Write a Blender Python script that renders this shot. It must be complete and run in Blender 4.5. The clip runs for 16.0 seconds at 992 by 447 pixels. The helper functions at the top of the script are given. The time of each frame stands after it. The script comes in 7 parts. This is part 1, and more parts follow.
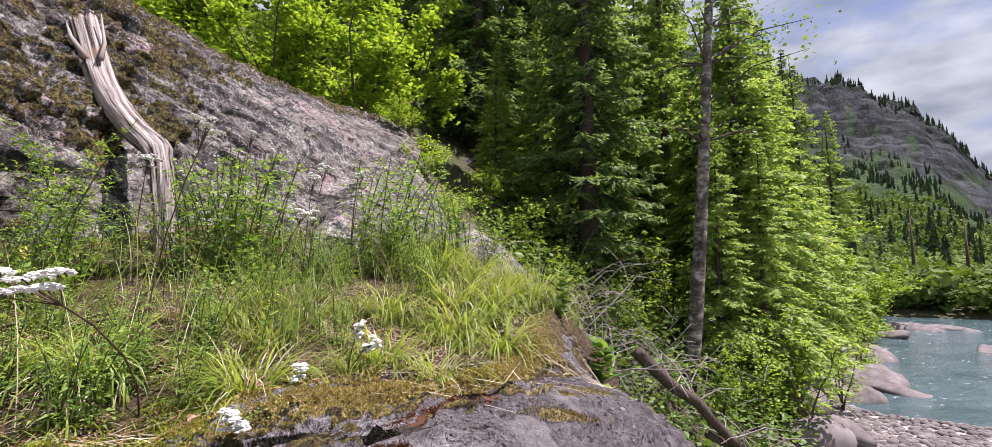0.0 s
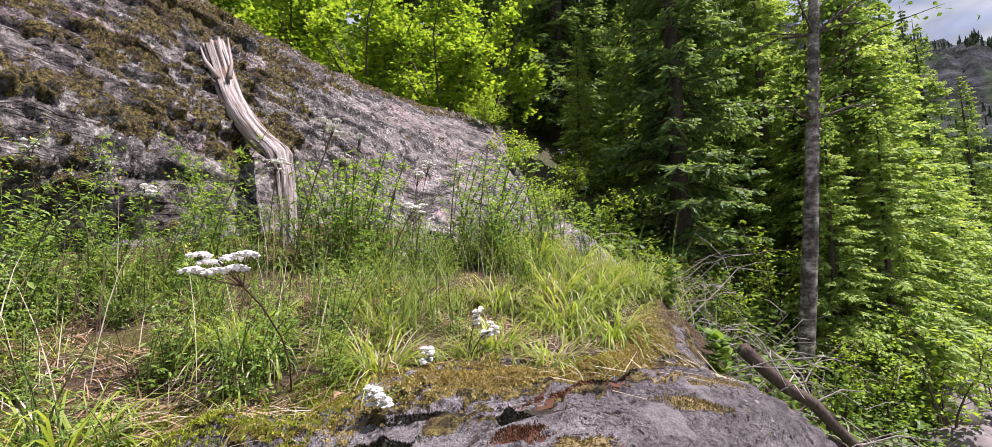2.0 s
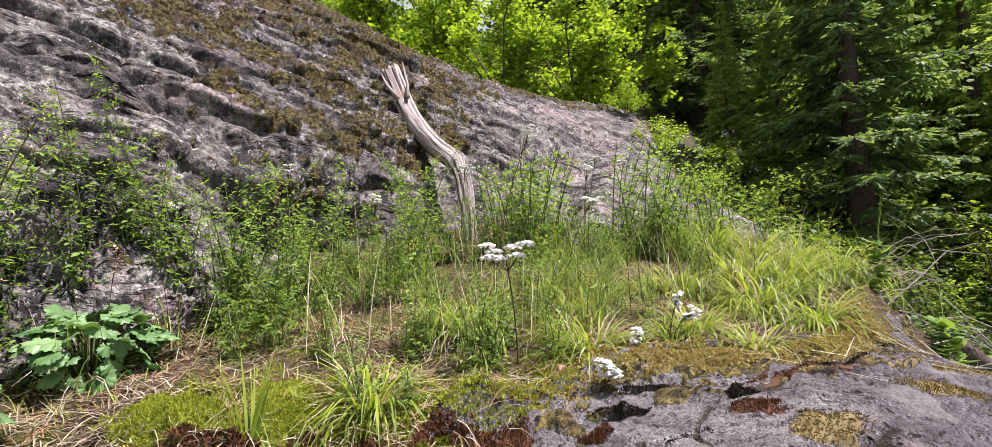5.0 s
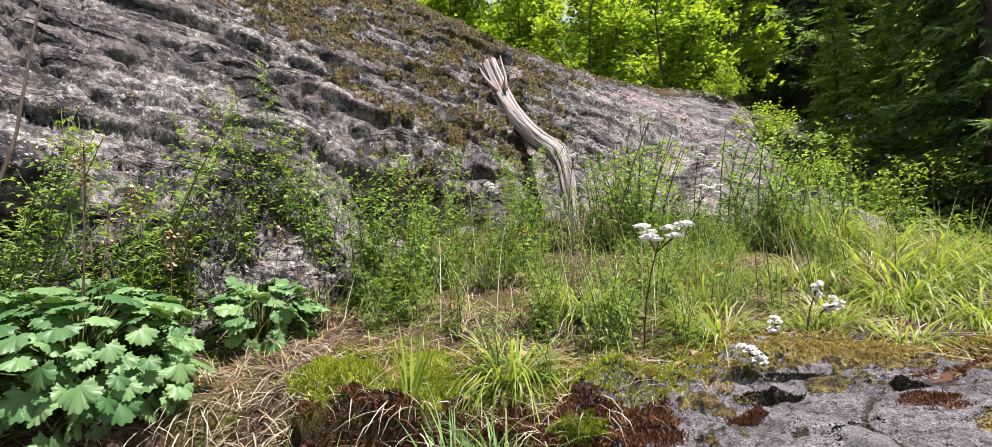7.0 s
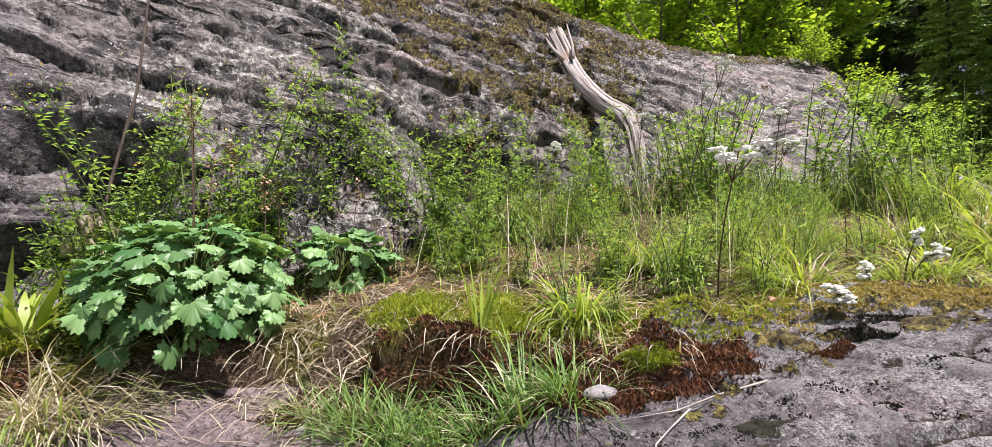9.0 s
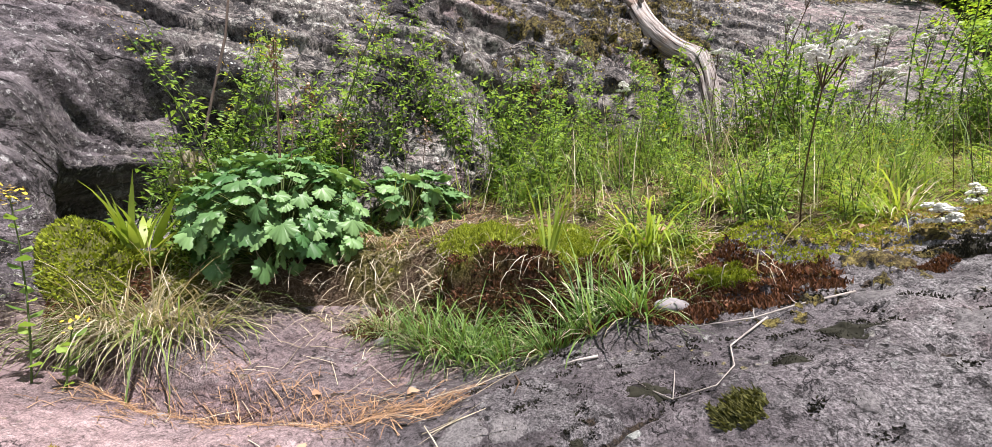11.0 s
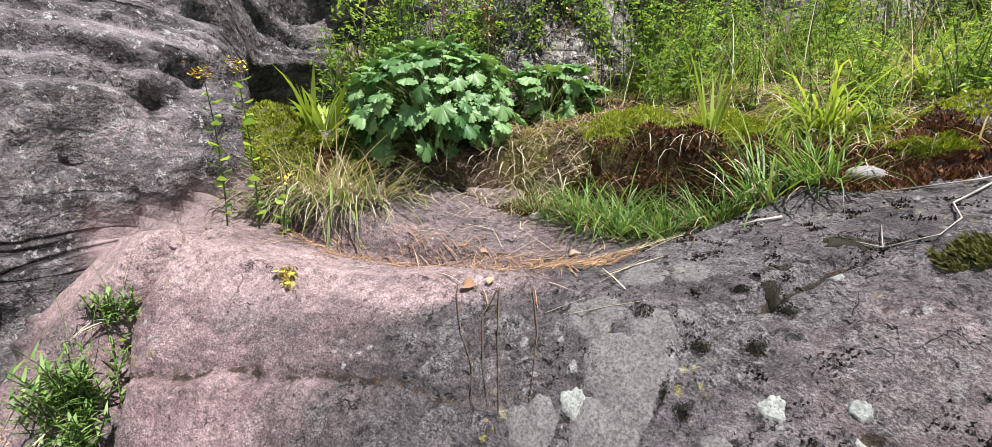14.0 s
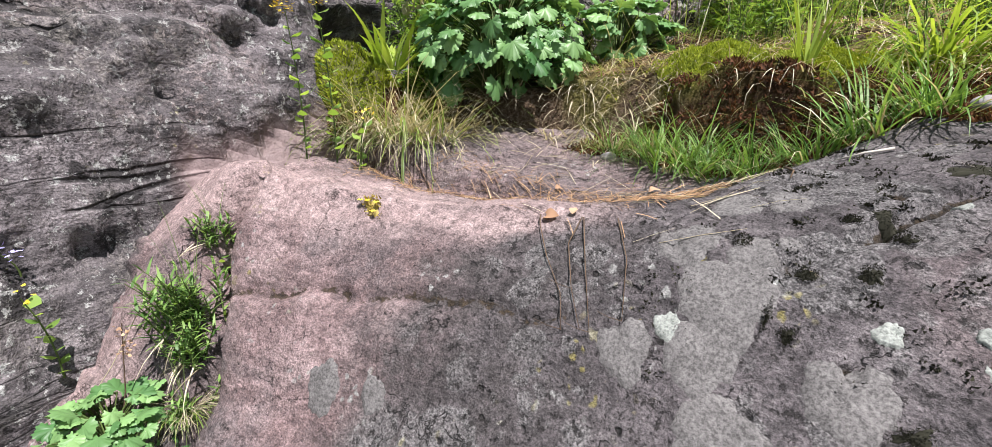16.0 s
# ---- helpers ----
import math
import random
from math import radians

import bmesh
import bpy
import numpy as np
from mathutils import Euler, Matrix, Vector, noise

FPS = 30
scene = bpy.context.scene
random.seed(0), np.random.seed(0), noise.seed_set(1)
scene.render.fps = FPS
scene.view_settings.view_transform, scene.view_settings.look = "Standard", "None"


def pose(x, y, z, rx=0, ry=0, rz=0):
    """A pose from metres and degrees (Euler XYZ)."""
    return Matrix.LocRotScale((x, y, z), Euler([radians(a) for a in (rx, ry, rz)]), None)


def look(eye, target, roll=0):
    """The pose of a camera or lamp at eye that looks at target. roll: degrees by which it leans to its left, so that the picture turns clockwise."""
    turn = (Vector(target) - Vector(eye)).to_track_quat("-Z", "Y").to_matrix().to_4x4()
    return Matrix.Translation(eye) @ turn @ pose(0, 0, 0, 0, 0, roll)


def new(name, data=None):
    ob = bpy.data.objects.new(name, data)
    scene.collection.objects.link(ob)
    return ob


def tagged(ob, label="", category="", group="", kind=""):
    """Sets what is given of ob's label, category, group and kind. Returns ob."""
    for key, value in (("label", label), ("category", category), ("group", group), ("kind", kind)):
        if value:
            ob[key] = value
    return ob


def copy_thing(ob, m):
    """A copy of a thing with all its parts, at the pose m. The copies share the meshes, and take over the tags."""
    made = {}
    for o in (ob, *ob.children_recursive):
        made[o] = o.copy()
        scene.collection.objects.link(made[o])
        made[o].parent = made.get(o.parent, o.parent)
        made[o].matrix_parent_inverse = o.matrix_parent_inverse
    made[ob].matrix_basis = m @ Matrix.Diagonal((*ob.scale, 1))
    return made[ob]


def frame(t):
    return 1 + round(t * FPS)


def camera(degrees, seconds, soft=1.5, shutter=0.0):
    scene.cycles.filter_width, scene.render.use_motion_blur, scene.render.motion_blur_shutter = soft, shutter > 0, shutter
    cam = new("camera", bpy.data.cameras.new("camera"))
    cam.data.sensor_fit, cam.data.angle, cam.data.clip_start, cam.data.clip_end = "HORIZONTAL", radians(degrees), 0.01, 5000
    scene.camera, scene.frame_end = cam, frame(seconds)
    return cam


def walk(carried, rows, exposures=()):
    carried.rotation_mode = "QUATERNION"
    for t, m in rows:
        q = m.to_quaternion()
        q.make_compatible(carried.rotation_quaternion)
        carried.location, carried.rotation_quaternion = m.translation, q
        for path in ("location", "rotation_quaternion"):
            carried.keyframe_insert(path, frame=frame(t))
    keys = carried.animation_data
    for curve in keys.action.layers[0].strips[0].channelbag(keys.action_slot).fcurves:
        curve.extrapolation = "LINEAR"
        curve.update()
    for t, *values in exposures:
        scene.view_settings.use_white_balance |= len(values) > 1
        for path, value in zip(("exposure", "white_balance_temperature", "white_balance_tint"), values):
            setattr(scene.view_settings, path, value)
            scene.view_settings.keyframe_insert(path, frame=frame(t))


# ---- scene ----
cam = camera(92.1, 16.0, soft=0.5)
EXPO = [(0, 1.01, 5950, 34), (4, 1.13, 5950, 33), (6, 1.14, 6000, 28), (9.5, 1.16, 6000, 26), (16, 1.17, 5900, 18)]
PATH = [
    (0, (0.416, 0.654, 2.952), (1.255, 2.454, 3.187), 0.3),
    (0.5, (0.398, 0.664, 2.945), (1.169, 2.495, 3.176), 0.1),
    (1, (0.378, 0.672, 2.942), (1.08, 2.531, 3.168), -0.0),
    (1.5, (0.362, 0.683, 2.937), (0.98, 2.572, 3.159), -0.3),
    (2, (0.344, 0.686, 2.93), (0.866, 2.604, 3.148), -0.3),
    (2.5, (0.34, 0.687, 2.923), (0.76, 2.631, 3.135), -0.6),
    (3, (0.332, 0.682, 2.913), (0.647, 2.646, 3.118), -0.9),
    (3.5, (0.286, 0.657, 2.915), (0.488, 2.637, 3.114), -1.6),
    (4, (0.237, 0.634, 2.915), (0.354, 2.621, 3.115), -1.9),
    (4.2, (0.219, 0.627, 2.917), (0.311, 2.615, 3.117), -1.9),
    (6.3, (0.081, 0.566, 2.906), (-0.131, 2.546, 3.099), -0.3),
    (6.5, (0.067, 0.562, 2.903), (-0.173, 2.539, 3.092), -0.2),
    (7, (0.028, 0.55, 2.893), (-0.303, 2.514, 3.068), -0.1),
    (7.5, (0.01, 0.543, 2.873), (-0.418, 2.491, 3.024), -0.4),
    (8, (0.021, 0.545, 2.85), (-0.452, 2.484, 2.983), -0.2),
    (8.5, (0.024, 0.544, 2.825), (-0.504, 2.469, 2.946), 0.1),
    (9, (0.023, 0.539, 2.788), (-0.571, 2.445, 2.906), 0.6),
    (9.2, (0.022, 0.539, 2.776), (-0.599, 2.437, 2.893), 0.8),
    (11.3, (0.008, 0.522, 2.679), (-0.861, 2.323, 2.632), 0.8),
    (11.5, (0.004, 0.519, 2.67), (-0.891, 2.306, 2.6), 0.9),
    (12, (-0.008, 0.506, 2.649), (-0.955, 2.262, 2.523), 1.0),
    (12.5, (-0.028, 0.493, 2.631), (-1.045, 2.206, 2.454), 1.0),
    (13, (-0.044, 0.474, 2.616), (-1.125, 2.142, 2.397), 1.1),
    (13.5, (-0.054, 0.458, 2.597), (-1.189, 2.085, 2.338), 1.3),
    (14, (-0.066, 0.447, 2.579), (-1.242, 2.036, 2.272), 1.3),
    (14.5, (-0.08, 0.43, 2.566), (-1.292, 1.982, 2.218), 1.3),
    (15, (-0.088, 0.419, 2.554), (-1.328, 1.939, 2.165), 1.6),
    (15.5, (-0.1, 0.409, 2.546), (-1.366, 1.895, 2.111), 1.6),
    (16, (-0.109, 0.404, 2.536), (-1.395, 1.858, 2.053), 1.5),
]
walk(cam, [(t, look(eye, target, roll)) for t, eye, target, roll in PATH], EXPO)

# ---- world, sun, materials ----
SUN_DIR = Vector((0.36, -0.16, 0.92)).normalized()
SUN_EL = math.asin(SUN_DIR.z)
SUN_AZ = math.atan2(SUN_DIR.x, SUN_DIR.y)

world = bpy.data.worlds.new("sky")
scene.world = world
world.use_nodes = True
wn, wl = world.node_tree.nodes, world.node_tree.links
wn.clear()
w_out = wn.new("ShaderNodeOutputWorld")
w_bg = wn.new("ShaderNodeBackground")
w_sky = wn.new("ShaderNodeTexSky")
w_sky.sky_type = "NISHITA"
w_sky.sun_disc = False
w_sky.sun_elevation = SUN_EL
w_sky.sun_rotation = SUN_AZ
w_sky.air_density, w_sky.dust_density = 1.0, 1.2
w_tc = wn.new("ShaderNodeTexCoord")
w_map = wn.new("ShaderNodeMapping")
w_map.inputs["Scale"].default_value = (1.0, 1.0, 2.6)
w_map.inputs["Location"].default_value = (0.35, 0.2, 0.1)
w_noise = wn.new("ShaderNodeTexNoise")
w_noise.inputs["Scale"].default_value = 2.3
w_noise.inputs["Detail"].default_value = 7
w_noise.inputs["Roughness"].default_value = 0.55
w_cover = wn.new("ShaderNodeValToRGB")
w_cover.color_ramp.elements[0].position, w_cover.color_ramp.elements[1].position = 0.33, 0.48
w_noise2 = wn.new("ShaderNodeTexNoise")
w_noise2.inputs["Scale"].default_value = 5.0
w_noise2.inputs["Detail"].default_value = 6
w_cloud = wn.new("ShaderNodeValToRGB")
w_cloud.color_ramp.elements[0].position, w_cloud.color_ramp.elements[0].color = 0.36, (2.7, 3.2, 3.25, 1)
w_cloud.color_ramp.elements[1].position, w_cloud.color_ramp.elements[1].color = 0.64, (6.2, 6.9, 6.3, 1)
w_mix = wn.new("ShaderNodeMix")
w_mix.data_type = "RGBA"
wl.new(w_tc.outputs["Generated"], w_map.inputs["Vector"])
wl.new(w_map.outputs["Vector"], w_noise.inputs["Vector"])
wl.new(w_map.outputs["Vector"], w_noise2.inputs["Vector"])
wl.new(w_noise.outputs["Fac"], w_cover.inputs["Fac"])
wl.new(w_noise2.outputs["Fac"], w_cloud.inputs["Fac"])
wl.new(w_cover.outputs["Color"], w_mix.inputs["Factor"])
wl.new(w_sky.outputs["Color"], w_mix.inputs["A"])
wl.new(w_cloud.outputs["Color"], w_mix.inputs["B"])
wl.new(w_mix.outputs["Result"], w_bg.inputs["Color"])
w_bg.inputs["Strength"].default_value = 0.060
wl.new(w_bg.outputs["Background"], w_out.inputs["Surface"])

sun_data = bpy.data.lights.new("sun", "SUN")
sun_data.energy = 5.0
sun_data.angle = radians(0.55)
sun_data.color = (1.0, 0.94, 0.82)
sun = new("sun", sun_data)
sun.matrix_world = look(SUN_DIR * 50, (0, 0, 0))


class Nodes:
    """A small builder for node materials."""

    def __init__(self, name):
        self.m = bpy.data.materials.new(name)
        self.m.use_nodes = True
        self.t = self.m.node_tree
        self.t.nodes.clear()
        self.out = self.t.nodes.new("ShaderNodeOutputMaterial")
        self.b = self.t.nodes.new("ShaderNodeBsdfPrincipled")
        self.t.links.new(self.b.outputs[0], self.out.inputs[0])
        self.co = self.t.nodes.new("ShaderNodeTexCoord").outputs["Object"]

    def put(self, value, socket):
        if isinstance(value, bpy.types.NodeSocket):
            self.t.links.new(value, socket)
        elif isinstance(value, (tuple, list)) and socket.type == "RGBA" and len(value) == 3:
            socket.default_value = (*value, 1)
        else:
            socket.default_value = value

    def noise(self, scale, detail=4, rough=0.55, co=None, dist=0.0):
        n = self.t.nodes.new("ShaderNodeTexNoise")
        self.put(co or self.co, n.inputs["Vector"])
        n.inputs["Scale"].default_value, n.inputs["Detail"].default_value = scale, detail
        n.inputs["Roughness"].default_value, n.inputs["Distortion"].default_value = rough, dist
        return n.outputs["Fac"]

    def voronoi(self, scale, feature="F1", co=None, out="Distance", random=1.0):
        n = self.t.nodes.new("ShaderNodeTexVoronoi")
        n.feature = feature
        self.put(co or self.co, n.inputs["Vector"])
        n.inputs["Scale"].default_value = scale
        n.inputs["Randomness"].default_value = random
        return n.outputs[out]

    def stretch(self, scale, rot=(0, 0, 0), loc=(0, 0, 0)):
        n = self.t.nodes.new("ShaderNodeMapping")
        self.put(self.co, n.inputs["Vector"])
        n.inputs["Scale"].default_value = scale
        n.inputs["Rotation"].default_value = [radians(a) for a in rot]
        n.inputs["Location"].default_value = loc
        return n.outputs[0]

    def ramp(self, fac, *stops):
        n = self.t.nodes.new("ShaderNodeValToRGB")
        e = n.color_ramp.elements
        while len(e) < len(stops):
            e.new(0.5)
        for el, (p, c) in zip(e, stops):
            el.position = p
            el.color = (c, c, c, 1) if isinstance(c, (int, float)) else (*c, 1)
        self.put(fac, n.inputs[0])
        return n.outputs[0]

    def mix(self, fac, a, b, how="MIX"):
        n = self.t.nodes.new("ShaderNodeMix")
        n.data_type, n.blend_type = "RGBA", how
        self.put(fac, n.inputs["Factor"])
        self.put(a, n.inputs["A"])
        self.put(b, n.inputs["B"])
        return n.outputs["Result"]

    def math(self, how, a, b=0.0, c=0.0):
        n = self.t.nodes.new("ShaderNodeMath")
        n.operation = how
        for v, s in zip((a, b, c), n.inputs):
            self.put(v, s)
        return n.outputs[0]

    def attr(self, name):
        n = self.t.nodes.new("ShaderNodeAttribute")
        n.attribute_name = name
        return n.outputs["Fac"]

    def random(self, island=False):
        if island:
            return self.t.nodes.new("ShaderNodeNewGeometry").outputs["Random Per Island"]
        return self.t.nodes.new("ShaderNodeObjectInfo").outputs["Random"]

    def axis(self, i):
        n = self.t.nodes.new("ShaderNodeSeparateXYZ")
        self.put(self.co, n.inputs[0])
        return n.outputs[i]

    def done(self, colour, rough=0.8, bump=None, strength=0.4, distance=0.01, spec=0.4, **more):
        self.put(colour, self.b.inputs["Base Color"])
        self.put(rough, self.b.inputs["Roughness"])
        self.b.inputs["Specular IOR Level"].default_value = spec
        for key, value in more.items():
            self.put(value, self.b.inputs[key.replace("_", " ")])
        if bump is not None:
            n = self.t.nodes.new("ShaderNodeBump")
            n.inputs["Strength"].default_value, n.inputs["Distance"].default_value = strength, distance
            self.put(bump, n.inputs["Height"])
            self.t.links.new(n.outputs[0], self.b.inputs["Normal"])
        return self.m


def wobble(k, scale, amount):
    """Coordinates shaken by noise, for ragged edges."""
    n = k.t.nodes.new("ShaderNodeTexNoise")
    n.inputs["Scale"].default_value, n.inputs["Detail"].default_value = scale, 5
    k.put(k.co, n.inputs["Vector"])
    sc = k.t.nodes.new("ShaderNodeVectorMath")
    sc.operation = "SCALE"
    sc.inputs["Scale"].default_value = amount
    k.put(n.outputs["Color"], sc.inputs[0])
    w = k.t.nodes.new("ShaderNodeVectorMath")
    w.operation = "ADD"
    k.put(k.co, w.inputs[0])
    k.put(sc.outputs[0], w.inputs[1])
    return w.outputs[0]


def bedded(k, along, across):
    """Coordinates drawn out along the bedding."""
    n = k.t.nodes.new("ShaderNodeCombineXYZ")
    k.put(k.math("MULTIPLY", k.axis(0), along), n.inputs[0])
    k.put(k.math("MULTIPLY", k.axis(1), along), n.inputs[1])
    k.put(k.math("MULTIPLY", k.attr("bed"), across), n.inputs[2])
    return n.outputs[0]


def times(k, col, fac, *stops, amount=1.0):
    return k.mix(amount, col, k.ramp(fac, *stops), "MULTIPLY")


def moss_film(k, col, fine):
    """Ragged films of olive and brown moss where the attribute says."""
    moss = k.attr("moss")
    mcol = k.ramp(k.noise(55, 6, 0.75), (0.40, (0.010, 0.008, 0.003)), (0.47, (0.060, 0.047, 0.012)), (0.54, (0.17, 0.138, 0.032)), (0.64, (0.36, 0.30, 0.085)))
    mcol = k.mix(k.ramp(k.noise(6, 5), (0.50, 0.0), (0.62, 0.6)), mcol, k.ramp(k.noise(70, 5, 0.7), (0.36, (0.018, 0.010, 0.006)), (0.64, (0.15, 0.095, 0.055))))
    rag = k.math("ADD", moss, k.math("MULTIPLY", k.math("SUBTRACT", k.noise(26, 5, 0.72), 0.5), 1.5))
    edge = k.ramp(rag, (0.46, 0.0), (0.52, 1.0))
    return k.mix(edge, col, mcol), edge


def wall_rock():
    """Bedded argillite: purple-grey, cut by dark bed lines, with lichen, black crusts and moss."""
    k = Nodes("argillite_wall")
    clean = k.attr("clean")
    fine = k.noise(50, 5, 0.7)
    mid = k.noise(6.0, 6, 0.65)
    wob = wobble(k, 24, 0.05)
    col = k.ramp(mid, (0.34, (0.078, 0.070, 0.063)), (0.50, (0.156, 0.141, 0.126)), (0.66, (0.265, 0.243, 0.218)))
    pink = k.ramp(k.noise(9, 5, 0.6), (0.34, (0.24, 0.165, 0.165)), (0.66, (0.44, 0.335, 0.325)))
    col = k.mix(k.ramp(k.noise(1.7, 5, 0.65), (0.54, 0.0), (0.64, 0.75)), col, pink)
    # beds: broad tints, thin dark partings that paint crevice shadow and dirt
    col = times(k, col, k.noise(1.0, 3, 0.6, co=bedded(k, 1.1, 26)), (0.36, 0.72), (0.50, 0.95), (0.62, 1.15))
    def beds(along, across, width, where):
        off = k.math("ABSOLUTE", k.math("SUBTRACT", k.noise(1.0, 2, 0.5, co=bedded(k, along, across)), 0.5))
        here = k.ramp(k.noise(where, 4, 0.65), (0.40, 0.0), (0.50, 1.0))
        return k.math("MAXIMUM", k.ramp(off, (width * 0.4, 0.0), (width, 1.0)), here)

    cut = beds(1.1, 11, 0.016, 2.6)
    thin = beds(2.2, 27, 0.020, 3.7)
    col = times(k, col, k.math("MULTIPLY", cut, k.math("MULTIPLY_ADD", thin, 0.6, 0.4)), (0.0, 0.07), (1.0, 1.0), amount=0.95)
    # lichen: pale grey, in patches with a ragged rim
    crust = k.math("MULTIPLY", k.ramp(k.noise(19, 6, 0.72), (0.49, 0.0), (0.53, 1.0)), k.ramp(k.noise(2.6, 4, 0.6), (0.44, 0.0), (0.54, 0.9)))
    crust = k.math("MULTIPLY", crust, k.math("SUBTRACT", 1.0, k.math("MULTIPLY", k.attr("pink"), 0.85)))
    col = k.mix(crust, col, k.ramp(fine, (0.36, (0.13, 0.128, 0.112)), (0.60, (0.34, 0.335, 0.295))))
    # black grainy crust
    grit = k.ramp(k.noise(62, 5, 0.75), (0.47, 0.0), (0.53, 1.0))
    dark = k.ramp(k.math("ADD", k.noise(3.1, 6, 0.65), k.math("MULTIPLY", k.attr("pink"), 0.16)), (0.50, 0.0), (0.60, 1.0))
    col = k.mix(k.math("MULTIPLY", k.math("MULTIPLY", grit, dark), 0.92), col, (0.017, 0.016, 0.017))
    # broad black blotches, spread wider to paint in shadow below overhangs
    blotch_shade = k.ramp(k.noise(8, 8, 0.76, co=wobble(k, 9, 0.06)), (0.52, 0.0), (0.555, 0.94))
    col = k.mix(blotch_shade, col, (0.024, 0.022, 0.022))
    # white and yellow specks
    dot = k.math("MULTIPLY", k.ramp(k.voronoi(62, co=wobble(k, 60, 0.012)), (0.20, 1.0), (0.27, 0.0)), k.ramp(k.noise(8, 4, 0.6), (0.56, 0.0), (0.61, 0.8)))
    col = k.mix(dot, col, k.ramp(k.noise(13, 2), (0.56, (0.52, 0.53, 0.50)), (0.62, (0.42, 0.38, 0.12))))
    col = times(k, col, fine, (0.40, 0.45), (0.5, 1.0), (0.60, 1.5), amount=0.85)
    # worn clean rock
    # towards the river: smoother, darker rock with streaks along the beds
    worn = k.ramp(k.noise(7, 6, 0.7), (0.34, (0.070, 0.061, 0.065)), (0.50, (0.130, 0.114, 0.119)), (0.66, (0.215, 0.190, 0.195)))
    worn = times(k, worn, k.noise(1.0, 5, 0.7, co=bedded(k, 3.0, 34)), (0.36, 0.35), (0.48, 0.9), (0.62, 1.4))
    worn = times(k, worn, k.math("MULTIPLY", cut, k.math("MULTIPLY_ADD", thin, 0.6, 0.4)), (0.0, 0.12), (1.0, 1.0), amount=0.9)
    worn = k.mix(k.ramp(k.noise(11, 8, 0.77), (0.53, 0.0), (0.57, 0.92)), worn, (0.018, 0.016, 0.017))
    worn = k.mix(k.ramp(k.noise(42, 5, 0.75), (0.575, 0.0), (0.61, 0.85)), worn, (0.36, 0.36, 0.345))
    col = k.mix(k.math("MULTIPLY", k.attr("pink"), k.ramp(k.noise(2.4, 4, 0.6), (0.38, 0.55), (0.55, 1.0))), col, worn)
    col = times(k, col, k.noise(300, 3, 0.75), (0.37, 0.42), (0.49, 0.80), (0.62, 1.25), amount=0.9)
    col = k.mix(clean, col, k.ramp(k.noise(30, 5, 0.6), (0.3, (0.24, 0.175, 0.172)), (0.7, (0.34, 0.26, 0.252))))
    col, edge = moss_film(k, col, fine)
    h = k.math("ADD", k.math("MULTIPLY", fine, 0.55), k.math("MULTIPLY", cut, 0.9))
    h = k.math("ADD", h, k.math("MULTIPLY", thin, 0.45))
    h = k.math("ADD", h, k.math("MULTIPLY", k.noise(17, 5, 0.7), 1.0))
    h = k.math("MULTIPLY", h, k.math("SUBTRACT", 1.0, k.math("MULTIPLY", clean, 0.8)))
    h = k.math("ADD", h, k.math("MULTIPLY", k.math("MULTIPLY", edge, k.noise(90, 4, 0.8)), 2.0))
    return k.done(col, 0.82, h, 1.0, 0.022, 0.3)


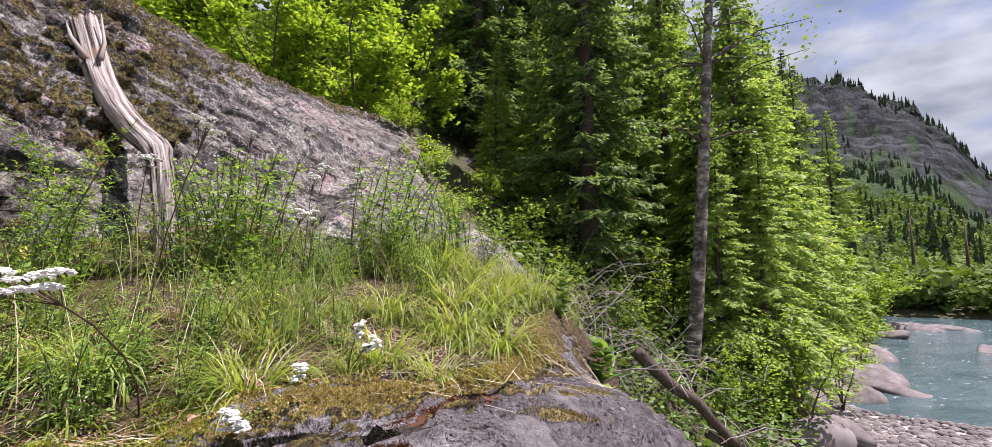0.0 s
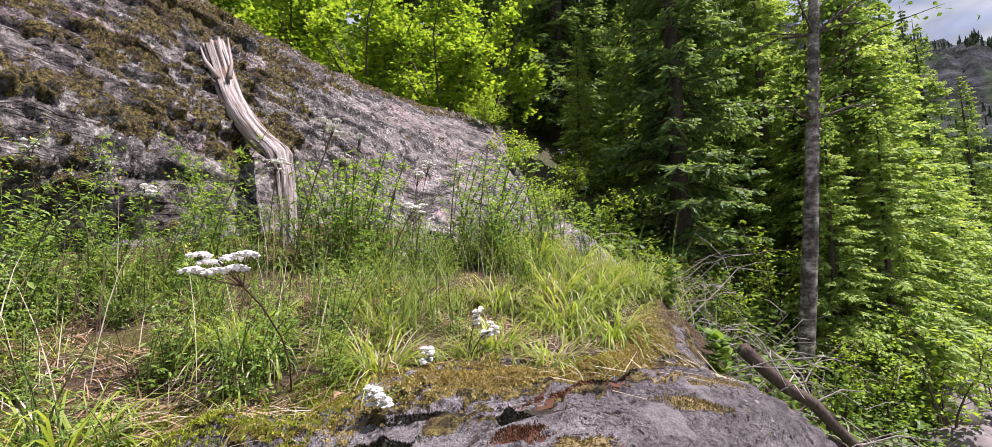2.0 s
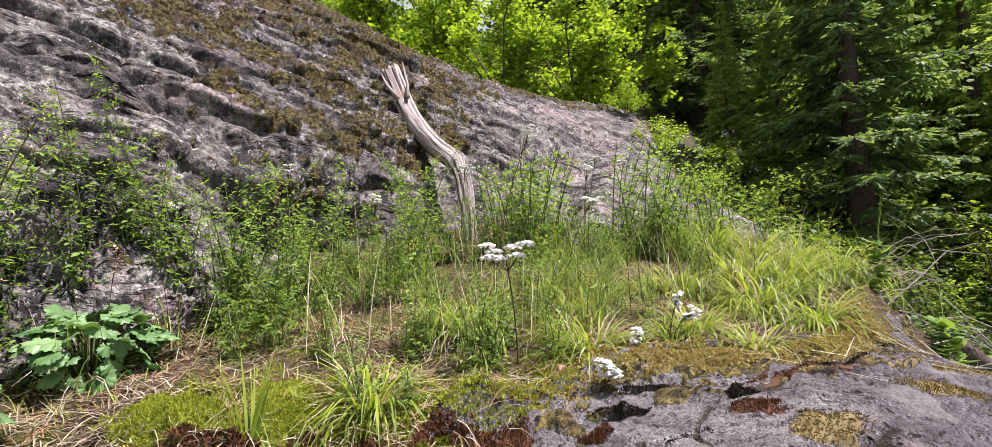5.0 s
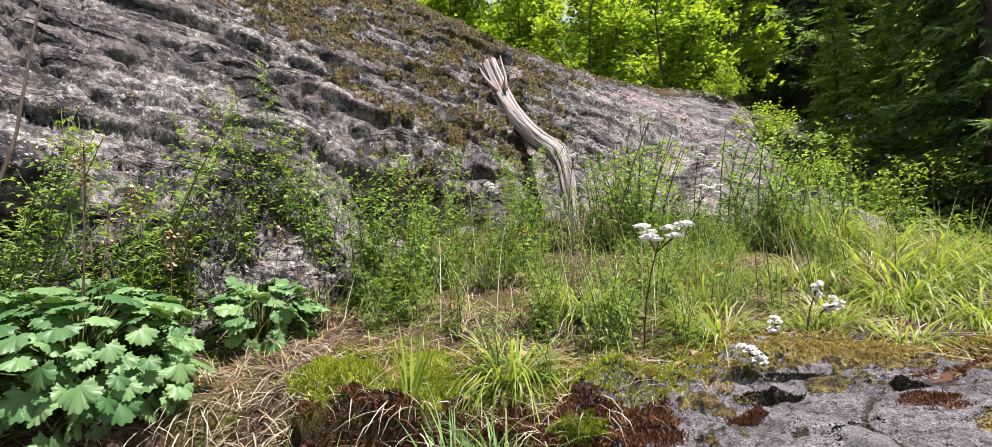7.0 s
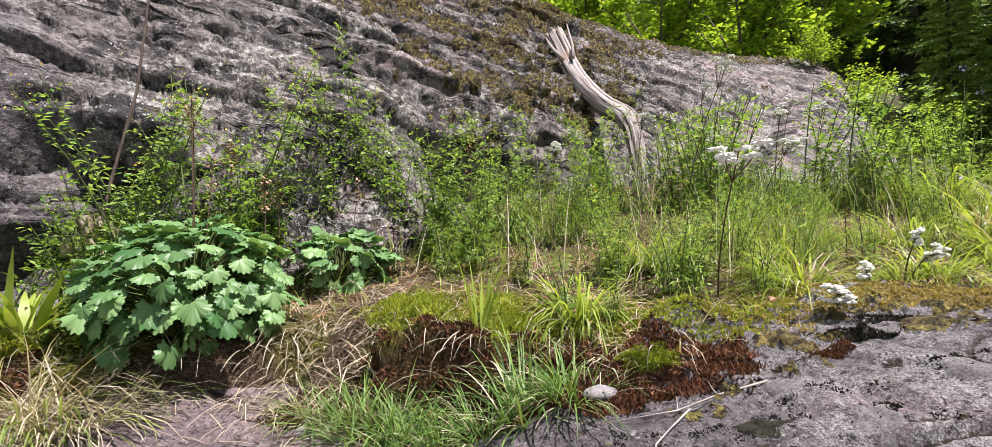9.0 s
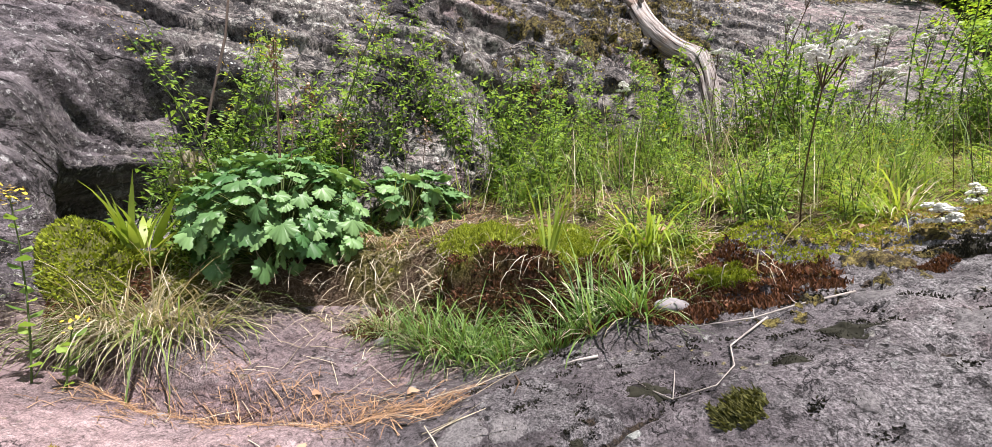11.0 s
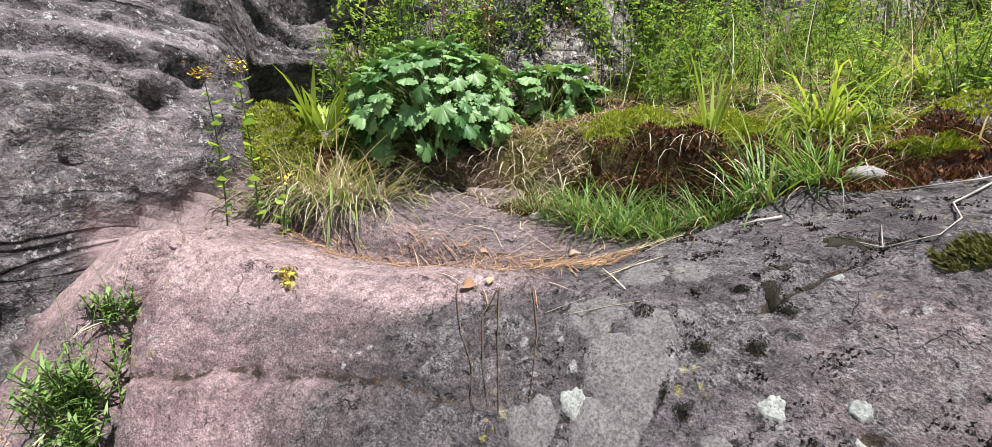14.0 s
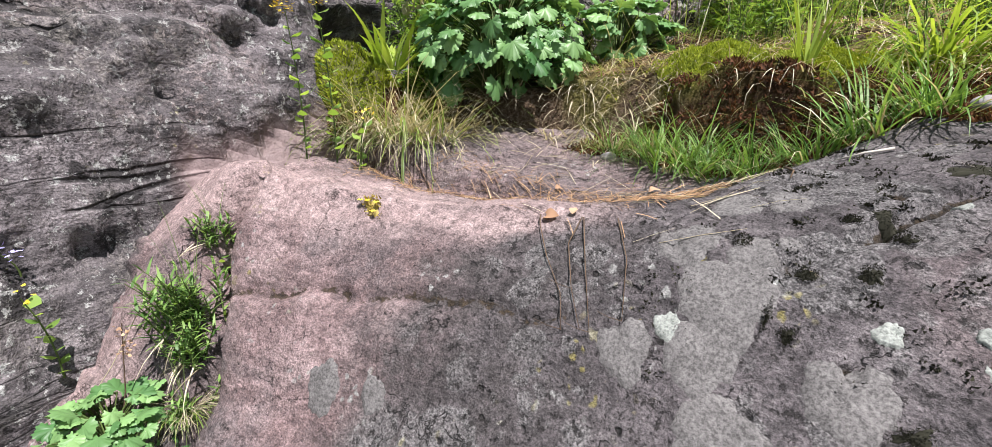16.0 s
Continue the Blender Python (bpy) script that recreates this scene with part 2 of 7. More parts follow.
def slab_rock():
    """The worn slab: purple-grey and pink, covered by grey lichen discs, black pits and fine cracks."""
    k = Nodes("argillite_slab")
    clean, pinkish = k.attr("clean"), k.attr("pink")
    grain = k.noise(330, 3, 0.75)
    fine = k.noise(95, 5, 0.75)
    wob = wobble(k, 30, 0.035)
    col = k.ramp(k.noise(9, 6, 0.7), (0.34, (0.056, 0.049, 0.051)), (0.50, (0.096, 0.084, 0.087)), (0.66, (0.150, 0.133, 0.136)))
    pink = k.ramp(k.noise(11, 6, 0.7), (0.34, (0.150, 0.102, 0.100)), (0.50, (0.215, 0.152, 0.150)), (0.66, (0.30, 0.225, 0.220)))
    col = k.mix(k.math("MULTIPLY", pinkish, k.ramp(k.noise(6, 6, 0.7), (0.36, 0.25), (0.54, 1.0))), col, pink)
    # streaks along the bedding, then a dark film that also paints the shaded corner
    col = times(k, col, k.noise(1.0, 5, 0.7, co=k.stretch((9, 26, 60), (0, 0, 26))), (0.36, 0.70), (0.50, 1.0), (0.62, 1.18))
    col = k.mix(k.math("MULTIPLY", k.attr("soot_shade"), k.ramp(k.noise(26, 6, 0.75), (0.36, 0.95), (0.60, 0.30))), col, (0.062, 0.054, 0.053))
    # lichen films in discs of several sizes, some with a paler rim
    grey = k.ramp(grain, (0.36, (0.065, 0.062, 0.062)), (0.60, (0.190, 0.182, 0.178)))
    some = k.math("SUBTRACT", 1.0, k.math("MULTIPLY", pinkish, 0.8))
    for scale, lo in ((7.0, 0.47), (15.0, 0.50), (34.0, 0.52)):
        d = k.voronoi(scale, co=wob)
        disc = k.ramp(d, (0.0, 0.6), (0.30, 0.65), (0.335, 0.9), (0.355, 0.9), (0.385, 0.0))
        mask = k.ramp(k.noise(scale * 0.35, 3, 0.5), (lo, 0.0), (lo + 0.06, 0.75))
        col = k.mix(k.math("MULTIPLY", k.math("MULTIPLY", disc, mask), some), col, grey)
    col = k.mix(k.math("MULTIPLY", k.attr("pale"), k.ramp(k.noise(13, 6, 0.72), (0.40, 0.15), (0.56, 0.9))), col, k.ramp(grain, (0.36, (0.11, 0.105, 0.103)), (0.60, (0.26, 0.25, 0.243))))
    # yellow-olive and pale specks
    dot = k.math("MULTIPLY", k.ramp(k.voronoi(55, co=wob), (0.20, 1.0), (0.30, 0.0)), k.ramp(k.noise(6, 4, 0.6), (0.54, 0.0), (0.60, 0.8)))
    col = k.mix(dot, col, k.ramp(k.noise(10, 2), (0.52, (0.30, 0.30, 0.285)), (0.58, (0.21, 0.18, 0.055))))
    # pits and black crumbs in cracks
    pit = k.math("MULTIPLY", k.ramp(k.voronoi(34, co=wob), (0.14, 1.0), (0.21, 0.0)), k.ramp(k.noise(7, 4, 0.6), (0.49, 0.0), (0.53, 1.0)))
    pit = k.math("MULTIPLY", pit, some)
    web = k.ramp(k.voronoi(13, "DISTANCE_TO_EDGE", co=wobble(k, 24, 0.12)), (0.0, 1.0), (0.022, 0.0))
    web = k.math("MULTIPLY", web, k.ramp(k.noise(9, 6, 0.7), (0.55, 0.0), (0.59, 0.95)))
    black = k.math("MAXIMUM", pit, web)
    crumb = k.ramp(k.math("SUBTRACT", k.noise(75, 6, 0.78), k.math("MULTIPLY", pinkish, 0.04)), (0.565, 0.0), (0.60, 0.88))
    col = k.mix(k.math("MAXIMUM", black, crumb), col, (0.020, 0.017, 0.016))
    col = k.mix(clean, col, k.ramp(k.noise(30, 6, 0.7), (0.32, (0.205, 0.146, 0.141)), (0.68, (0.325, 0.247, 0.238))))
    col = times(k, col, grain, (0.36, 0.50), (0.49, 0.95), (0.62, 1.45), amount=0.85)
    col = times(k, col, fine, (0.38, 0.55), (0.49, 0.97), (0.62, 1.35), amount=0.8)
    seam = k.ramp(k.math("ADD", k.attr("crack"), k.math("MULTIPLY", k.math("SUBTRACT", k.noise(60, 4, 0.7), 0.5), 1.2)), (0.40, 0.0), (0.52, 0.95))
    col = k.mix(seam, col, k.ramp(k.noise(120, 4, 0.7), (0.40, (0.010, 0.008, 0.006)), (0.62, (0.065, 0.045, 0.026))))
    col, edge = moss_film(k, col, fine)
    h = k.math("ADD", k.math("MULTIPLY", fine, 1.0), k.math("MULTIPLY", grain, 0.35))
    h = k.math("SUBTRACT", h, k.math("MULTIPLY", k.math("MAXIMUM", black, crumb), 1.0))
    h = k.math("MULTIPLY", h, k.math("SUBTRACT", 1.0, k.math("MULTIPLY", clean, 0.6)))
    h = k.math("ADD", h, k.math("MULTIPLY", k.math("MULTIPLY", edge, k.noise(90, 4, 0.8)), 2.0))
    return k.done(col, 0.8, h, 1.0, 0.010, 0.3)


def leaf_material(name, dark, light, rough=0.55, back=0.45, island=True, vein=False):
    """Leaves that let some light through."""
    k = Nodes(name)
    r = k.random(island)
    col = k.mix(r, dark, light)
    col = k.mix(0.35, col, k.ramp(k.noise(14, 4), (0.3, 0.55), (0.7, 1.4)), "MULTIPLY")
    k.done(col, rough, None, spec=0.35)
    tr = k.t.nodes.new("ShaderNodeBsdfTranslucent")
    k.put(k.mix(1.0, col, (1.25, 1.2, 0.55), "MULTIPLY"), tr.inputs["Color"])
    mx = k.t.nodes.new("ShaderNodeMixShader")
    mx.inputs[0].default_value = back
    k.t.links.new(k.b.outputs[0], mx.inputs[1])
    k.t.links.new(tr.outputs[0], mx.inputs[2])
    k.t.links.new(mx.outputs[0], k.out.inputs[0])
    return k.m


def plain_material(name, dark, light, scale=20, rough=0.8, bump=0.3, island=False, stretch=None, spec=0.3):
    k = Nodes(name)
    co = k.stretch(stretch) if stretch else None
    f = k.noise(scale, 6, 0.65, co=co)
    col = k.ramp(f, (0.30, dark), (0.70, light))
    if island:
        col = k.mix(0.8, col, k.ramp(k.random(True), (0.0, 0.55), (1.0, 1.35)), "MULTIPLY")
    return k.done(col, rough, f, bump, 0.01, spec)


M_ROCK, M_SLAB = wall_rock(), slab_rock()

# ---- tools for meshes ----
from mathutils.bvhtree import BVHTree

rng = random.Random(7)
_perm = np.random.RandomState(3).permutation(512)
_PERM = np.concatenate([_perm, _perm, _perm])
_GRAD = np.random.RandomState(5).normal(size=(512, 3))
_GRAD /= np.linalg.norm(_GRAD, axis=1)[:, None]


def pnoise(x, y, z=0.0):
    """Gradient noise for arrays, about -0.7 to 0.7."""
    x, y, z = np.broadcast_arrays(np.asarray(x, float), np.asarray(y, float), np.asarray(z, float))
    xi, yi, zi = np.floor(x).astype(int), np.floor(y).astype(int), np.floor(z).astype(int)
    fx, fy, fz = x - xi, y - yi, z - zi
    u, v, w = (f * f * f * (f * (f * 6 - 15) + 10) for f in (fx, fy, fz))
    total = 0.0
    for i in (0, 1):
        for j in (0, 1):
            for k in (0, 1):
                h = _PERM[_PERM[_PERM[(xi + i) & 511] + ((yi + j) & 511)] + ((zi + k) & 511)]
                g = _GRAD[h]
                dot = g[..., 0] * (fx - i) + g[..., 1] * (fy - j) + g[..., 2] * (fz - k)
                total = total + dot * (u if i else 1 - u) * (v if j else 1 - v) * (w if k else 1 - w)
    return total


def fbm(x, y, z=0.0, octaves=4, gain=0.5):
    total, amp = 0.0, 1.0
    for o in range(octaves):
        total = total + amp * pnoise(x * 2 ** o + 17.3 * o, y * 2 ** o + 5.1 * o, np.asarray(z) * 2 ** o + 9.7 * o)
        amp *= gain
    return total


def sstep(a, b, v):
    t = np.clip((np.asarray(v, float) - a) / (b - a), 0, 1)
    return t * t * (3 - 2 * t)


def softplus(v, w):
    return w * np.logaddexp(0, np.asarray(v, float) / w)


def grid_mesh(name, P, material, keep=None, attrs=None, smooth=True):
    """A mesh from an n x m sheet of points; keep: which points stay."""
    n, m = P.shape[:2]
    idx = np.arange(n * m).reshape(n, m)
    q = np.stack([idx[:-1, :-1], idx[1:, :-1], idx[1:, 1:], idx[:-1, 1:]], -1).reshape(-1, 4)
    pts = P.reshape(-1, 3)
    if keep is not None:
        q = q[keep.reshape(-1)[q].any(1)]
        used = np.unique(q)
        back = np.full(n * m, -1)
        back[used] = np.arange(len(used))
        q, pts = back[q], pts[used]
    else:
        used = np.arange(n * m)
    me = bpy.data.meshes.new(name)
    me.from_pydata(pts.tolist(), [], q.tolist())
    if smooth:
        me.polygons.foreach_set("use_smooth", np.ones(len(me.polygons), bool))
    for key, value in (attrs or {}).items():
        a = me.attributes.new(key, "FLOAT", "POINT")
        a.data.foreach_set("value", value.reshape(-1)[used].astype(np.float32))
    me.materials.append(material)
    me.update()
    return new(name, me)


class Buf:
    """Collects vertices and faces for one mesh."""

    def __init__(self):
        self.v, self.f, self.n = [], [], 0

    def add(self, verts, faces):
        self.v.extend(verts)
        self.f.extend([[i + self.n for i in f] for f in faces])
        self.n += len(verts)

    def strip(self, pts, widths, side, fold=0.0):
        """A blade along pts, with its width across the way side."""
        vs, fs = [], []
        for p, w in zip(pts, widths):
            p, s = Vector(p), Vector(side) * (w / 2)
            vs += [p - s, p + s]
        for i in range(len(pts) - 1):
            fs.append([2 * i, 2 * i + 1, 2 * i + 3, 2 * i + 2])
        self.add([tuple(v) for v in vs], fs)

    def tube(self, pts, radii, sides=6, cap=True):
        pts = [Vector(p) for p in pts]
        vs, fs = [], []
        for i, (p, r) in enumerate(zip(pts, radii)):
            d = (pts[min(i + 1, len(pts) - 1)] - pts[max(i - 1, 0)]).normalized()
            a = d.cross(Vector((0.31, 0.72, 0.62))).normalized()
            b = d.cross(a)
            for k in range(sides):
                t = 2 * math.pi * k / sides
                vs.append(tuple(p + (a * math.cos(t) + b * math.sin(t)) * r))
        for i in range(len(pts) - 1):
            for k in range(sides):
                fs.append([i * sides + k, i * sides + (k + 1) % sides, (i + 1) * sides + (k + 1) % sides, (i + 1) * sides + k])
        if cap:
            fs.append(list(range(sides))[::-1])
            fs.append([(len(pts) - 1) * sides + k for k in range(sides)])
        self.add(vs, fs)

    def mesh(self, name, material, smooth=True):
        me = bpy.data.meshes.new(name)
        me.from_pydata([tuple(v) for v in self.v], [], self.f)
        if smooth:
            me.polygons.foreach_set("use_smooth", np.ones(len(me.polygons), bool))
        me.materials.append(material)
        me.update()
        return me


def part(name, buf, material, parent=None, label="", smooth=True):
    """Links a buffer as one mesh object under a thing or a part."""
    me = buf if isinstance(buf, bpy.types.Mesh) else buf.mesh(name, material, smooth)
    ob = new(name, me)
    if parent is not None:
        ob.parent = parent
    if label:
        tagged(ob, label)
    return ob


def thing(name, label, category, at=(0, 0, 0), group="", kind="", turn=0.0, size=1.0):
    ob = new(name)
    ob.empty_display_size = 0.05
    ob.matrix_basis = pose(*at, 0, 0, turn) @ Matrix.Scale(size, 4)
    return tagged(ob, label, category, group, kind)


# ---- the lie of the land ----
def wall_z(x, y):
    """The outcrop: a long slope that climbs away from the ledge and rolls over at a ridge."""
    x, y = np.asarray(x, float), np.asarray(y, float)
    ridge = 5.45 + 0.45 * x + 0.18 * pnoise(x * 1.1, 3.7)
    over = softplus(y - ridge, 0.10)
    yy = y - over
    xx = np.minimum(x, 2.6)
    z = 0.976 - 0.726 * xx + 0.804 * yy + 0.048 * xx * xx + 0.049 * xx * yy - 0.014 * yy * yy
    z = z + 0.09 * sstep(-0.4, -1.0, x) - 0.10 * over
    # towards the river the outcrop is a steeper plane that meets the slab at a sharp foot
    near = sstep(1.95, 1.40, y)
    z = z * (1 - near) + (1.204 - 0.959 * xx + 0.284 * yy) * near
    corner = sstep(1.50, 1.15, y)
    z = z - 3.2 * corner * softplus(2.25 + 0.5 * y - z, 0.02)
    # the foot is undercut behind the ledge
    foot_z = 2.98 + 0.42 * sstep(1.4, 2.3, y) + 0.30 * np.maximum(y - 2.3, 0)
    z = z - 1.8 * (1 - corner) * softplus(foot_z - z, 0.03) * sstep(0.5, 0.0, x - 0.45 * (y - 3.0))
    fall = softplus(x - (1.55 + 0.12 * (y - 4.0)), 0.08)
    z = z - 1.6 * fall - 0.02 * fall * fall
    # a low shoulder beyond the outcrop's end
    low = 3.50 + 0.12 * (y - 5.0) - 1.1 * softplus(x - 2.45, 0.10) - 2.2 * softplus(4.85 - y, 0.12) + 0.22 * pnoise(x * 2.1, y * 2.1, 6.0)
    z = np.maximum(z, np.where(x > 1.2, low, -1.0))
    return np.maximum(z, -1.0)


def slab_z(x, y):
    """The near slab: a rounded whaleback, its face towards the river."""
    x, y = np.asarray(x, float), np.asarray(y, float)
    low = 0.76 + 0.47 * (x + 0.5)
    high = low + 0.25 + 0.30 * sstep(-0.4, 0.15, x)
    cx = np.clip(x, -1.05, 1.5)
    cy = np.clip(y, 0.76 + 0.47 * (cx + 0.5), 0.76 + 0.47 * (cx + 0.5) + 0.25 + 0.30 * sstep(-0.4, 0.15, cx))
    z = (-6.1125 - 7.7813 * cx + 19.9618 * cy - 2.8255 * cx ** 2 + 12.947 * cx * cy - 15.5755 * cy ** 2
         - 0.5552 * cx ** 3 + 2.4014 * cx ** 2 * cy - 5.2539 * cx * cy ** 2 + 4.1017 * cy ** 3)
    front = np.maximum(low - y, 0)
    right = np.maximum(x - 1.5, 0)
    left = np.maximum(-1.05 - x, 0)
    z = z - 0.55 * softplus(y - turf_edge(x) + 0.05, 0.03) * sstep(0.05, 0.3, x)
    # the trough before the low step
    z = z - 0.05 * np.exp(-((y - 1.040 - 0.16 * np.maximum(x + 0.9, 0)) / 0.035) ** 2) * sstep(-0.4, -0.6, x) * sstep(-1.3, -1.1, x)
    return z - 0.95 * front - 1.1 * right - 0.6 * right ** 2 - 0.15 * left + 0.05 * np.maximum(y - high, 0) * sstep(0, 0.2, x)


def bank_q(x, y):
    return -(x - 0.4) * 0.47 + (y - 0.65) * 0.88


def bank_p(x, y):
    return (x - 0.4) * 0.88 + (y - 0.65) * 0.47


def ground_z(x, y):
    """River bank, gravel bar and the hillside behind."""
    x, y = np.asarray(x, float), np.asarray(y, float)
    p, q = bank_p(x, y), bank_q(x, y)
    r = softplus(q - 0.75, 0.35)
    z = 0.12 + 0.93 * r - 0.35 * softplus(r - 7.0, 1.5) - 0.25 * softplus(r - 40, 8)
    wet = sstep(13.2, 15.5, p + 0.6 * pnoise(x * 0.4, y * 0.4)) * sstep(0.8, -0.4, q + 0.35 * pnoise(x * 0.5, y * 0.5, 2.0))
    wet = np.maximum(wet, sstep(-9, -13, q + 1.2 * pnoise(x * 0.2, y * 0.2)))
    z = z - 1.3 * wet * sstep(62, 50, p)
    z = z + sstep(51, 56, p) * (1.2 + 0.10 * np.clip(p - 56, 0, 12) * sstep(56, 90, p)) * sstep(30, 0, q)
    return z + 0.10 * fbm(x * 0.6, y * 0.6, 1.0, 3) * sstep(0.2, 2.0, q)


def turf_edge(x):
    """Where the turf of the ledge ends, towards the river."""
    x = np.asarray(x, float)
    e = np.interp(x, [-1.5, -1.3, -1.0, -0.8, -0.6, -0.3, -0.05, 0.12, 0.35, 0.5, 0.8, 1.0, 1.2, 1.45, 1.7],
                  [1.02, 1.06, 1.28, 1.40, 1.47, 1.455, 1.42, 1.46, 1.63, 1.69, 1.69, 1.75, 2.0, 2.25, 2.7])
    return e + 0.035 * pnoise(x * 9, 0.5) + 0.02 * pnoise(x * 23, 1.5)


def turf_z(x, y):
    """The ledge of soil, moss and litter between the slab and the outcrop."""
    x, y = np.asarray(x, float), np.asarray(y, float)
    e = y - turf_edge(x)
    z = 2.578 + 0.025 * sstep(0.2, 0.5, x) + 0.30 * (y - 1.45) + 0.03 * np.maximum(y - 2.2, 0) - 0.02 * np.minimum(x + 0.2, 0)
    mat = sstep(0.2, 0.45, x)
    z = z + mat * (0.03 * np.exp(-((e - 0.04) / 0.07) ** 2) - 0.06 * (y - 1.45))
    z = z + 0.03 * fbm(x * 3, y * 3, 0.3, 3) + 0.012 * fbm(x * 14, y * 14, 0.3, 2)
    soft = 0.05 + 0.10 * np.exp(-((x + 0.68) / 0.10) ** 2)
    drop = (0.30 - 0.24 * mat) * (1 - np.clip((e + soft) / (2 * soft), 0, 1) ** 1.5) + 0.9 * np.maximum(-e - 0.03, 0)
    return z - drop - 0.8 * softplus(x - 1.55, 0.06)


def top_z(x, y):
    """The highest of the surfaces."""
    return np.maximum.reduce([wall_z(x, y), slab_z(x, y), turf_z(x, y) - 4.0 * (np.asarray(y) > 3.9), ground_z(x, y)])


_LX, _LY = np.linspace(-2.0, 2.6, 461), np.linspace(0.0, 7.0, 701)
_GX, _GY = np.meshgrid(_LX, _LY, indexing="ij")
_SOIL = (turf_z(_GX, _GY) - np.maximum(wall_z(_GX, _GY), slab_z(_GX, _GY))).tolist()
_CLUMP = pnoise(_GX * 4.5, _GY * 4.5, 31.0).tolist()
_EDGE = turf_edge(_LX).tolist()
SURFACES = []


def surface(ob):
    """Remember a sheet, so that things can be set down on it."""
    SURFACES.append(BVHTree.FromPolygons([v.co for v in ob.data.vertices], [p.vertices for p in ob.data.polygons]))
    return ob


def cell(x, y):
    return min(459, max(0, int((x + 2.0) * 100))), min(699, max(0, int(y * 100)))


def spot(x, y, only=None):
    """The height of the top surface."""
    best = float(ground_z(x, y)) if not (-2.0 <= x <= 2.6 and 0 <= y <= 6.5) else -9.0
    for tree in (SURFACES if only is None else [SURFACES[only]]):
        hit = tree.ray_cast(Vector((x, y, 9.0)), Vector((0, 0, -1)))
        if hit[0] is not None and hit[0].z > best:
            best = hit[0].z
    return best


def slope_at(x, y):
    """The place and the upward normal on the top surface."""
    z, n = -9.0, Vector((0, 0, 1))
    for tree in SURFACES:
        hit = tree.ray_cast(Vector((x, y, 9.0)), Vector((0, 0, -1)))
        if hit[0] is not None and hit[0].z > z:
            z, n = hit[0].z, hit[1]
    return Vector((x, y, z)), (n if n.z > 0 else -n)


def soil(x, y):
    """How far the turf lies above the rock."""
    i, j = cell(x, y)
    return _SOIL[i][j]


def edge_at(x):
    return _EDGE[cell(x, 0)[0]]


def sheet(x0, x1, nx, y0, y1, ny, fn):
    X, Y = np.meshgrid(np.linspace(x0, x1, nx), np.linspace(y0, y1, ny), indexing="ij")
    return X, Y, fn(X, Y)


def normals(X, Y, Z):
    gx = np.gradient(Z, axis=0) / np.gradient(X, axis=0)
    gy = np.gradient(Z, axis=1) / np.gradient(Y, axis=1)
    N = np.stack([-gx, -gy, np.ones_like(Z)], -1)
    return N / np.linalg.norm(N, axis=-1, keepdims=True)


def wall_moss(x, y, z):
    """How far moss covers the outcrop: thick on its upper, flatter part."""
    up = z - (3.50 - 0.25 * (x + 0.5) + 0.12 * (y - 3)) + 0.30 * sstep(-1.4, -0.6, x)
    n = fbm(x * 1.3, y * 1.3, z * 1.3, 3, 0.6)
    patch = fbm(x * 5.5, y * 5.5, z * 5.5, 4, 0.65)
    strat = fbm(x * 4, y * 4, (z + 0.24 * x) * 13, 3, 0.6)
    m = 0.04 + 0.50 * sstep(-0.10, 0.60, up) + 0.50 * n + 0.70 * patch + 0.30 * strat
    right = sstep(-0.35, 0.15, x - 0.02 * z - 0.05 * (y - 4)) * sstep(5.35, 4.9, y - 0.45 * x)
    return np.clip(m - 0.6 * right - 0.25 * sstep(-1.2, -1.6, x) * sstep(2.6, 1.8, y) - 0.5 * sstep(1.5, 1.0, y) * sstep(4.2, 3.4, z), 0, 1)


# outcrop
gx = np.concatenate([np.linspace(-3.6, -2.4, 60), np.linspace(-2.392, 1.4, 520), np.linspace(1.415, 2.9, 90)])
gy = np.concatenate([np.linspace(0.0, 4.3, 540), np.linspace(4.312, 7.4, 210)])
X, Y = np.meshgrid(gx, gy, indexing="ij")
Z = wall_z(X, Y)
N = normals(X, Y, Z)
moss = wall_moss(X, Y, Z)
bed = Z + 0.24 * X - 0.05 * Y + 0.05 * fbm(X * 1.5, Y * 1.5, Z * 1.5, 3)
layer = bed * 8.0 + 0.5 * pnoise(X * 0.8, Y * 0.8, 4.0)
saw = layer - np.floor(layer)
lid = np.floor(layer)
ledge = (0.5 + 0.9 * pnoise(lid * 3.1, X * 1.3 + lid, Y * 1.3)) * sstep(0.0, 0.07, saw) * (1 - 0.8 * sstep(0.12, 1.0, saw))
fine = bed * 21.0 + 0.7 * pnoise(X * 2, Y * 2, 8.0)
fsaw = fine - np.floor(fine)
fl = (0.45 + 0.9 * pnoise(np.floor(fine) * 2.3, X * 2.6, Y * 2.6)) * sstep(0.0, 0.14, fsaw) * (1 - 0.8 * sstep(0.2, 1.0, fsaw))
rough = sstep(0.6, -0.5, X - 0.25 - 0.1 * (Y - 3)) * (0.40 + 0.60 * sstep(1.1, 1.9, Y + 0.3 * (X + 1.4)))
thin = bed * 52.0 + 1.1 * pnoise(X * 3, Y * 3, 18.0)
tsaw = thin - np.floor(thin)
tl = np.maximum(0, 0.35 + 1.1 * pnoise(np.floor(thin) * 1.7, X * 3.4, Y * 3.4)) * sstep(0.0, 0.25, tsaw) * (1 - sstep(0.3, 1.0, tsaw))
steep = sstep(1.3, 2.2, np.sqrt(1 - N[..., 2] ** 2) / N[..., 2])
tl = tl * (1 - steep)
fl = fl * (1 - 0.85 * steep)
ledge = ledge * (1 - 0.5 * steep)
some = sstep(-0.35, 0.30, fbm(X * 2.3, Y * 2.3, bed * 5, 3))
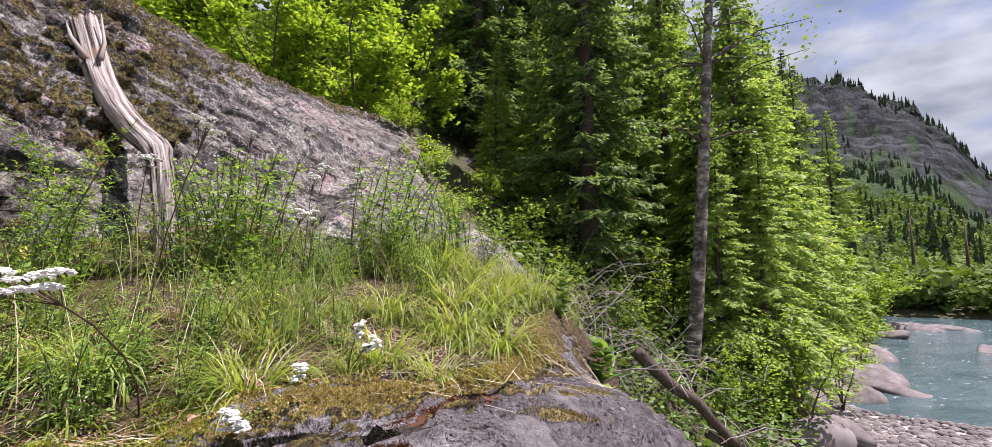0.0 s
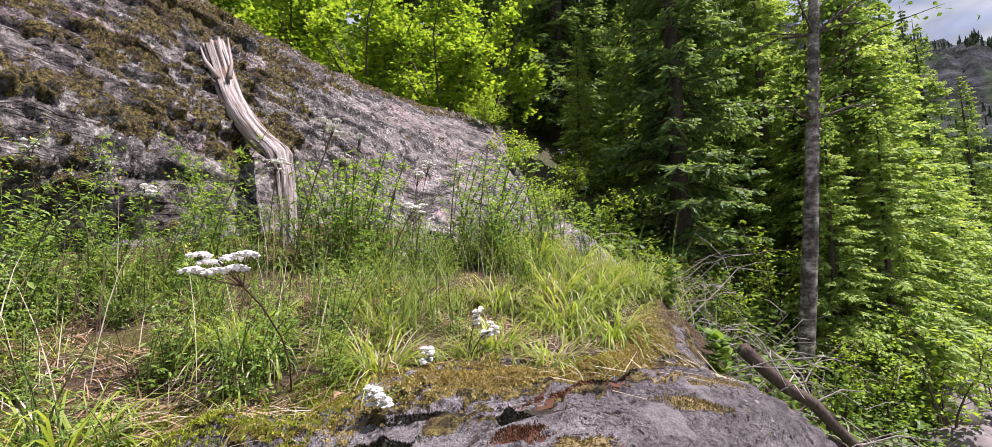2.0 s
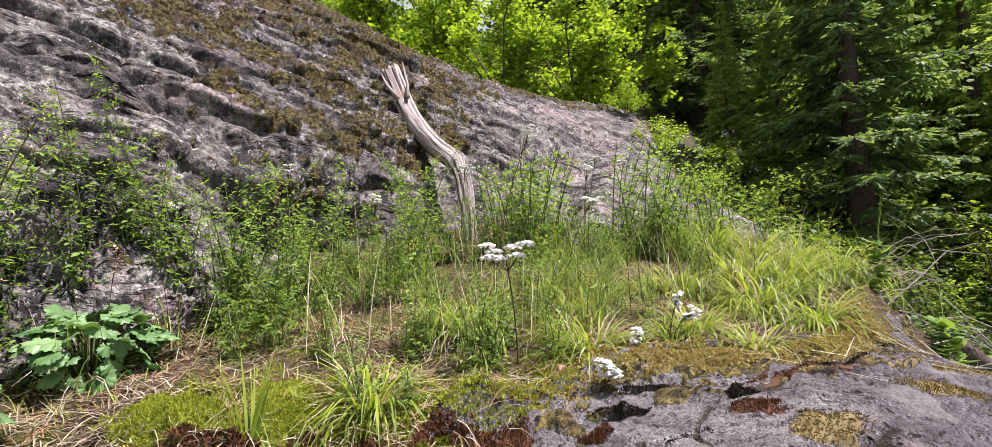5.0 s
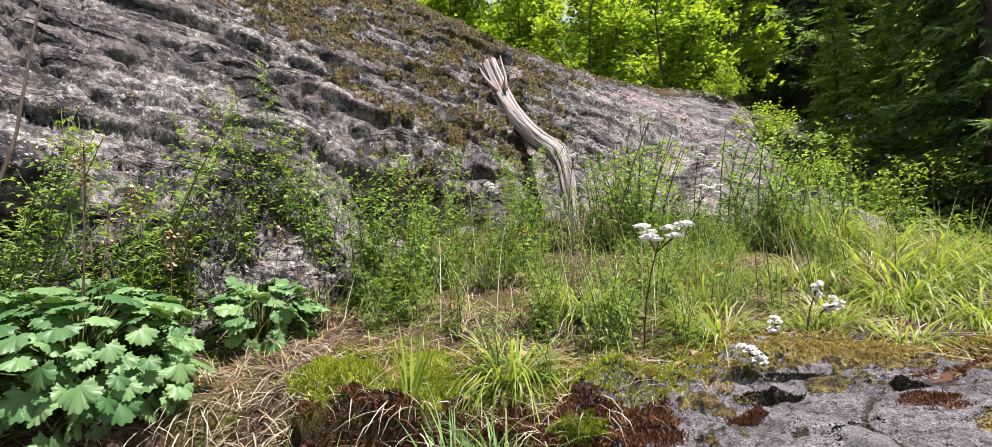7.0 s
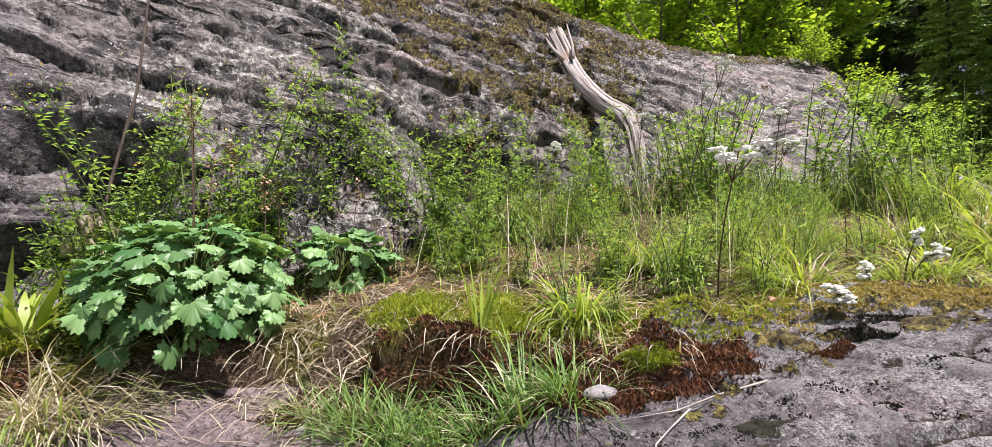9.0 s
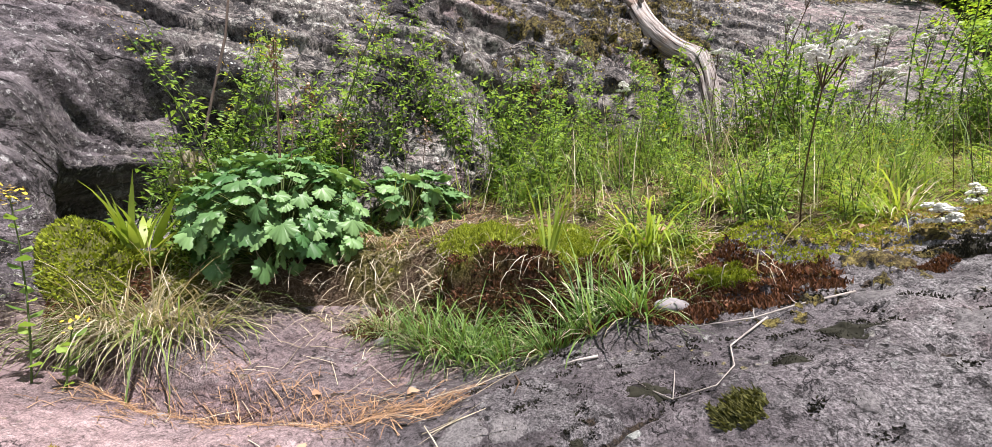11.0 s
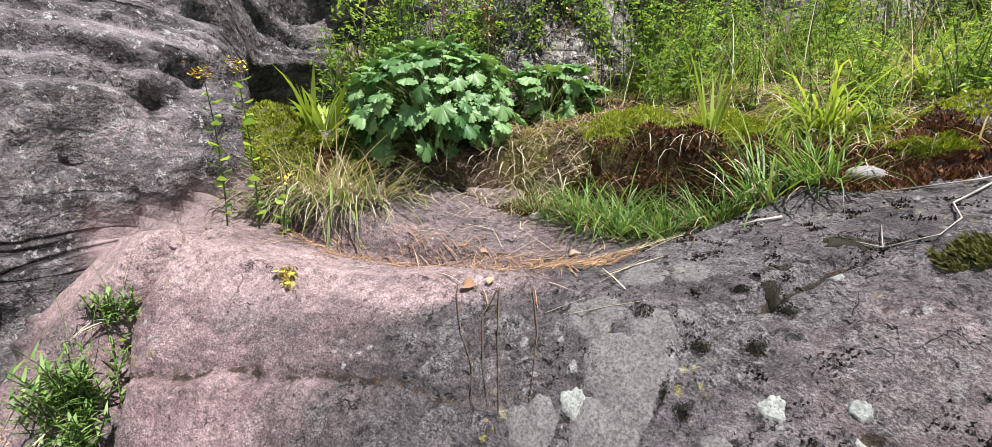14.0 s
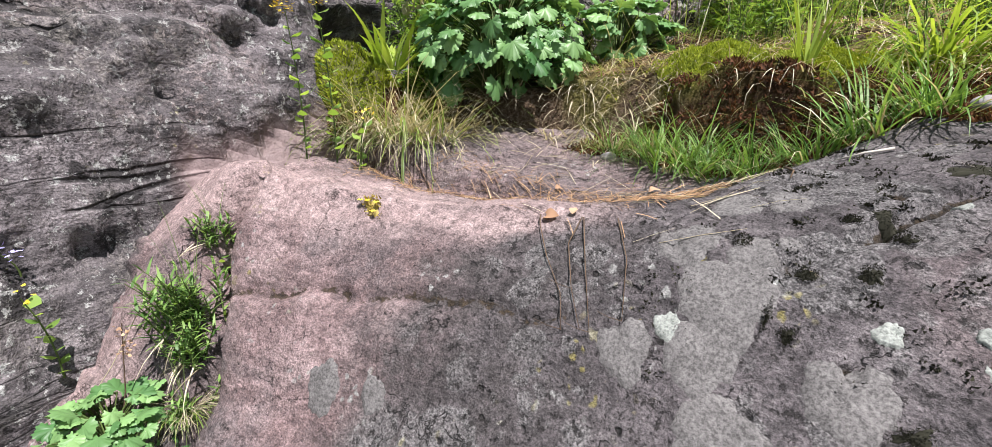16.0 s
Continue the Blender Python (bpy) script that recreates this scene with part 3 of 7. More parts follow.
disp = 0.055 * fbm(X * 1.6, Y * 1.6, Z * 1.6, 3) + (0.014 + 0.080 * rough * some) * ledge + (0.010 + 0.030 * rough * (1.15 - some)) * fl + (0.005 + 0.014 * rough) * tl
# the worn corner: long smooth beds with scooped hollows
corner = sstep(1.6, 1.2, Y)
disp = disp + 0.035 * corner * (1 - 0.8 * steep) * sstep(0.0, 0.10, saw) * (1 - sstep(0.10, 1.0, saw)) * (0.6 + 0.8 * pnoise(lid * 2.1, X * 2, Y * 2)) + 0.016 * corner * fl + 0.010 * corner * fbm(X * 26, Y * 26, Z * 26, 3, 0.65)
disp = disp - 0.045 * sstep(0.18, 0.42, pnoise(X * 6, Y * 6, bed * 9 + 3)) * sstep(1.5, 1.1, Y) * (1 - 0.6 * steep)
# joints that break the beds into blocks
jx = X * 2.2 + 0.6 * Z + 0.8 * pnoise(X * 1.1, Y * 1.1, Z + 3.0) + lid * 0.37
jj = np.abs(jx - np.round(jx))
disp = disp - (0.004 + 0.016 * rough) * np.exp(-(jj / 0.016) ** 2)
seam = pnoise(X * 3.2, Y * 3.2, bed * 13)
disp = disp - (0.006 + 0.022 * rough) * np.exp(-(seam / 0.045) ** 2) - 0.012 * rough * np.exp(-(pnoise(X * 8, Y * 8, bed * 30) / 0.06) ** 2)
disp = disp + 0.006 * fbm(X * 11, Y * 11, Z * 11, 4, 0.6) + 0.022 * sstep(0.42, 0.56, moss) + 0.030 * sstep(0.4, 0.6, moss) * fbm(X * 17, Y * 17, Z * 17, 3)
nook = 0.8 * sstep(0.06, 0.0, Z - 2.24 - 0.22 * Y + 0.10 * fbm(X * 7, Y * 7, 3.0, 3)) * sstep(1.25, 1.05, Y) * sstep(0.66, 0.72, Y)
disp = disp * (1 - 0.5 * nook)
# undercut hollows at the foot of the outcrop
for cx, cy, cz, cr, cd in ((-0.97, 2.47, 3.46, 0.16, 0.13), (-0.75, 2.52, 3.12, 0.30, 0.22), (-0.45, 2.72, 3.10, 0.25, 0.15), (-1.47, 1.36, 2.78, 0.14, 0.10),
                           (-1.245, 0.70, 2.55, 0.030, 0.035), (-1.215, 0.735, 2.50, 0.030, 0.035), (-1.25, 0.86, 2.65, 0.055, 0.05), (-1.16, 0.55, 2.26, 0.045, 0.05), (-1.30, 0.62, 2.62, 0.03, 0.03), (-1.34, 0.80, 2.72, 0.035, 0.03)):
    dd = ((X - cx) / 1.5) ** 2 + (Y - cy) ** 2 + ((Z - cz) * 1.6) ** 2
    disp = disp - cd * np.exp(-dd / (cr * cr))
# a deep recess below a jutting bed, behind the moss mound
under = np.exp(-(((X + 1.43) / 0.20) ** 2 + ((Y - 1.37) / 0.26) ** 2) ** 2)
lip = Z + 0.25 * (X + 1.43) + 0.05 * fbm(X * 6, Y * 6, 2.0, 3)
disp = disp - 0.24 * under * sstep(3.15, 3.08, lip) + 0.05 * under * sstep(3.10, 3.16, lip) * sstep(3.36, 3.2, lip)
P = np.stack([X, Y, Z], -1) + N * disp[..., None]
outcrop = grid_mesh("rock_outcrop", P, M_ROCK, (Z > -0.5), {"bed": bed, "strata": np.clip(0.30 + 0.75 * rough + 0.9 * pnoise(X * 1.3, Y * 1.3, Z * 1.3 + 9), 0, 1) * (1 - 0.45 * sstep(1.6, 1.1, Y + 0.2 * (X + 1.2))), "clean": nook, "moss": moss * (1 - nook), "pink": sstep(1.6, 1.1, Y + 0.2 * (X + 1.2)) * sstep(-0.9, -1.1, X)})
surface(outcrop)
tagged(outcrop, "layered purple-grey rock outcrop with olive moss and lichen", "rock outcrop", kind="structure")

# near slab
gx = np.concatenate([np.linspace(-1.5, 0.3, 350), np.linspace(0.309, 2.6, 250)])
gy = np.concatenate([np.linspace(-0.5, 0.42, 50), np.linspace(0.425, 1.3, 176), np.linspace(1.307, 2.5, 170)])
X, Y = np.meshgrid(gx, gy, indexing="ij")
Z = slab_z(X, Y)
N = normals(X, Y, Z)
brow = Y - 0.739 - 0.496 * (X + 0.922)
soft = fbm(X * 5, Y * 5, 1.0, 4, 0.6)
pink = sstep(-0.46, -0.64, X + 0.10 * soft - 0.2 * brow) * 0.95 + 0.35 * sstep(0.12, 0.4, pnoise(X * 3.5, Y * 3.5, 6.0))
soot_shade = sstep(-0.70, -0.58, X + 0.10 * soft) * sstep(-0.27, -0.43, X + 0.10 * soft) * sstep(0.03, -0.03, brow + 0.05 * soft)
worn = sstep(-0.01, 0.03, brow + 0.05 * soft) * sstep(0.24, 0.12, brow + 0.08 * soft) * sstep(-0.36, -0.52, X + 0.1 * soft) * np.clip(0.75 + 0.6 * fbm(X * 8, (Y - 0.5 * X) * 30, 4.0, 3), 0, 1)
worn = np.maximum(worn, 0.95 * sstep(0.11, 0.06, np.hypot(X + 1.12, (Y - 0.71) * 0.8) + 0.05 * soft))
# corner left of the crack: its shade is painted in as dark film, less pink
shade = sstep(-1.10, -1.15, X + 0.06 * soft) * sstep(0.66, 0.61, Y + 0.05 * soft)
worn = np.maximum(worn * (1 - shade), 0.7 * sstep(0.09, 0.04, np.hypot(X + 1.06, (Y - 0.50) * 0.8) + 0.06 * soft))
soot_shade = np.maximum(soot_shade, 0.8 * shade)
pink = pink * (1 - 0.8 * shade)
smoss = np.clip(1.9 * sstep(0.05, 0.30, fbm(X * 12, Y * 12, 3.0, 4, 0.65)) * sstep(0.26, 0.0, turf_edge(X) - Y) * sstep(-0.1, 0.25, X), 0, 1)
crack, line = 0.0, 0.0
for ax, ay, bx, by, deep in ((-0.924, 0.651, -0.728, 0.761, 0.016), (-0.728, 0.761, -0.548, 0.835, 0.013), (-0.548, 0.835, -0.407, 0.876, 0.009), (-0.2, 1.0, -0.05, 1.13, 0.016), (0.25, 1.22, 0.75, 1.36, 0.03), (0.5, 1.62, 1.3, 1.72, 0.03), (0.9, 1.9, 1.5, 1.9, 0.02)):
    tt = np.clip(((X - ax) * (bx - ax) + (Y - ay) * (by - ay)) / ((bx - ax) ** 2 + (by - ay) ** 2), 0, 1)
    wob = 0.02 * fbm(X * 8, Y * 8, ax * 5, 4)
    dist = np.hypot(X - ax - tt * (bx - ax), Y - ay - tt * (by - ay) + wob)
    line = np.maximum(line, np.exp(-(dist / 0.0055) ** 2))
    crack = crack - deep * np.exp(-(dist / 0.008) ** 2) - 0.08 * deep * np.exp(-(dist / 0.04) ** 2)
# the open crack in which plants grow
chain = [(-1.20, 0.93), (-1.02, 0.80), (-1.0, 0.71), (-0.97, 0.655), (-0.93, 0.64), (-0.895, 0.617), (-0.87, 0.58), (-0.80, 0.45), (-0.74, 0.30)]
for (ax, ay), (bx, by) in zip(chain, chain[1:]):
    tt = np.clip(((X - ax) * (bx - ax) + (Y - ay) * (by - ay)) / ((bx - ax) ** 2 + (by - ay) ** 2), 0, 1)
    dist = np.hypot(X - ax - tt * (bx - ax), Y - ay - tt * (by - ay)) + 0.012 * fbm(X * 14, Y * 14, 2.0, 2)
    gape = 0.25 + 0.75 * sstep(0.80, 0.66, Y)
    line = np.maximum(line, gape * np.exp(-(dist / 0.009) ** 2))
    crack = np.minimum(crack, -0.045 * gape * np.exp(-(dist / 0.013) ** 2) - 0.02 * gape * np.exp(-(dist / 0.04) ** 2))
brk = np.exp(-(pnoise(X * 3.6 - Y * 1.2, Y * 9 - X * 1.6, 5.0) / 0.022) ** 2) * sstep(0.15, 0.4, X) * sstep(-0.25, 0.1, pnoise(X * 3, Y * 3, 44.0))
pits = sstep(0.33, 0.46, pnoise(X * 20, Y * 36, 7.0) + 0.25 * pnoise(X * 5, Y * 5, 17.0)) * sstep(-0.30, -0.1, X)
knobs = fbm(X * 30, Y * 40, 3.0, 3, 0.6) * sstep(-0.35, 0.0, X)
dark = np.clip(0.75 * pits + brk + line * (0.60 + 0.35 * sstep(-0.3, 0.1, X)), 0, 1)
crack = crack - 0.010 * pits + 0.004 * knobs - 0.014 * brk + 0.006 * np.abs(fbm(X * 15, Y * 26, 4.0, 3, 0.6)) * sstep(-0.2, 0.2, X)
bed = Z + 0.10 * X + 0.10 * Y
fine = bed * 30 + 0.8 * pnoise(X * 2, Y * 2, 3.0)
fsaw = fine - np.floor(fine)
disp = 0.018 * fbm(X * 2.2, Y * 2.2, 2.0, 3) + 0.008 * fbm(X * 9, Y * 9, 2.0, 5, 0.65) + crack + 0.014 * sstep(0.3, 0.6, smoss)
disp = disp + 0.05 * shade * np.abs(fbm(X * 4, Y * 4, Z * 22, 4, 0.6))
disp = disp + 0.020 * sstep(0.0, 0.12, fsaw) * (1 - 0.8 * sstep(0.2, 1.0, fsaw)) * sstep(-0.1, 0.4, X) * np.maximum(0, 0.45 + pnoise(X * 3, Y * 3, 9.0))
disp = disp - 0.006 * np.exp(-(pnoise(X * 6, Y * 6, 4.0) / 0.03) ** 2) * sstep(-0.1, 0.25, pnoise(X * 2.4, Y * 2.4, 14.0))
P = np.stack([X, Y, Z], -1) + N * disp[..., None]
slab = grid_mesh("rock_slab", P, M_SLAB, (Z > 0.0), {"clean": worn, "pale": sstep(0.0, 0.3, X + 0.1 * soft) * (1 - 0.8 * sstep(0.5, 0.85, X + 0.2 * soft)), "soot_shade": soot_shade, "crack": dark, "moss": smoss, "pink": pink})
surface(slab)
tagged(slab, "smooth lichen-spotted pink and grey rock slab", "rock slab", kind="structure")

# low step of rock behind the trough
def step_z(x, y):
    z = 1.985 - 0.169 * x + 0.251 * y
    front = 1.075 + 0.16 * np.maximum(x + 0.9, 0) + 0.02 * pnoise(x * 7, 2.0)
    z = z - 0.13 * sstep(0.035, -0.03, y - front) - 0.6 * np.maximum(front - 0.03 - y, 0)
    return z - 0.35 * sstep(-0.45, -0.2, x) * 0.4 - 0.4 * np.maximum(-1.15 - x, 0)


X, Y, Z = sheet(-1.35, -0.1, 260, 0.98, 1.55, 130, step_z)
N = normals(X, Y, Z)
disp = 0.016 * fbm(X * 4, Y * 4, 5.0, 3) + 0.007 * fbm(X * 16, Y * 16, 5.0, 3)
P = np.stack([X, Y, Z], -1) + N * disp[..., None]
# crack also darkens the front foot, painting the shade of an undercut gap
step = grid_mesh("rock_step", P, M_SLAB, None, {"crack": np.exp(-(pnoise(X * 5, (Y - 0.1 * X) * 17, 3.0) / 0.022) ** 2) * sstep(0.0, 0.2, pnoise(X * 4, Y * 4, 8.0)) + sstep(0.010, -0.012, Y - 1.060 - 0.16 * np.maximum(X + 0.9, 0)), "pale": X * 0, "soot_shade": X * 0, "clean": np.clip(0.06 + 0.7 * fbm(X * 7, Y * 7, 2.0, 3), 0, 0.9), "moss": X * 0, "pink": 0.55 + 0.4 * pnoise(X * 5, Y * 5)})
surface(step)
tagged(step, "low purple-pink rock step below the turf", "rock", kind="structure")


# ---- turf, bank, river, far slopes ----
def turf_material():
    k = Nodes("turf")
    mid = k.noise(9, 5, 0.65)
    fine = k.noise(60, 5, 0.75)
    litter = k.ramp(k.noise(120, 5, 0.8), (0.32, (0.034, 0.022, 0.014)), (0.50, (0.115, 0.078, 0.050)), (0.68, (0.25, 0.195, 0.14)))
    green = k.ramp(fine, (0.25, (0.050, 0.062, 0.008)), (0.50, (0.160, 0.180, 0.020)), (0.75, (0.30, 0.31, 0.045)))
    gold = k.ramp(fine, (0.25, (0.10, 0.075, 0.018)), (0.50, (0.24, 0.19, 0.055)), (0.75, (0.38, 0.31, 0.11)))
    brown = k.ramp(fine, (0.25, (0.014, 0.008, 0.005)), (0.50, (0.055, 0.026, 0.014)), (0.75, (0.13, 0.066, 0.035)))
    col = k.mix(k.attr("moss"), litter, green)
    col = k.mix(k.attr("gold"), col, gold)
    col = k.mix(k.attr("brown"), col, brown)
    col = k.mix(0.45, col, k.ramp(mid, (0.3, 0.5), (0.7, 1.4)), "MULTIPLY")
    h = k.math("ADD", fine, k.math("MULTIPLY", k.noise(170, 4, 0.8), 0.8))
    return k.done(col, 0.95, h, 1.0, 0.02, 0.15)


def ground_material():
    k = Nodes("forest_floor_and_gravel")
    fine = k.noise(14, 6, 0.7)
    soil = k.ramp(fine, (0.3, (0.035, 0.028, 0.018)), (0.7, (0.12, 0.095, 0.062)))
    moss = k.ramp(k.noise(5, 5), (0.3, (0.020, 0.035, 0.010)), (0.7, (0.075, 0.095, 0.028)))
    col = k.mix(k.ramp(k.noise(1.3, 4), (0.42, 0.0), (0.58, 0.8)), soil, moss)
    stones = k.ramp(k.voronoi(5.0, out="Color"), (0.2, (0.22, 0.20, 0.20)), (0.8, (0.42, 0.39, 0.38)))
    col = k.mix(k.attr("gravel"), col, stones)
    h = k.math("ADD", fine, k.math("MULTIPLY", k.voronoi(5.0), -0.8))
    return k.done(col, 0.92, h, 0.9, 0.06, 0.2)


def water_material():
    k = Nodes("river_water")
    w = k.noise(1.6, 6, 0.65, co=k.stretch((0.6, 1.5, 1), (0, 0, 28)))
    fizz = k.ramp(k.noise(2.1, 8, 0.72, co=k.stretch((0.45, 1.2, 1), (0, 0, 28))), (0.60, 0.0), (0.72, 0.9))
    col = k.mix(fizz, k.ramp(k.noise(0.5, 3), (0.3, (0.040, 0.078, 0.085)), (0.7, (0.085, 0.14, 0.145))), (0.75, 0.80, 0.82))
    return k.done(col, k.mix(fizz, (0.10, 0.10, 0.10), (0.7, 0.7, 0.7)), w, 0.8, 0.25, 0.5)


M_TURF, M_GROUND, M_WATER = turf_material(), ground_material(), water_material()


def turf_masks(x, y):
    e = y - turf_edge(x)
    n1, n2 = fbm(x * 3.2, y * 3.2, 11.0, 4, 0.6), fbm(x * 4.5, y * 4.5, 21.0, 3, 0.6)
    green = sstep(0.45, 0.10, e + 0.25 * n1) * sstep(0.55, 0.10, x + 0.3 * n2) * sstep(-0.66, -0.54, x) + 0.4 * sstep(0.08, 0.3, n1)
    green = green * np.maximum(sstep(0.036, 0.062, e + 0.02 * n2), 0.45 * sstep(-0.05, -0.25, pnoise(x * 7, y * 7, 51.0)) * sstep(-0.05, 0.0, e))
    green = np.maximum(green, sstep(-1.02, -1.15, x))
    gold = sstep(0.02, 0.30, x + 0.15 * n1) * sstep(0.22, 0.08, e + 0.12 * n2) * sstep(1.5, 1.1, x)
    brown = sstep(0.070, 0.042, e + 0.03 * n2) * sstep(-0.76, -0.68, x) * (0.7 + 0.3 * sstep(-0.22, 0.05, pnoise(x * 7, y * 7, 51.0))) + sstep(-0.30, -0.16, x + 0.15 * n1) * sstep(0.12, 0.0, x + 0.1 * n2) * sstep(0.16, 0.05, e + 0.12 * n2)
    brown = np.maximum(brown, 0.75 * sstep(0.12, 0.32, n2) * sstep(0.3, 0.6, e))
    brown = brown * (1 - 0.8 * sstep(-1.1, -1.2, x)) * (1 - 0.85 * sstep(0.2, 0.4, x))
    return np.clip(green, 0, 1), np.clip(gold, 0, 1), np.clip(brown, 0, 1)


X, Y, Z = sheet(-1.62, 2.0, 330, 0.85, 4.0, 290, turf_z)
# a mossy cushion at the corner against the outcrop
Z = Z + 0.02 * np.exp(-(((X + 1.32) / 0.16) ** 2 + ((Y - 1.12) / 0.14) ** 2))
N = normals(X, Y, Z)
green, gold, brown = turf_masks(X, Y)
disp = (0.012 + 0.018 * green + 0.012 * gold) * fbm(X * 12, Y * 12, Z * 12, 3, 0.6) + 0.035 * green * fbm(X * 4.5, Y * 4.5, 7.0, 2) + (0.006 + 0.022 * brown) * fbm(X * 38, Y * 38, Z * 38, 3, 0.6)
P = np.stack([X, Y, Z], -1) + N * disp[..., None]
turf = grid_mesh("ledge_ground", P, M_TURF, None, {"moss": green, "gold": gold, "brown": brown})
surface(turf)
tagged(turf, "ledge of soil, moss and dry litter on the rock", "ground", kind="structure")

# bank, gravel and hillside: one sheet to the horizon, finer near the camera
def spread(a, b, c, n):
    u = np.linspace(-1, 1, n)
    return c + np.where(u < 0, (c - a), (b - c)) * np.sign(u) * np.abs(u) ** 3.0


gx, gy = spread(-900, 1400, 5.0, 260), spread(-900, 1400, 6.0, 260)
X, Y = np.meshgrid(gx, gy, indexing="ij")
Z = ground_z(X, Y)
gravel = sstep(1.0, 0.4, bank_q(X, Y) + 0.4 * pnoise(X * 0.7, Y * 0.7)) * sstep(52, 40, bank_p(X, Y)) * sstep(-40, -20, bank_q(X, Y))
P = np.stack([X, Y, Z], -1)
ground = grid_mesh("ground", P, M_GROUND, None, {"gravel": gravel})
tagged(ground, "wooded river bank with a pale gravel bar", "ground", kind="structure")

buf = Buf()
buf.add([(-300, -700, 0), (500, -700, 0), (500, 300, 0), (-300, 300, 0)], [[0, 1, 2, 3]])
water = part("water", buf, M_WATER)
tagged(water, "shallow fast turquoise river with white riffles", "river", kind="structure")

# mountain: wooded foot, then banded cliffs up to a ridge
def mountain_material():
    k = Nodes("mountain")
    rock = k.ramp(k.noise(0.02, 8, 0.7), (0.38, (0.018, 0.019, 0.026)), (0.62, (0.085, 0.083, 0.100)))
    band = k.ramp(k.noise(1.0, 6, 0.7, co=k.stretch((0.004, 0.004, 0.07), (0, 6, 0))), (0.42, 0.30), (0.58, 1.3))
    rock = k.mix(0.8, rock, band, "MULTIPLY")
    rock = k.mix(0.8, rock, k.ramp(k.noise(0.11, 7, 0.75), (0.40, 0.45), (0.60, 1.35)), "MULTIPLY")
    wood = k.ramp(k.noise(0.06, 8, 0.75), (0.3, (0.018, 0.038, 0.016)), (0.7, (0.060, 0.105, 0.032)))
    col = k.mix(k.attr("wood"), rock, wood)
    return k.done(col, 0.95, k.noise(0.05, 8, 0.75), 1.0, 6.0, 0.1)


az = np.radians(np.linspace(-40, 125, 330))
tt = np.linspace(0, 1, 120)
A, T = np.meshgrid(az, tt, indexing="ij")
deg = np.degrees(A)
crest = np.interp(deg, [-40, 0, 30, 48, 54, 58, 62, 67.6, 71.5, 76, 82, 125], [26, 27, 27, 25, 21.5, 20.2, 18.8, 14.9, 8.6, 5.0, 3.0, 3.0])
R = 60 + 840 * T
top = 900 * np.tan(np.radians(crest))
prof = np.interp(T, [0, 0.10, 0.55, 0.72, 0.86, 1.0], [0, 0.02, 0.33, 0.55, 0.86, 1.0])
X, Y = 0.4 + R * np.sin(A), 0.65 + R * np.cos(A)
Z = prof * top + T * 24 * fbm(deg * 0.35, T * 6, 2.0, 5, 0.6) + 12 * sstep(0.6, 1.0, T) * fbm(deg * 1.6, T * 14, 5.0, 4, 0.6) + 1.0
lay = Z / 15.0 + 0.5 * fbm(deg * 0.2, T * 3, 1.0, 3)
shift = 8 * sstep(0.50, 0.62, T) * sstep(0.3, 0.7, lay - np.floor(lay))
X, Y = X - shift * np.sin(A), Y - shift * np.cos(A)
wood = np.clip(1.15 - sstep(0.50, 0.66, T + 0.22 * fbm(deg * 0.5, T * 7, 4.0, 4, 0.6)) + 0.0, 0, 1)
wood = np.maximum(wood, 0.8 * sstep(0.25, 0.45, fbm(deg * 0.7, T * 10, 9.0, 4, 0.6) + 0.2 * sstep(0.95, 1.0, T)))
P = np.stack([X, Y, Z], -1)
mountain = grid_mesh("backdrop_mountain", P, mountain_material(), None, {"wood": wood})
tagged(mountain, "grey banded cliffs above a forested mountainside", "mountain", kind="structure")


# ---- trees ----
M_BARK = plain_material("conifer_bark", (0.035, 0.026, 0.020), (0.13, 0.10, 0.08), 24, 0.95, 0.8, stretch=(3, 3, 0.6))
M_DEAD = plain_material("dead_twig", (0.16, 0.14, 0.12), (0.40, 0.37, 0.33), 30, 0.9, 0.4)
M_NEEDLE = leaf_material("spruce_needles", (0.065, 0.130, 0.048), (0.25, 0.36, 0.125), 0.6, 0.45)
M_NEEDLE2 = leaf_material("cedar_sprays", (0.150, 0.255, 0.060), (0.460, 0.590, 0.165), 0.6, 0.45)
M_LEAF = leaf_material("maple_leaves", (0.12, 0.23, 0.015), (0.36, 0.50, 0.040), 0.5, 0.5)
M_LEAF2 = leaf_material("birch_leaves", (0.069, 0.144, 0.022), (0.188, 0.288, 0.050), 0.5, 0.45)


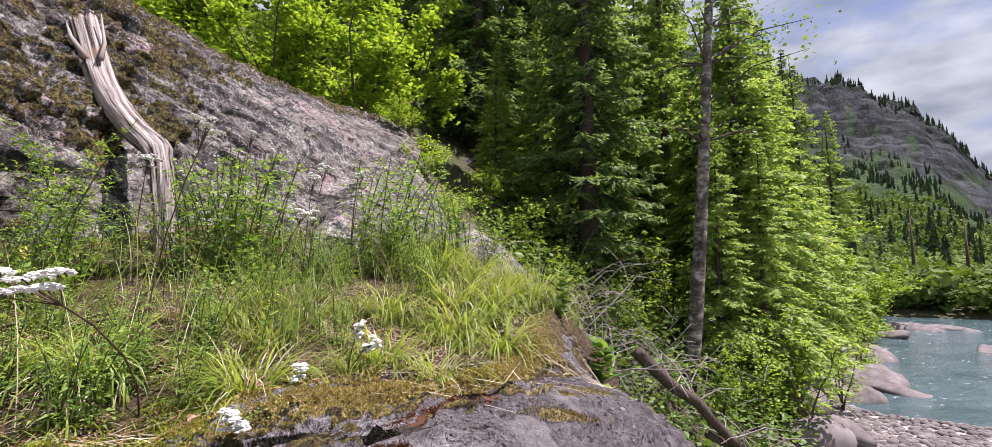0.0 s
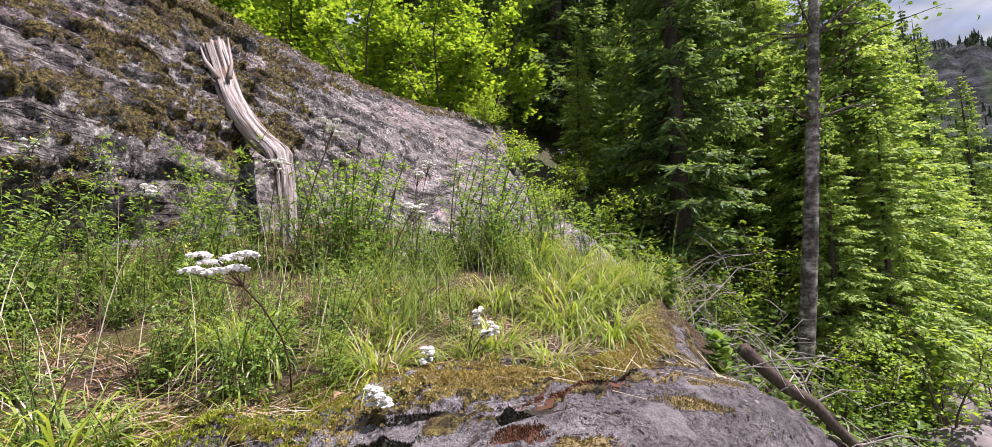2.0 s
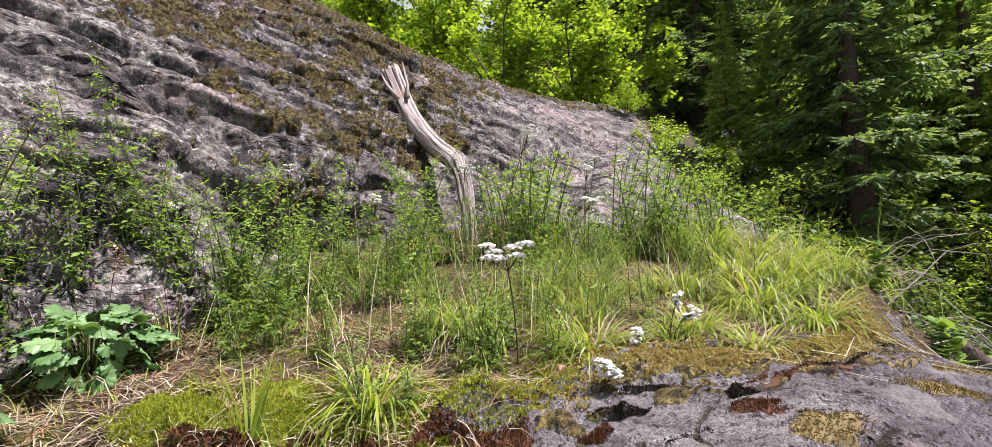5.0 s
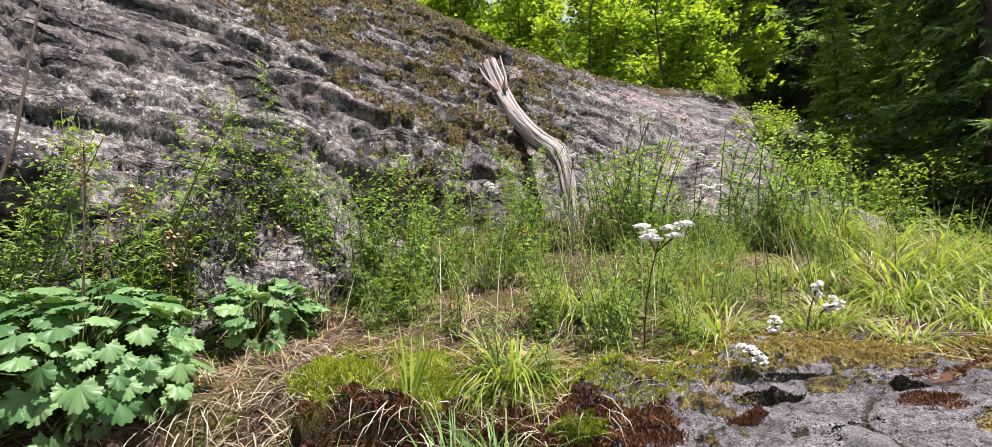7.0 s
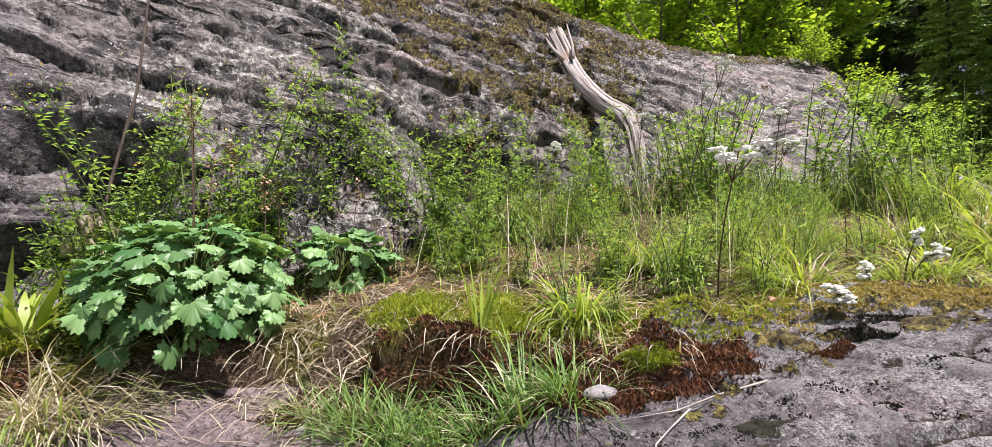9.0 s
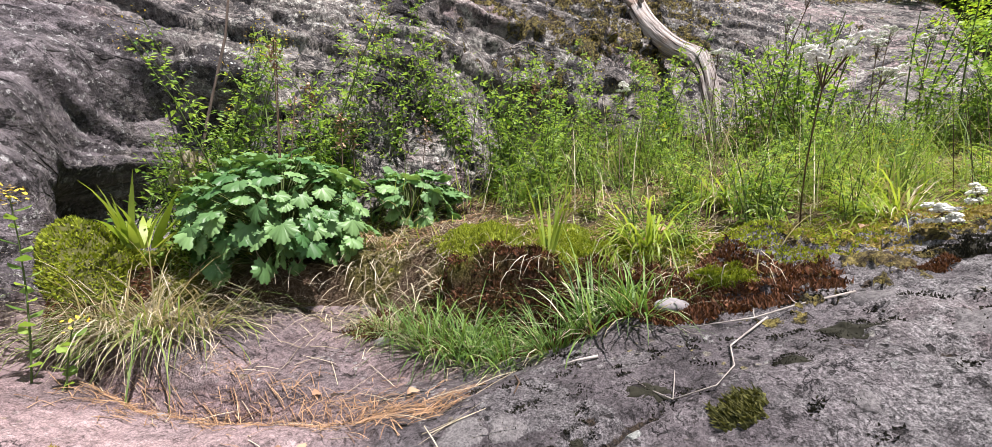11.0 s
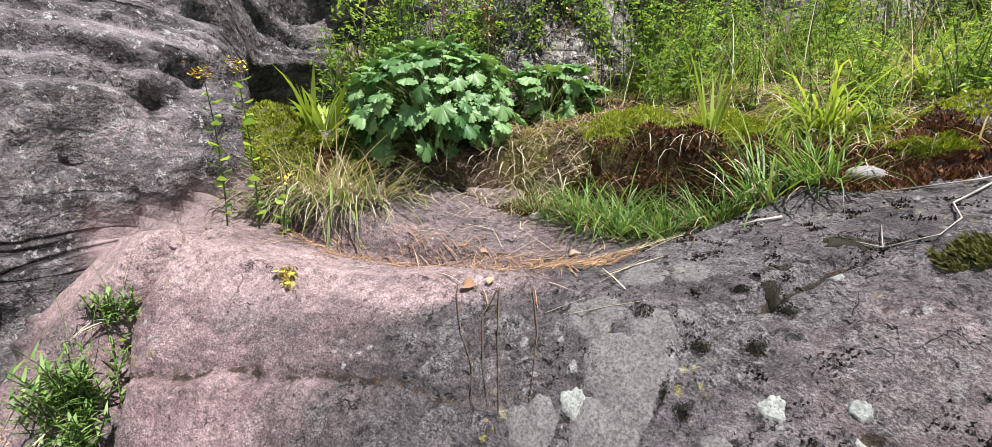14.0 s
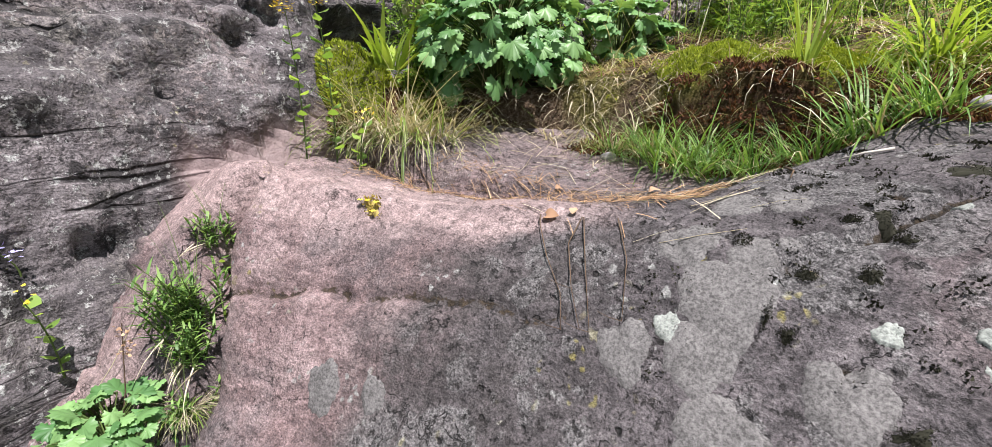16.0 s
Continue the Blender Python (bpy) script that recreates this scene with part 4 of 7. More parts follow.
def conifer(name, height, reach, seed, needles, droop=0.25, gap=0.34, low=0.06, label="", fine=1.0):
    """Trunk, limbs and flat sprays of needles."""
    r = random.Random(seed)
    th = thing(name, label, "tree")
    trunk, limbs, spray = Buf(), Buf(), Buf()
    lean = (r.uniform(-.02, .02), r.uniform(-.02, .02))
    n = 9
    trunk.tube([(lean[0] * height * (i / n) ** 2, lean[1] * height * (i / n) ** 2, height * i / n) for i in range(n + 1)],
               [max(0.008, height * 0.014 * (1 - 0.95 * i / n)) * (1.25 if i == 0 else 1) for i in range(n + 1)], 9)
    z = height * low
    while z < height * 0.985:
        f = z / height
        length = reach * (1 - f) ** 0.75 * (0.75 + 0.25 * min(1, f / 0.15))
        for k in range(7):
            a = r.uniform(0, 6.283)
            L = length * r.uniform(0.65, 1.1)
            if L < 0.08:
                continue
            dx, dy = math.cos(a), math.sin(a)
            up = 0.25 * (f - 0.35)
            pts = []
            for i in range(6):
                u = i / 5
                pts.append(Vector((dx * L * u, dy * L * u, z + L * (up * u - droop * u * u + 0.10 * u ** 4))))
            limbs.tube(pts, [max(0.003, 0.010 * L * (1 - 0.8 * i / 5)) for i in range(6)], 4, False)
            side = Vector((-dy, dx, 0))
            m = max(3, int(L / 0.10 * fine))
            for j in range(m):
                u = 0.15 + 0.85 * (j + r.random()) / m
                i = min(4, int(u * 5))
                p = pts[i].lerp(pts[i + 1], u * 5 - i)
                for s in (-1, 1):
                    sl = L * 0.34 * (1.15 - u) * r.uniform(0.7, 1.2) + 0.06
                    d = (side * s * r.uniform(0.6, 1.0) + Vector((dx, dy, 0)) * r.uniform(0.5, 1.0) + Vector((0, 0, r.uniform(-1.1, 0.10)))).normalized()
                    tip = p + d * sl + Vector((0, 0, -0.12 * sl))
                    w = d.cross(Vector((r.uniform(-.4, .4), r.uniform(-.4, .4), 1))).normalized()
                    # a spray: a few narrow needles-covered twigs that fan from the side shoot
                    for t0 in (0.25, 0.6):
                        q = p.lerp(tip, t0)
                        for s2 in (-1, 1):
                            e = q + (d * 0.75 + w * s2 * 0.7).normalized() * sl * 0.42 * r.uniform(0.7, 1.2)
                            nrm = (e - q).cross(Vector((r.gauss(0, .6), r.gauss(0, .6), 1))).normalized() * 0.026
                            mid = q.lerp(e, 0.5)
                            spray.add([tuple(q), tuple(mid + nrm), tuple(e), tuple(mid - nrm)], [[0, 1, 2, 3]])
                    mid = p.lerp(tip, 0.55)
                    spray.add([tuple(p), tuple(mid + w * 0.034), tuple(tip), tuple(mid - w * 0.034)], [[0, 1, 2, 3]])
        z += gap * r.uniform(0.7, 1.2) * (0.55 + 0.45 * (1 - f))
    part("trunk", trunk, M_BARK, th)
    tagged(part("branchwork", limbs, M_BARK, th), kind="stuff")
    tagged(part("crown", spray, needles, th, smooth=False), kind="stuff")
    return th


def leaf_quad(buf, p, d, up, size, r, bend=0.15):
    """One pointed leaf of six corners, folded along its rib."""
    d = d.normalized()
    w = d.cross(up).normalized()
    n = w.cross(d)
    l, h = size, size * 0.36
    buf.add([tuple(p), tuple(p + d * l * 0.35 + w * h - n * bend * h), tuple(p + d * l * 0.7 + w * h * 0.75 - n * bend * h), tuple(p + d * l),
             tuple(p + d * l * 0.7 - w * h * 0.75 - n * bend * h), tuple(p + d * l * 0.35 - w * h - n * bend * h)],
            [[0, 1, 2, 3], [0, 3, 4, 5]])


def maple_leaf(buf, p, d, up, size):
    """A leaf with three pointed lobes."""
    d = d.normalized()
    w = d.cross(up).normalized()
    n = w.cross(d)
    out = [(0, 0), (0.18, 0.20), (0.10, 0.52), (0.42, 0.40), (0.55, 0.30), (0.60, 0.42), (1.0, 0.0)]
    left = [p + d * a * size + w * b * size - n * 0.25 * b * size for a, b in out]
    right = [p + d * a * size - w * b * size - n * 0.25 * b * size for a, b in out[1:-1]]
    vs = [tuple(v) for v in left + right]
    buf.add(vs, [[0, 1, 2, 3], [0, 3, 4, 5, 6], [0, 7, 8, 9], [0, 9, 10, 11, 6]])


def broadleaf(name, height, spread_, seed, leaves, count, size, label, maple=True, stems=6, category="shrub"):
    """A shrub or small tree: several stems that fork, with leaves along the outer twigs."""
    r = random.Random(seed)
    th = thing(name, label, category)
    wood, crown = Buf(), Buf()
    tips = []
    for s in range(stems):
        a = 6.283 * s / stems + r.uniform(-.4, .4)
        out = spread_ * r.uniform(0.25, 0.9)
        top = height * r.uniform(0.65, 1.0)
        pts = [Vector((math.cos(a) * out * u ** 1.3, math.sin(a) * out * u ** 1.3, top * u)) + Vector((r.uniform(-.05, .05), r.uniform(-.05, .05), 0)) * height * u for u in (0, .2, .4, .6, .8, 1)]
        wood.tube(pts, [0.011 * height * (1 - 0.85 * u) for u in (0, .2, .4, .6, .8, 1)], 5, False)
        for b in range(9):
            u = r.uniform(0.25, 1.0)
            i = min(4, int(u * 5))
            p = pts[i].lerp(pts[i + 1], u * 5 - i)
            d = Vector((r.gauss(0, 1), r.gauss(0, 1), r.gauss(0.35, 0.5))).normalized()
            e = p + d * spread_ * r.uniform(0.2, 0.55)
            wood.tube([p, p.lerp(e, 0.5) + Vector((0, 0, 0.02 * height)), e], [0.004 * height, 0.003 * height, 0.001 * height], 4, False)
            tips.append((p, e))
    for i in range(count):
        p, e = r.choice(tips)
        q = p.lerp(e, r.uniform(0.2, 1.08)) + Vector((r.gauss(0, 1), r.gauss(0, 1), r.gauss(0, .7))) * size * 1.1
        d = Vector((r.gauss(0, 1), r.gauss(0, 1), r.gauss(-.25, .35)))
        up = Vector((r.gauss(0, .35), r.gauss(0, .35), 1))
        if maple:
            maple_leaf(crown, q, d, up, size * r.uniform(0.6, 1.15))
        else:
            leaf_quad(crown, q, d, up, size * r.uniform(0.6, 1.15), r)
    tagged(part("stem", wood, M_BARK, th), kind="stuff")
    tagged(part("crown", crown, leaves, th, smooth=False), kind="stuff")
    return th


def at_bearing(deg, dist):
    a = radians(deg)
    x, y = 0.416 + dist * math.sin(a), 0.654 + dist * math.cos(a)
    return x, y


def stand(th, deg, dist, turn=0.0, size=1.0, sink=0.05, z=None):
    x, y = at_bearing(deg, dist)
    h = (float(max(ground_z(x, y), wall_z(x, y) if x < 3 else -9)) if z is None else z) - sink
    th.matrix_basis = pose(x, y, h, 0, 0, turn) @ Matrix.Scale(size, 4)
    return th


spruce = stand(conifer("spruce_tree", 13.0, 1.75, 11, M_NEEDLE, 0.22, 0.27, 0.03, "dark green spruce on the shady river bank"), 36.0, 9.3)
spruce_b = stand(conifer("spruce_tree", 15.0, 2.2, 12, M_NEEDLE, 0.30, 0.33, 0.05, "tall dark spruce with open drooping limbs"), 22.5, 12.5)
cedar = stand(conifer("cedar_tree", 9.5, 2.0, 13, M_NEEDLE2, 0.34, 0.30, 0.04, "light green feathery conifer by the river", 1.1), 52.5, 11.5)
fir = stand(conifer("fir_tree", 12.0, 2.0, 14, M_NEEDLE2, 0.30, 0.36, 0.06, "soft green young conifer in the sun"), 45.0, 15.0)


def again(src, deg, dist, turn, size, label=None, sink=0.05):
    c = copy_thing(src, Matrix.Identity(4))
    stand(c, deg, dist, turn, size, sink)
    if label:
        tagged(c, label)
    return c


for i, (src, deg, dist, size) in enumerate((
        (spruce, 27.0, 14.0, 1.15), (spruce_b, 17.0, 15.0, 1.0), (spruce_b, 31.5, 16.0, 1.1), (spruce, 12.0, 18.0, 1.2),
        (cedar, 55.0, 16.0, 1.05), (cedar, 49.0, 13.0, 0.85), (cedar, 30.0, 10.8, 0.50), (cedar, 25.0, 9.6, 0.36), (fir, 58.0, 21.0, 0.9), (fir, 38.0, 19.0, 1.1),
        (cedar, 47.5, 12.5, 0.60), (cedar, 49.8, 9.4, 0.50), (cedar, 54.0, 10.2, 0.55), (fir, 52.0, 12.0, 0.7), (cedar, 42.0, 15.5, 1.0), (cedar, 33.5, 13.0, 0.7),
        (spruce_b, 5.0, 20.0, 1.1), (spruce, -6.0, 22.0, 1.1), (fir, 20.0, 22.0, 1.2), (fir, -18.0, 24.0, 1.0), (spruce_b, 34.0, 23.0, 1.2), (fir, 60.5, 30.0, 1.0),
        (spruce, 57.0, 26.0, 1.0), (spruce, 46.0, 24.0, 1.2), (cedar, 59.5, 25.0, 0.8))):
    again(src, deg, dist, 47.0 * i, size)

maple = stand(broadleaf("maple_bush", 2.6, 1.5, 21, M_LEAF, 4200, 0.088, "bright green leafy bush above the outcrop"), 8.0, 8.4)
for i, (deg, dist, size) in enumerate(((-1.0, 7.6, 0.85), (-9.0, 8.6, 0.95), (14.0, 9.8, 1.05), (3.0, 10.5, 1.2), (-17, 9.5, 1.0), (-26, 9.0, 1.0))):
    again(maple, deg, dist, 70.0 * i + 20, size)
alder = stand(broadleaf("alder_bush", 2.2, 0.9, 22, M_LEAF, 900, 0.085, "young leafy shrub leaning over the gravel", False, 4), 57.0, 9.6)
for i, (deg, dist, size) in enumerate(((40.0, 7.2, 0.5), (33.0, 7.0, 0.45), (28.5, 7.6, 0.5), (49.5, 7.6, 0.55), (53.0, 8.4, 0.7), (44.5, 9.6, 0.8), (60.0, 13.0, 0.8), (61.5, 19.0, 1.1), (24.0, 8.2, 0.5))):
    again(alder, deg, dist, 80.0 * i, size, "leafy green shrub in the shade of the bank")
for i, (deg, dist, size) in enumerate(((50.5, 17.0, 1.3), (55.5, 19.0, 1.35), (59.0, 23.0, 1.3), (47.0, 18.0, 1.4), (61.8, 32.0, 1.6), (62.4, 40.0, 1.6))):
    again(maple, deg, dist, 55.0 * i, size, "sunlit broadleaf tree by the river")


# ---- plants of the ledge ----
M_GRASS = leaf_material("grass_blades", (0.10, 0.170, 0.032), (0.30, 0.38, 0.095), 0.5, 0.4)
M_SEDGE = leaf_material("sedge_blades", (0.15, 0.235, 0.025), (0.36, 0.45, 0.075), 0.45, 0.45)
M_BLUEGRASS = leaf_material("dark_grass_blades", (0.050, 0.125, 0.025), (0.22, 0.34, 0.085), 0.5, 0.35)
M_STRAW = leaf_material("dry_grass", (0.24, 0.20, 0.135), (0.60, 0.54, 0.40), 0.7, 0.25)
M_HERB = leaf_material("herb_leaves", (0.072, 0.165, 0.028), (0.32, 0.46, 0.10), 0.5, 0.5)
M_ALUM = leaf_material("alumroot_leaves", (0.056, 0.145, 0.042), (0.205, 0.345, 0.125), 0.45, 0.25, island=False)
M_STALK = plain_material("brown_stalks", (0.05, 0.032, 0.022), (0.13, 0.085, 0.05), 40, 0.8, 0.2)
M_GSTALK = plain_material("green_stalks", (0.045, 0.070, 0.016), (0.10, 0.14, 0.035), 40, 0.7, 0.2)
M_WHITE = plain_material("white_florets", (0.62, 0.62, 0.56), (0.86, 0.86, 0.80), 120, 0.7, 0.3, island=True)
M_YELLOW = plain_material("yellow_florets", (0.62, 0.42, 0.02), (0.85, 0.66, 0.04), 90, 0.6, 0.2, island=True)
M_VIOLET = plain_material("violet_petals", (0.28, 0.24, 0.62), (0.50, 0.45, 0.80), 60, 0.6, 0.1)
M_SEED = plain_material("dry_seed_heads", (0.20, 0.10, 0.05), (0.48, 0.33, 0.20), 60, 0.8, 0.3, island=True)
M_MOSS = leaf_material("moss_shoots", (0.10, 0.14, 0.006), (0.38, 0.44, 0.030), 0.7, 0.35)
M_MOSSB = leaf_material("brown_moss_shoots", (0.022, 0.010, 0.005), (0.19, 0.080, 0.035), 0.8, 0.2)
M_GOLD = leaf_material("golden_stonecrop", (0.169, 0.124, 0.026), (0.520, 0.429, 0.137), 0.7, 0.3)


def blade(buf, base, a, lean, length, width, r, segs=4, droop=1.0, twist=0.0):
    """An arching blade of grass from base."""
    d = Vector((math.cos(a), math.sin(a), 0))
    side = Vector((-math.sin(a + twist), math.cos(a + twist), 0))
    pts, ws = [], []
    p, th = Vector(base), lean
    for i in range(segs + 1):
        pts.append(p.copy())
        u = i / segs
        ws.append(width * (1.0 - 0.25 * u if u < 0.5 else 1.75 * (1 - u)) + 0.0003)
        th += droop * (0.5 + u) / segs
        p = p + (d * math.sin(th) + Vector((0, 0, math.cos(th)))) * (length / segs)
    buf.strip(pts, ws, side)


def tuft(name, seed, count, length, width, material, label, droop=1.1, lean=(0.05, 0.6), foot=0.05, straw=0, category="grass tuft"):
    """A tuft of grass with a bundle of dry blades at its foot."""
    r = random.Random(seed)
    th = thing(name, label, category, group="grass tufts")
    g, s = Buf(), Buf()
    for i in range(count):
        rr, aa = foot * math.sqrt(r.random()), r.uniform(0, 6.283)
        blade(g, (rr * math.cos(aa), rr * math.sin(aa), -0.01), aa + r.gauss(0, 0.5), r.uniform(*lean), length * r.uniform(0.45, 1.1), width * r.uniform(0.6, 1.2), r, 5, droop * r.uniform(0.4, 1.5))
    part("grass_clump", g, material, th)
    tagged(th.children[0], kind="stuff")
    if straw:
        for i in range(straw):
            rr, aa = foot * math.sqrt(r.random()), r.uniform(0, 6.283)
            blade(s, (rr * math.cos(aa), rr * math.sin(aa), -0.01), aa + r.gauss(0, 0.6), r.uniform(0.3, 1.2), length * r.uniform(0.4, 0.95), width * r.uniform(0.4, 0.9), r, 4, 1.3 * r.uniform(0.5, 1.6))
        tagged(part("dry_thatch", s, M_STRAW, th, "straw-coloured dead blades"), kind="stuff")
    return th


def place(th, x, y, turn=0.0, size=1.0, sink=0.012, tilt=(0, 0), z=None):
    th.matrix_basis = pose(x, y, (spot(x, y) if z is None else z) - sink, tilt[0], tilt[1], turn) @ Matrix.Scale(size, 4)
    return th


def more(src, x, y, turn, size=1.0, tilt=(0, 0), sink=0.012, label=None):
    c = copy_thing(src, Matrix.Identity(4))
    place(c, x, y, turn, size, sink, tilt)
    if label:
        tagged(c, label)
    return c


# --- grass tufts, each in its place
broad = place(tuft("grass_tuft", 31, 130, 0.30, 0.0062, M_SEDGE, "bright green broad-bladed tuft arching over the moss", 2.9, (0.1, 1.0), 0.05, 30), -0.12, 1.66, 0, 0.85)
more(broad, 1.02, 2.22, 60, 1.15, label="large bright green tuft near the ledge's end")
more(broad, 1.20, 2.38, 130, 1.0)
more(broad, 0.80, 2.35, 200, 0.95)
more(broad, 0.63, 1.92, 290, 0.62, label="small green tuft behind white flowers")
more(broad, 1.36, 2.52, 20, 0.9)
blue = place(tuft("grass_tuft", 32, 95, 0.20, 0.0040, M_BLUEGRASS, "dark green coarse tuft on the turf's edge", 1.6, (0.0, 0.9), 0.045, 30), -0.46, 1.40, 0, 1.0)
more(blue, -0.40, 1.385, 100, 0.85)
more(blue, -0.17, 1.375, 60, 1.05)
more(blue, -0.10, 1.38, 150, 0.85)
more(blue, -0.52, 1.385, 140, 0.9)
more(blue, -0.24, 1.355, 250, 0.7)
for x, y, t, z in ((-0.56, 1.44, 20, 0.8), (-0.36, 1.425, 200, 0.75), (-0.28, 1.42, 90, 0.7), (-0.48, 1.43, 170, 0.8), (-0.64, 1.40, 310, 0.7), (-0.13, 1.40, 230, 0.7)):
    more(blue, x, y, t, z)
more(blue, -0.33, 1.35, 310, 0.6, label="small yellow-green tuft hanging from the turf")
yellow = place(tuft("grass_tuft", 33, 16, 0.22, 0.0085, M_SEDGE, "yellow-green upright grass shoot in the moss", 0.5, (0.02, 0.3), 0.012, 4), -0.31, 1.515, 0, 0.9)
straw = place(tuft("dry_grass_tuft", 34, 70, 0.27, 0.0032, M_GRASS, "sprawling tuft of mostly dry grass over the rock", 1.9, (0.3, 1.2), 0.08, 230), -1.14, 1.17, 0, 1.15)
more(straw, -1.02, 1.20, 80, 0.95)
more(straw, -1.22, 1.13, 160, 0.95)
more(straw, -1.08, 1.14, 250, 0.85)
more(straw, -1.18, 1.10, 300, 0.7)
more(straw, -0.67, 1.42, 200, 0.5)
more(straw, -0.60, 1.43, 30, 0.45)
lily = place(tuft("broad_leaf_tuft", 35, 24, 0.17, 0.020, M_SEDGE, "bright green tuft of broad upright leaves", 0.6, (0.05, 0.75), 0.035, 0), -1.19, 1.19, 0, 1.0, z=2.64)
thin = place(tuft("grass_tuft", 36, 46, 0.30, 0.0026, M_GRASS, "thin tall pale green grass", 1.5, (0.0, 0.7), 0.06, 22), 0.45, 2.1, 0, 1.0)
r_ = random.Random(16)
for i in range(18):
    more(r_.choice((thin, thin, broad)), r_.uniform(1.0, 1.58), r_.uniform(2.45, 3.4), r_.uniform(0, 360), r_.uniform(0.8, 1.25))
r_ = random.Random(15)
for i in range(18):
    x = r_.uniform(0.25, 1.42)
    more(r_.choice((broad, broad, thin)), x, edge_at(x) + r_.uniform(0.16, 0.75), r_.uniform(0, 360), r_.uniform(0.5, 0.8))
r_ = random.Random(5)
for i in range(30):
    x = r_.uniform(-0.9, 1.45)
    lo = edge_at(x) + (0.35 if x < 0.3 else 0.12)
    y = lo + (0.75 + 0.35 * max(0, x)) * r_.random() ** 0.7
    if soil(x, y) < -0.06:
        continue
    more(r_.choice((thin, thin, thin, broad, blue)), x, y, r_.uniform(0, 360), r_.uniform(0.55, 1.1))


# --- meadow: what nobody could count
def meadow(name, label, seed, count, where, material, length, width, droop, lean, kind="stuff"):
    r = random.Random(seed)
    b = Buf()
    for i in range(count):
        x, y = where(r)
        if x is None:
            continue
        blade(b, (x, y, spot(x, y) - 0.012), r.uniform(0, 6.283), r.uniform(*lean), length * r.uniform(0.35, 1.25), width * r.uniform(0.6, 1.3), r, 4, droop * r.uniform(0.3, 1.6))
    ob = part(name, b, material)
    return tagged(ob, label, "grass", kind=kind)


def on_turf(r, lo=0.05, x0=-1.25, x1=1.5, depth=1.5, power=1.0, clump=0.0):
    for _ in range(12):
        x = r.uniform(x0, x1)
        y = edge_at(x) + lo + depth * r.random() ** power
        if y < 3.6 and soil(x, y) > -0.025:
            i, j = cell(x, y)
            if clump == 0.0 or _CLUMP[i][j] > clump - r.random() * 0.4:
                return x, y
    return None, None


meadow("grass", "thin green meadow grass on the ledge", 41, 950, lambda r: on_turf(r, 0.42, depth=1.3, clump=0.32), M_GRASS, 0.16, 0.0026, 0.9, (0.0, 0.6))
meadow("short_grass", "short yellow-green grass among moss", 42, 1700, lambda r: on_turf(r, 0.10, depth=1.0, clump=0.25), M_SEDGE, 0.07, 0.0030, 1.3, (0.0, 0.9))
meadow("dry_grass", "fallen straw and dead grass on the ledge", 43, 2300, lambda r: on_turf(r, 0.02, depth=1.2, clump=0.05), M_STRAW, 0.16, 0.0022, 0.5, (1.15, 1.6))
meadow("tall_grass", "hazy tall grass before the outcrop", 44, 260, lambda r: on_turf(r, 0.45, 0.2, 1.5, 1.5), M_GRASS, 0.40, 0.0018, 1.2, (0.0, 0.5))


def turf_face(r):
    x = r.uniform(-1.25, -0.92)
    return x, edge_at(x) + r.uniform(-0.02, 0.12)


meadow("hanging_straw", "matted dead grass hanging over the rock step", 47, 520, turf_face, M_STRAW, 0.15, 0.0020, 1.3, (0.5, 1.5))
meadow("slope_straw", "matted grey straw on the slope beside the moss", 49, 1700, lambda r: (lambda x: (x, edge_at(x) + r.uniform(-0.06, 0.28)))(r.uniform(-0.84, -0.56)), M_STRAW, 0.10, 0.0025, 0.9, (0.8, 1.9))
meadow("face_straw", "dry blades over the brown moss face", 48, 330, lambda r: (lambda x: (x, edge_at(x) + r.uniform(0.0, 0.12)))(r.uniform(-0.65, 0.15)), M_STRAW, 0.12, 0.0020, 1.6, (0.4, 1.4))
meadow("dry_stalks", "thin dark dry stalks among the herbs", 45, 240, lambda r: on_turf(r, 0.35, -1.2, 1.2, 1.1), M_STALK, 0.30, 0.0017, 0.35, (0.0, 0.45))
meadow("pale_stalks", "pale dead stalks among the herbs", 46, 190, lambda r: on_turf(r, 0.35, -1.2, 1.4, 1.2), M_STRAW, 0.32, 0.0018, 0.8, (0.0, 0.6))


